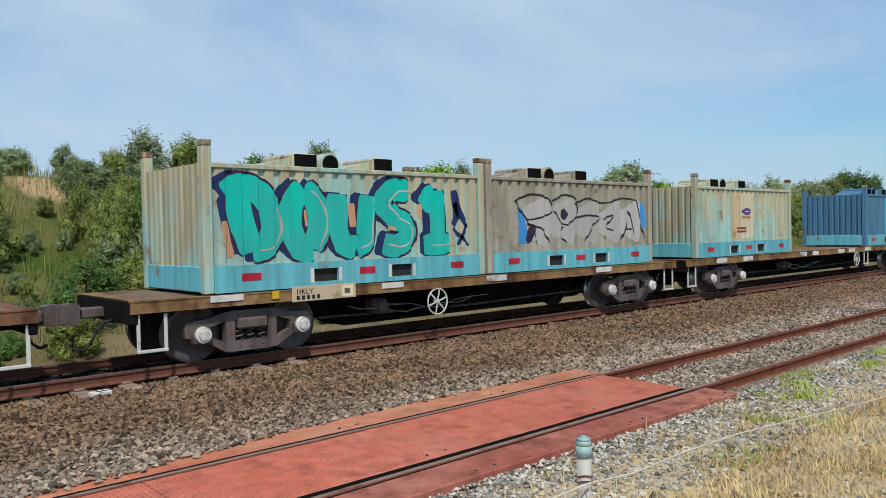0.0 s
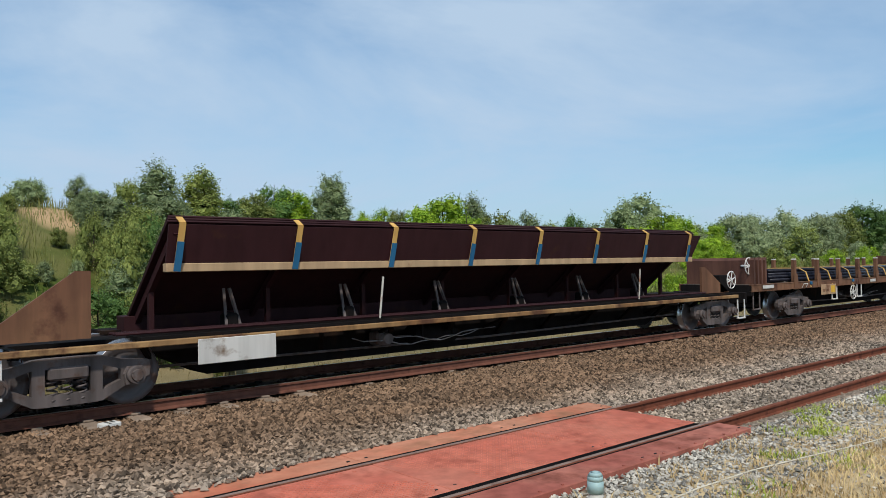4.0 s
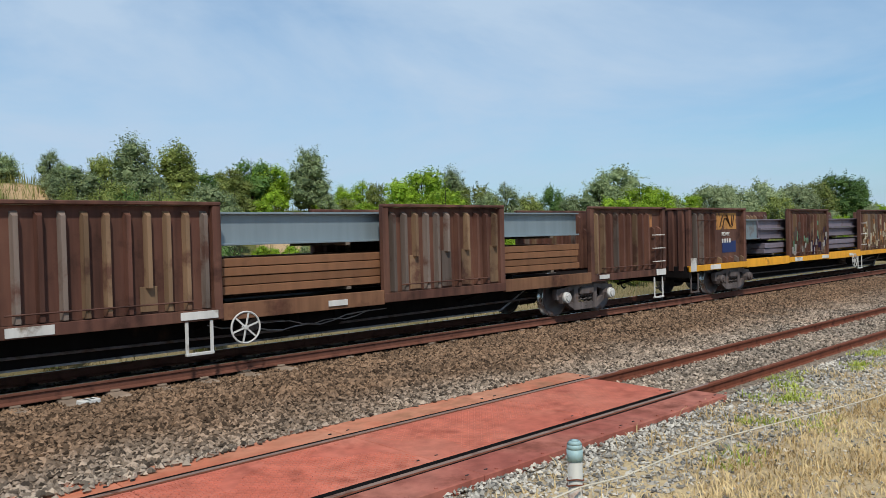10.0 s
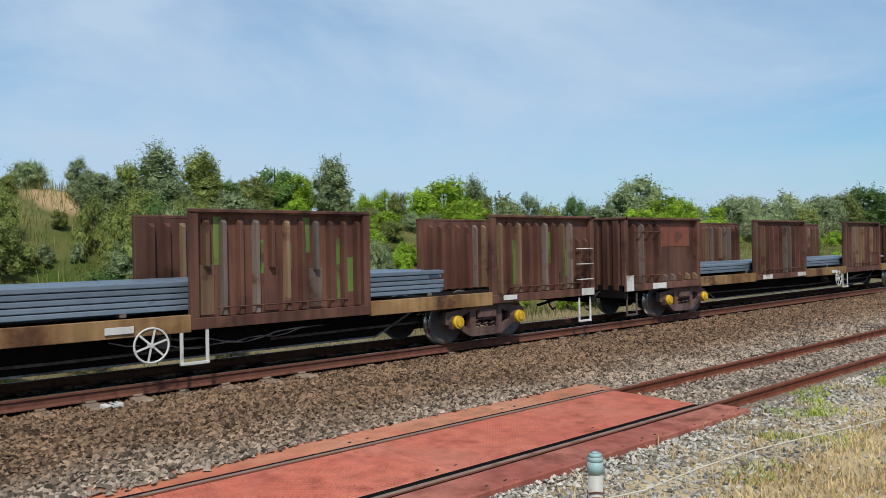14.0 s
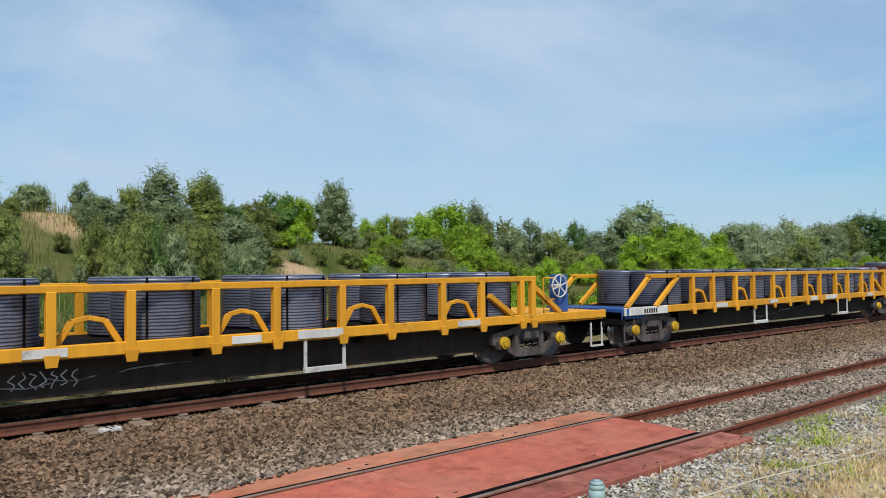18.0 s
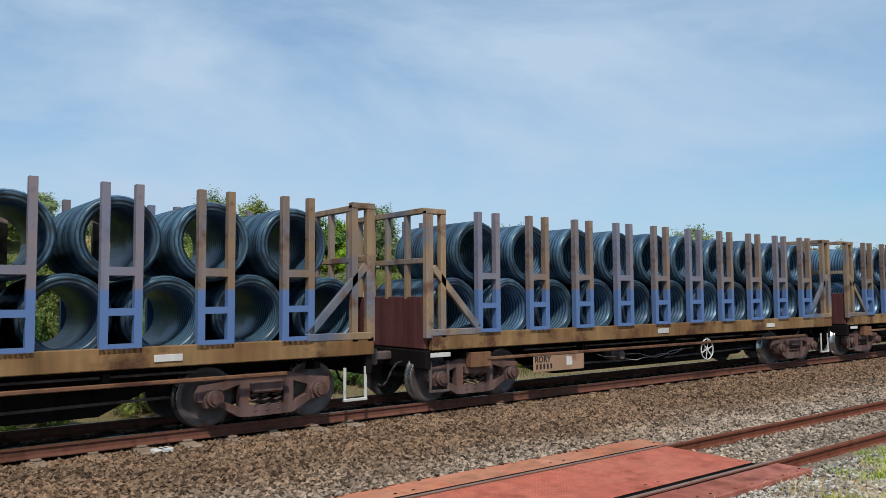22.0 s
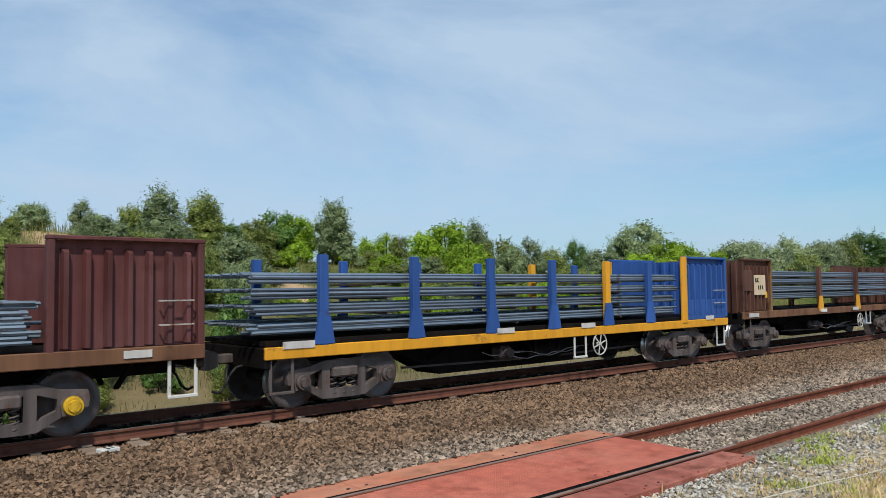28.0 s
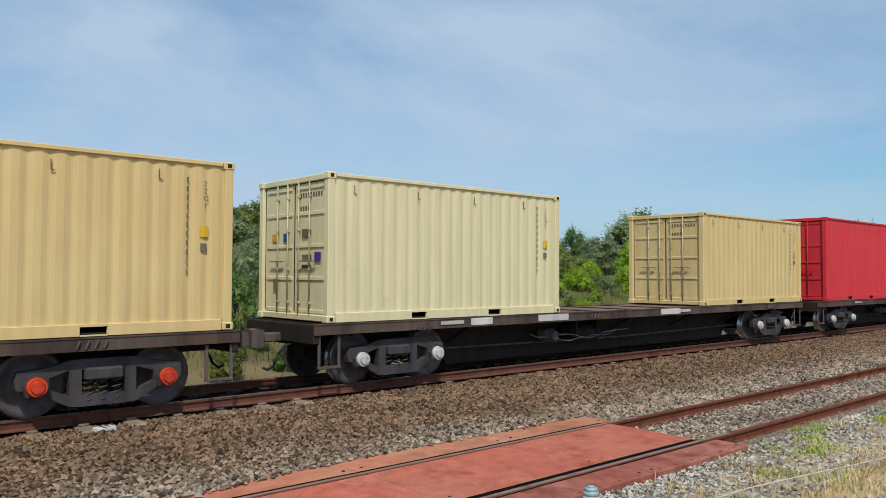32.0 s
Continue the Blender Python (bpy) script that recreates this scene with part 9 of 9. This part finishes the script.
container_flat(617.25, 18.55, 1.13, (1.9, 1.95), "dark flat wagon with cream and tan containers", M_SILL_DARK, M_BOGIE_DARK, M_WHITE, "white painted axle cap", None, (), True, ((3.6, 4.2, 0.96, 1.1), (5.6, 6.6, 0.96, 1.1), (10.3, 11.2, 0.96, 1.1)))
container20(617.5, 1.13, M_CREAM, "pale cream shipping container with coloured stickers", extras=DOOR_STICKERS)
container20(629.65, 1.13, M_TAN, "tan steel shipping container near the train's tail")
container_flat(637.0, 19.5, 1.1, 2.2, "dark flat wagon carrying a red container", M_SILL_DARK, M_BOGIE_DARK, M_WHITE, "white painted axle cap", 13.0, (7.0,), True)
container20(637.7, 1.1, M_REDBOX, "bright red shipping container at the end of view", height=2.9, bars=False)


# ---- beside the line ----
def fence_post():
    p = thing("fence_post", "galvanised steel fence post with a blue-grey domed cap", "fence post")
    bm = bmesh.new()
    cyl(bm, (0, 0, -0.05), (0, 0, 1.03), 0.041, 16)
    part("tube", bm, M_GALV, p)
    bm = bmesh.new()
    cyl(bm, (0, 0, 1.0), (0, 0, 1.065), 0.0445, 16)
    cyl(bm, (0, 0, 1.065), (0, 0, 1.092), 0.0445, 16, 0.041)
    cyl(bm, (0, 0, 1.092), (0, 0, 1.11), 0.042, 16, 0.028)
    cyl(bm, (0, 0, 1.11), (0, 0, 1.116), 0.028, 16, 0.008)
    part("cap", bm, M_CAP, p, "blue-grey domed cap")
    for z, r in ((0.87, 0.047), (0.90, 0.046)):
        bm = bmesh.new()
        ring = [(r * math.cos(q), r * math.sin(q), z + 0.008 * math.sin(q * 2)) for q in np.linspace(0, math.tau, 17)]
        tube(bm, ring, 0.004, 5)
        part("tie_wire", bm, M_RAIL, p, "rusty tie wire")
    p.matrix_basis = pose(*POST)
    return p


POST = (3.36, 2.6, -0.28)
fence_post()


def fence_wire():
    """A slack wire with dry grass caught on it, running off beside the yard."""
    t = thing("fence_wire", "slack pale wire hung with dry grass", "fence wire")
    line = [(-6.0, 2.6, 0.45), (0.0, 2.6, 0.50), (3.30, 2.53, 0.60), (3.75, 2.55, 0.55), (4.4, 2.6, 0.53), (5.1, 2.6, 0.51), (6.1, 2.6, 0.44), (7.0, 2.6, 0.37), (8.1, 2.6, 0.30), (9.5, 2.6, 0.27), (11.5, 2.6, 0.3), (14.0, 2.6, 0.45), (17.0, 2.6, 0.6)]
    bm = bmesh.new()
    tube(bm, line, 0.0055, 6)
    part("wire", bm, M_STRAW_WIRE, t)
    bm = bmesh.new()
    rng = random.Random(3)
    for (x0, y0, z0), (x1, y1, z1) in zip(line[2:], line[3:]):
        for _ in range(int((x1 - x0) * 11)):
            f, d, lean = rng.random(), rng.uniform(0.04, 0.13), rng.uniform(-0.05, 0.07)
            p = Vector((x0 + (x1 - x0) * f, y0 + (y1 - y0) * f - 0.006, z0 + (z1 - z0) * f + 0.008))
            tube(bm, [p, p + Vector((lean * 0.5, -0.012, -d * 0.5)), p + Vector((lean + 0.012, -0.008, -d))], 0.0032, 4)
    tagged(part("caught_grass", bm, M_STRAW_WIRE, t, "dry stems caught on the wire"), kind="stuff")


M_STRAW_WIRE = paint("weathered_pale_wire", (0.62, 0.56, 0.45), 0.2, (0.4, 0.3, 0.2), 0.8, 0, 0.2)
fence_wire()


def track_marker():
    t = thing("track_marker", "white painted block with dark marks beside the rail", "marker")
    part("block", B((-0.13, 0.13, -0.09, 0.09, 0.0, 0.07), c=0.012), M_WHITE, t)
    part("mark", B((-0.05, -0.02, -0.095, 0.06, 0.0712, 0.0735), c=0.0), M_BLACK, t, "dark painted mark")
    part("mark", B((0.03, 0.06, -0.06, 0.06, 0.0712, 0.0735), c=0.0), M_BLACK, t, "dark painted mark")
    t.matrix_basis = pose(3.52, 10.98, -0.2, 0, 0, 12)


track_marker()


# ---- motion of the train ----
def motions():
    for ob, u, y, z, turn in ROLLING:
        walk(ob, [(t, pose(u - run(t), TRACK_Y + y, z, *turn)) for t in RUN_TIMES])
    for ws, dx, u in SPINNING:
        t0, t1 = max(0.0, (u - 34) / SPEED), min(32.0, (u + 4) / SPEED)
        rows = [(0.0, pose(dx, 0, 0.46))]
        f0, f1 = max(1, math.ceil(t0 * FPS)), math.floor(t1 * FPS)
        for f in range(f0, f1 + 1):
            rows.append((f / FPS, pose(dx, 0, 0.46) @ Matrix.Rotation(-(run(f / FPS) - run(f0 / FPS)) / 0.46, 4, "Y")))
        if f1 < 32 * FPS:
            rows.append((32.0, rows[-1][1]))
        walk(ws, rows)


motions()
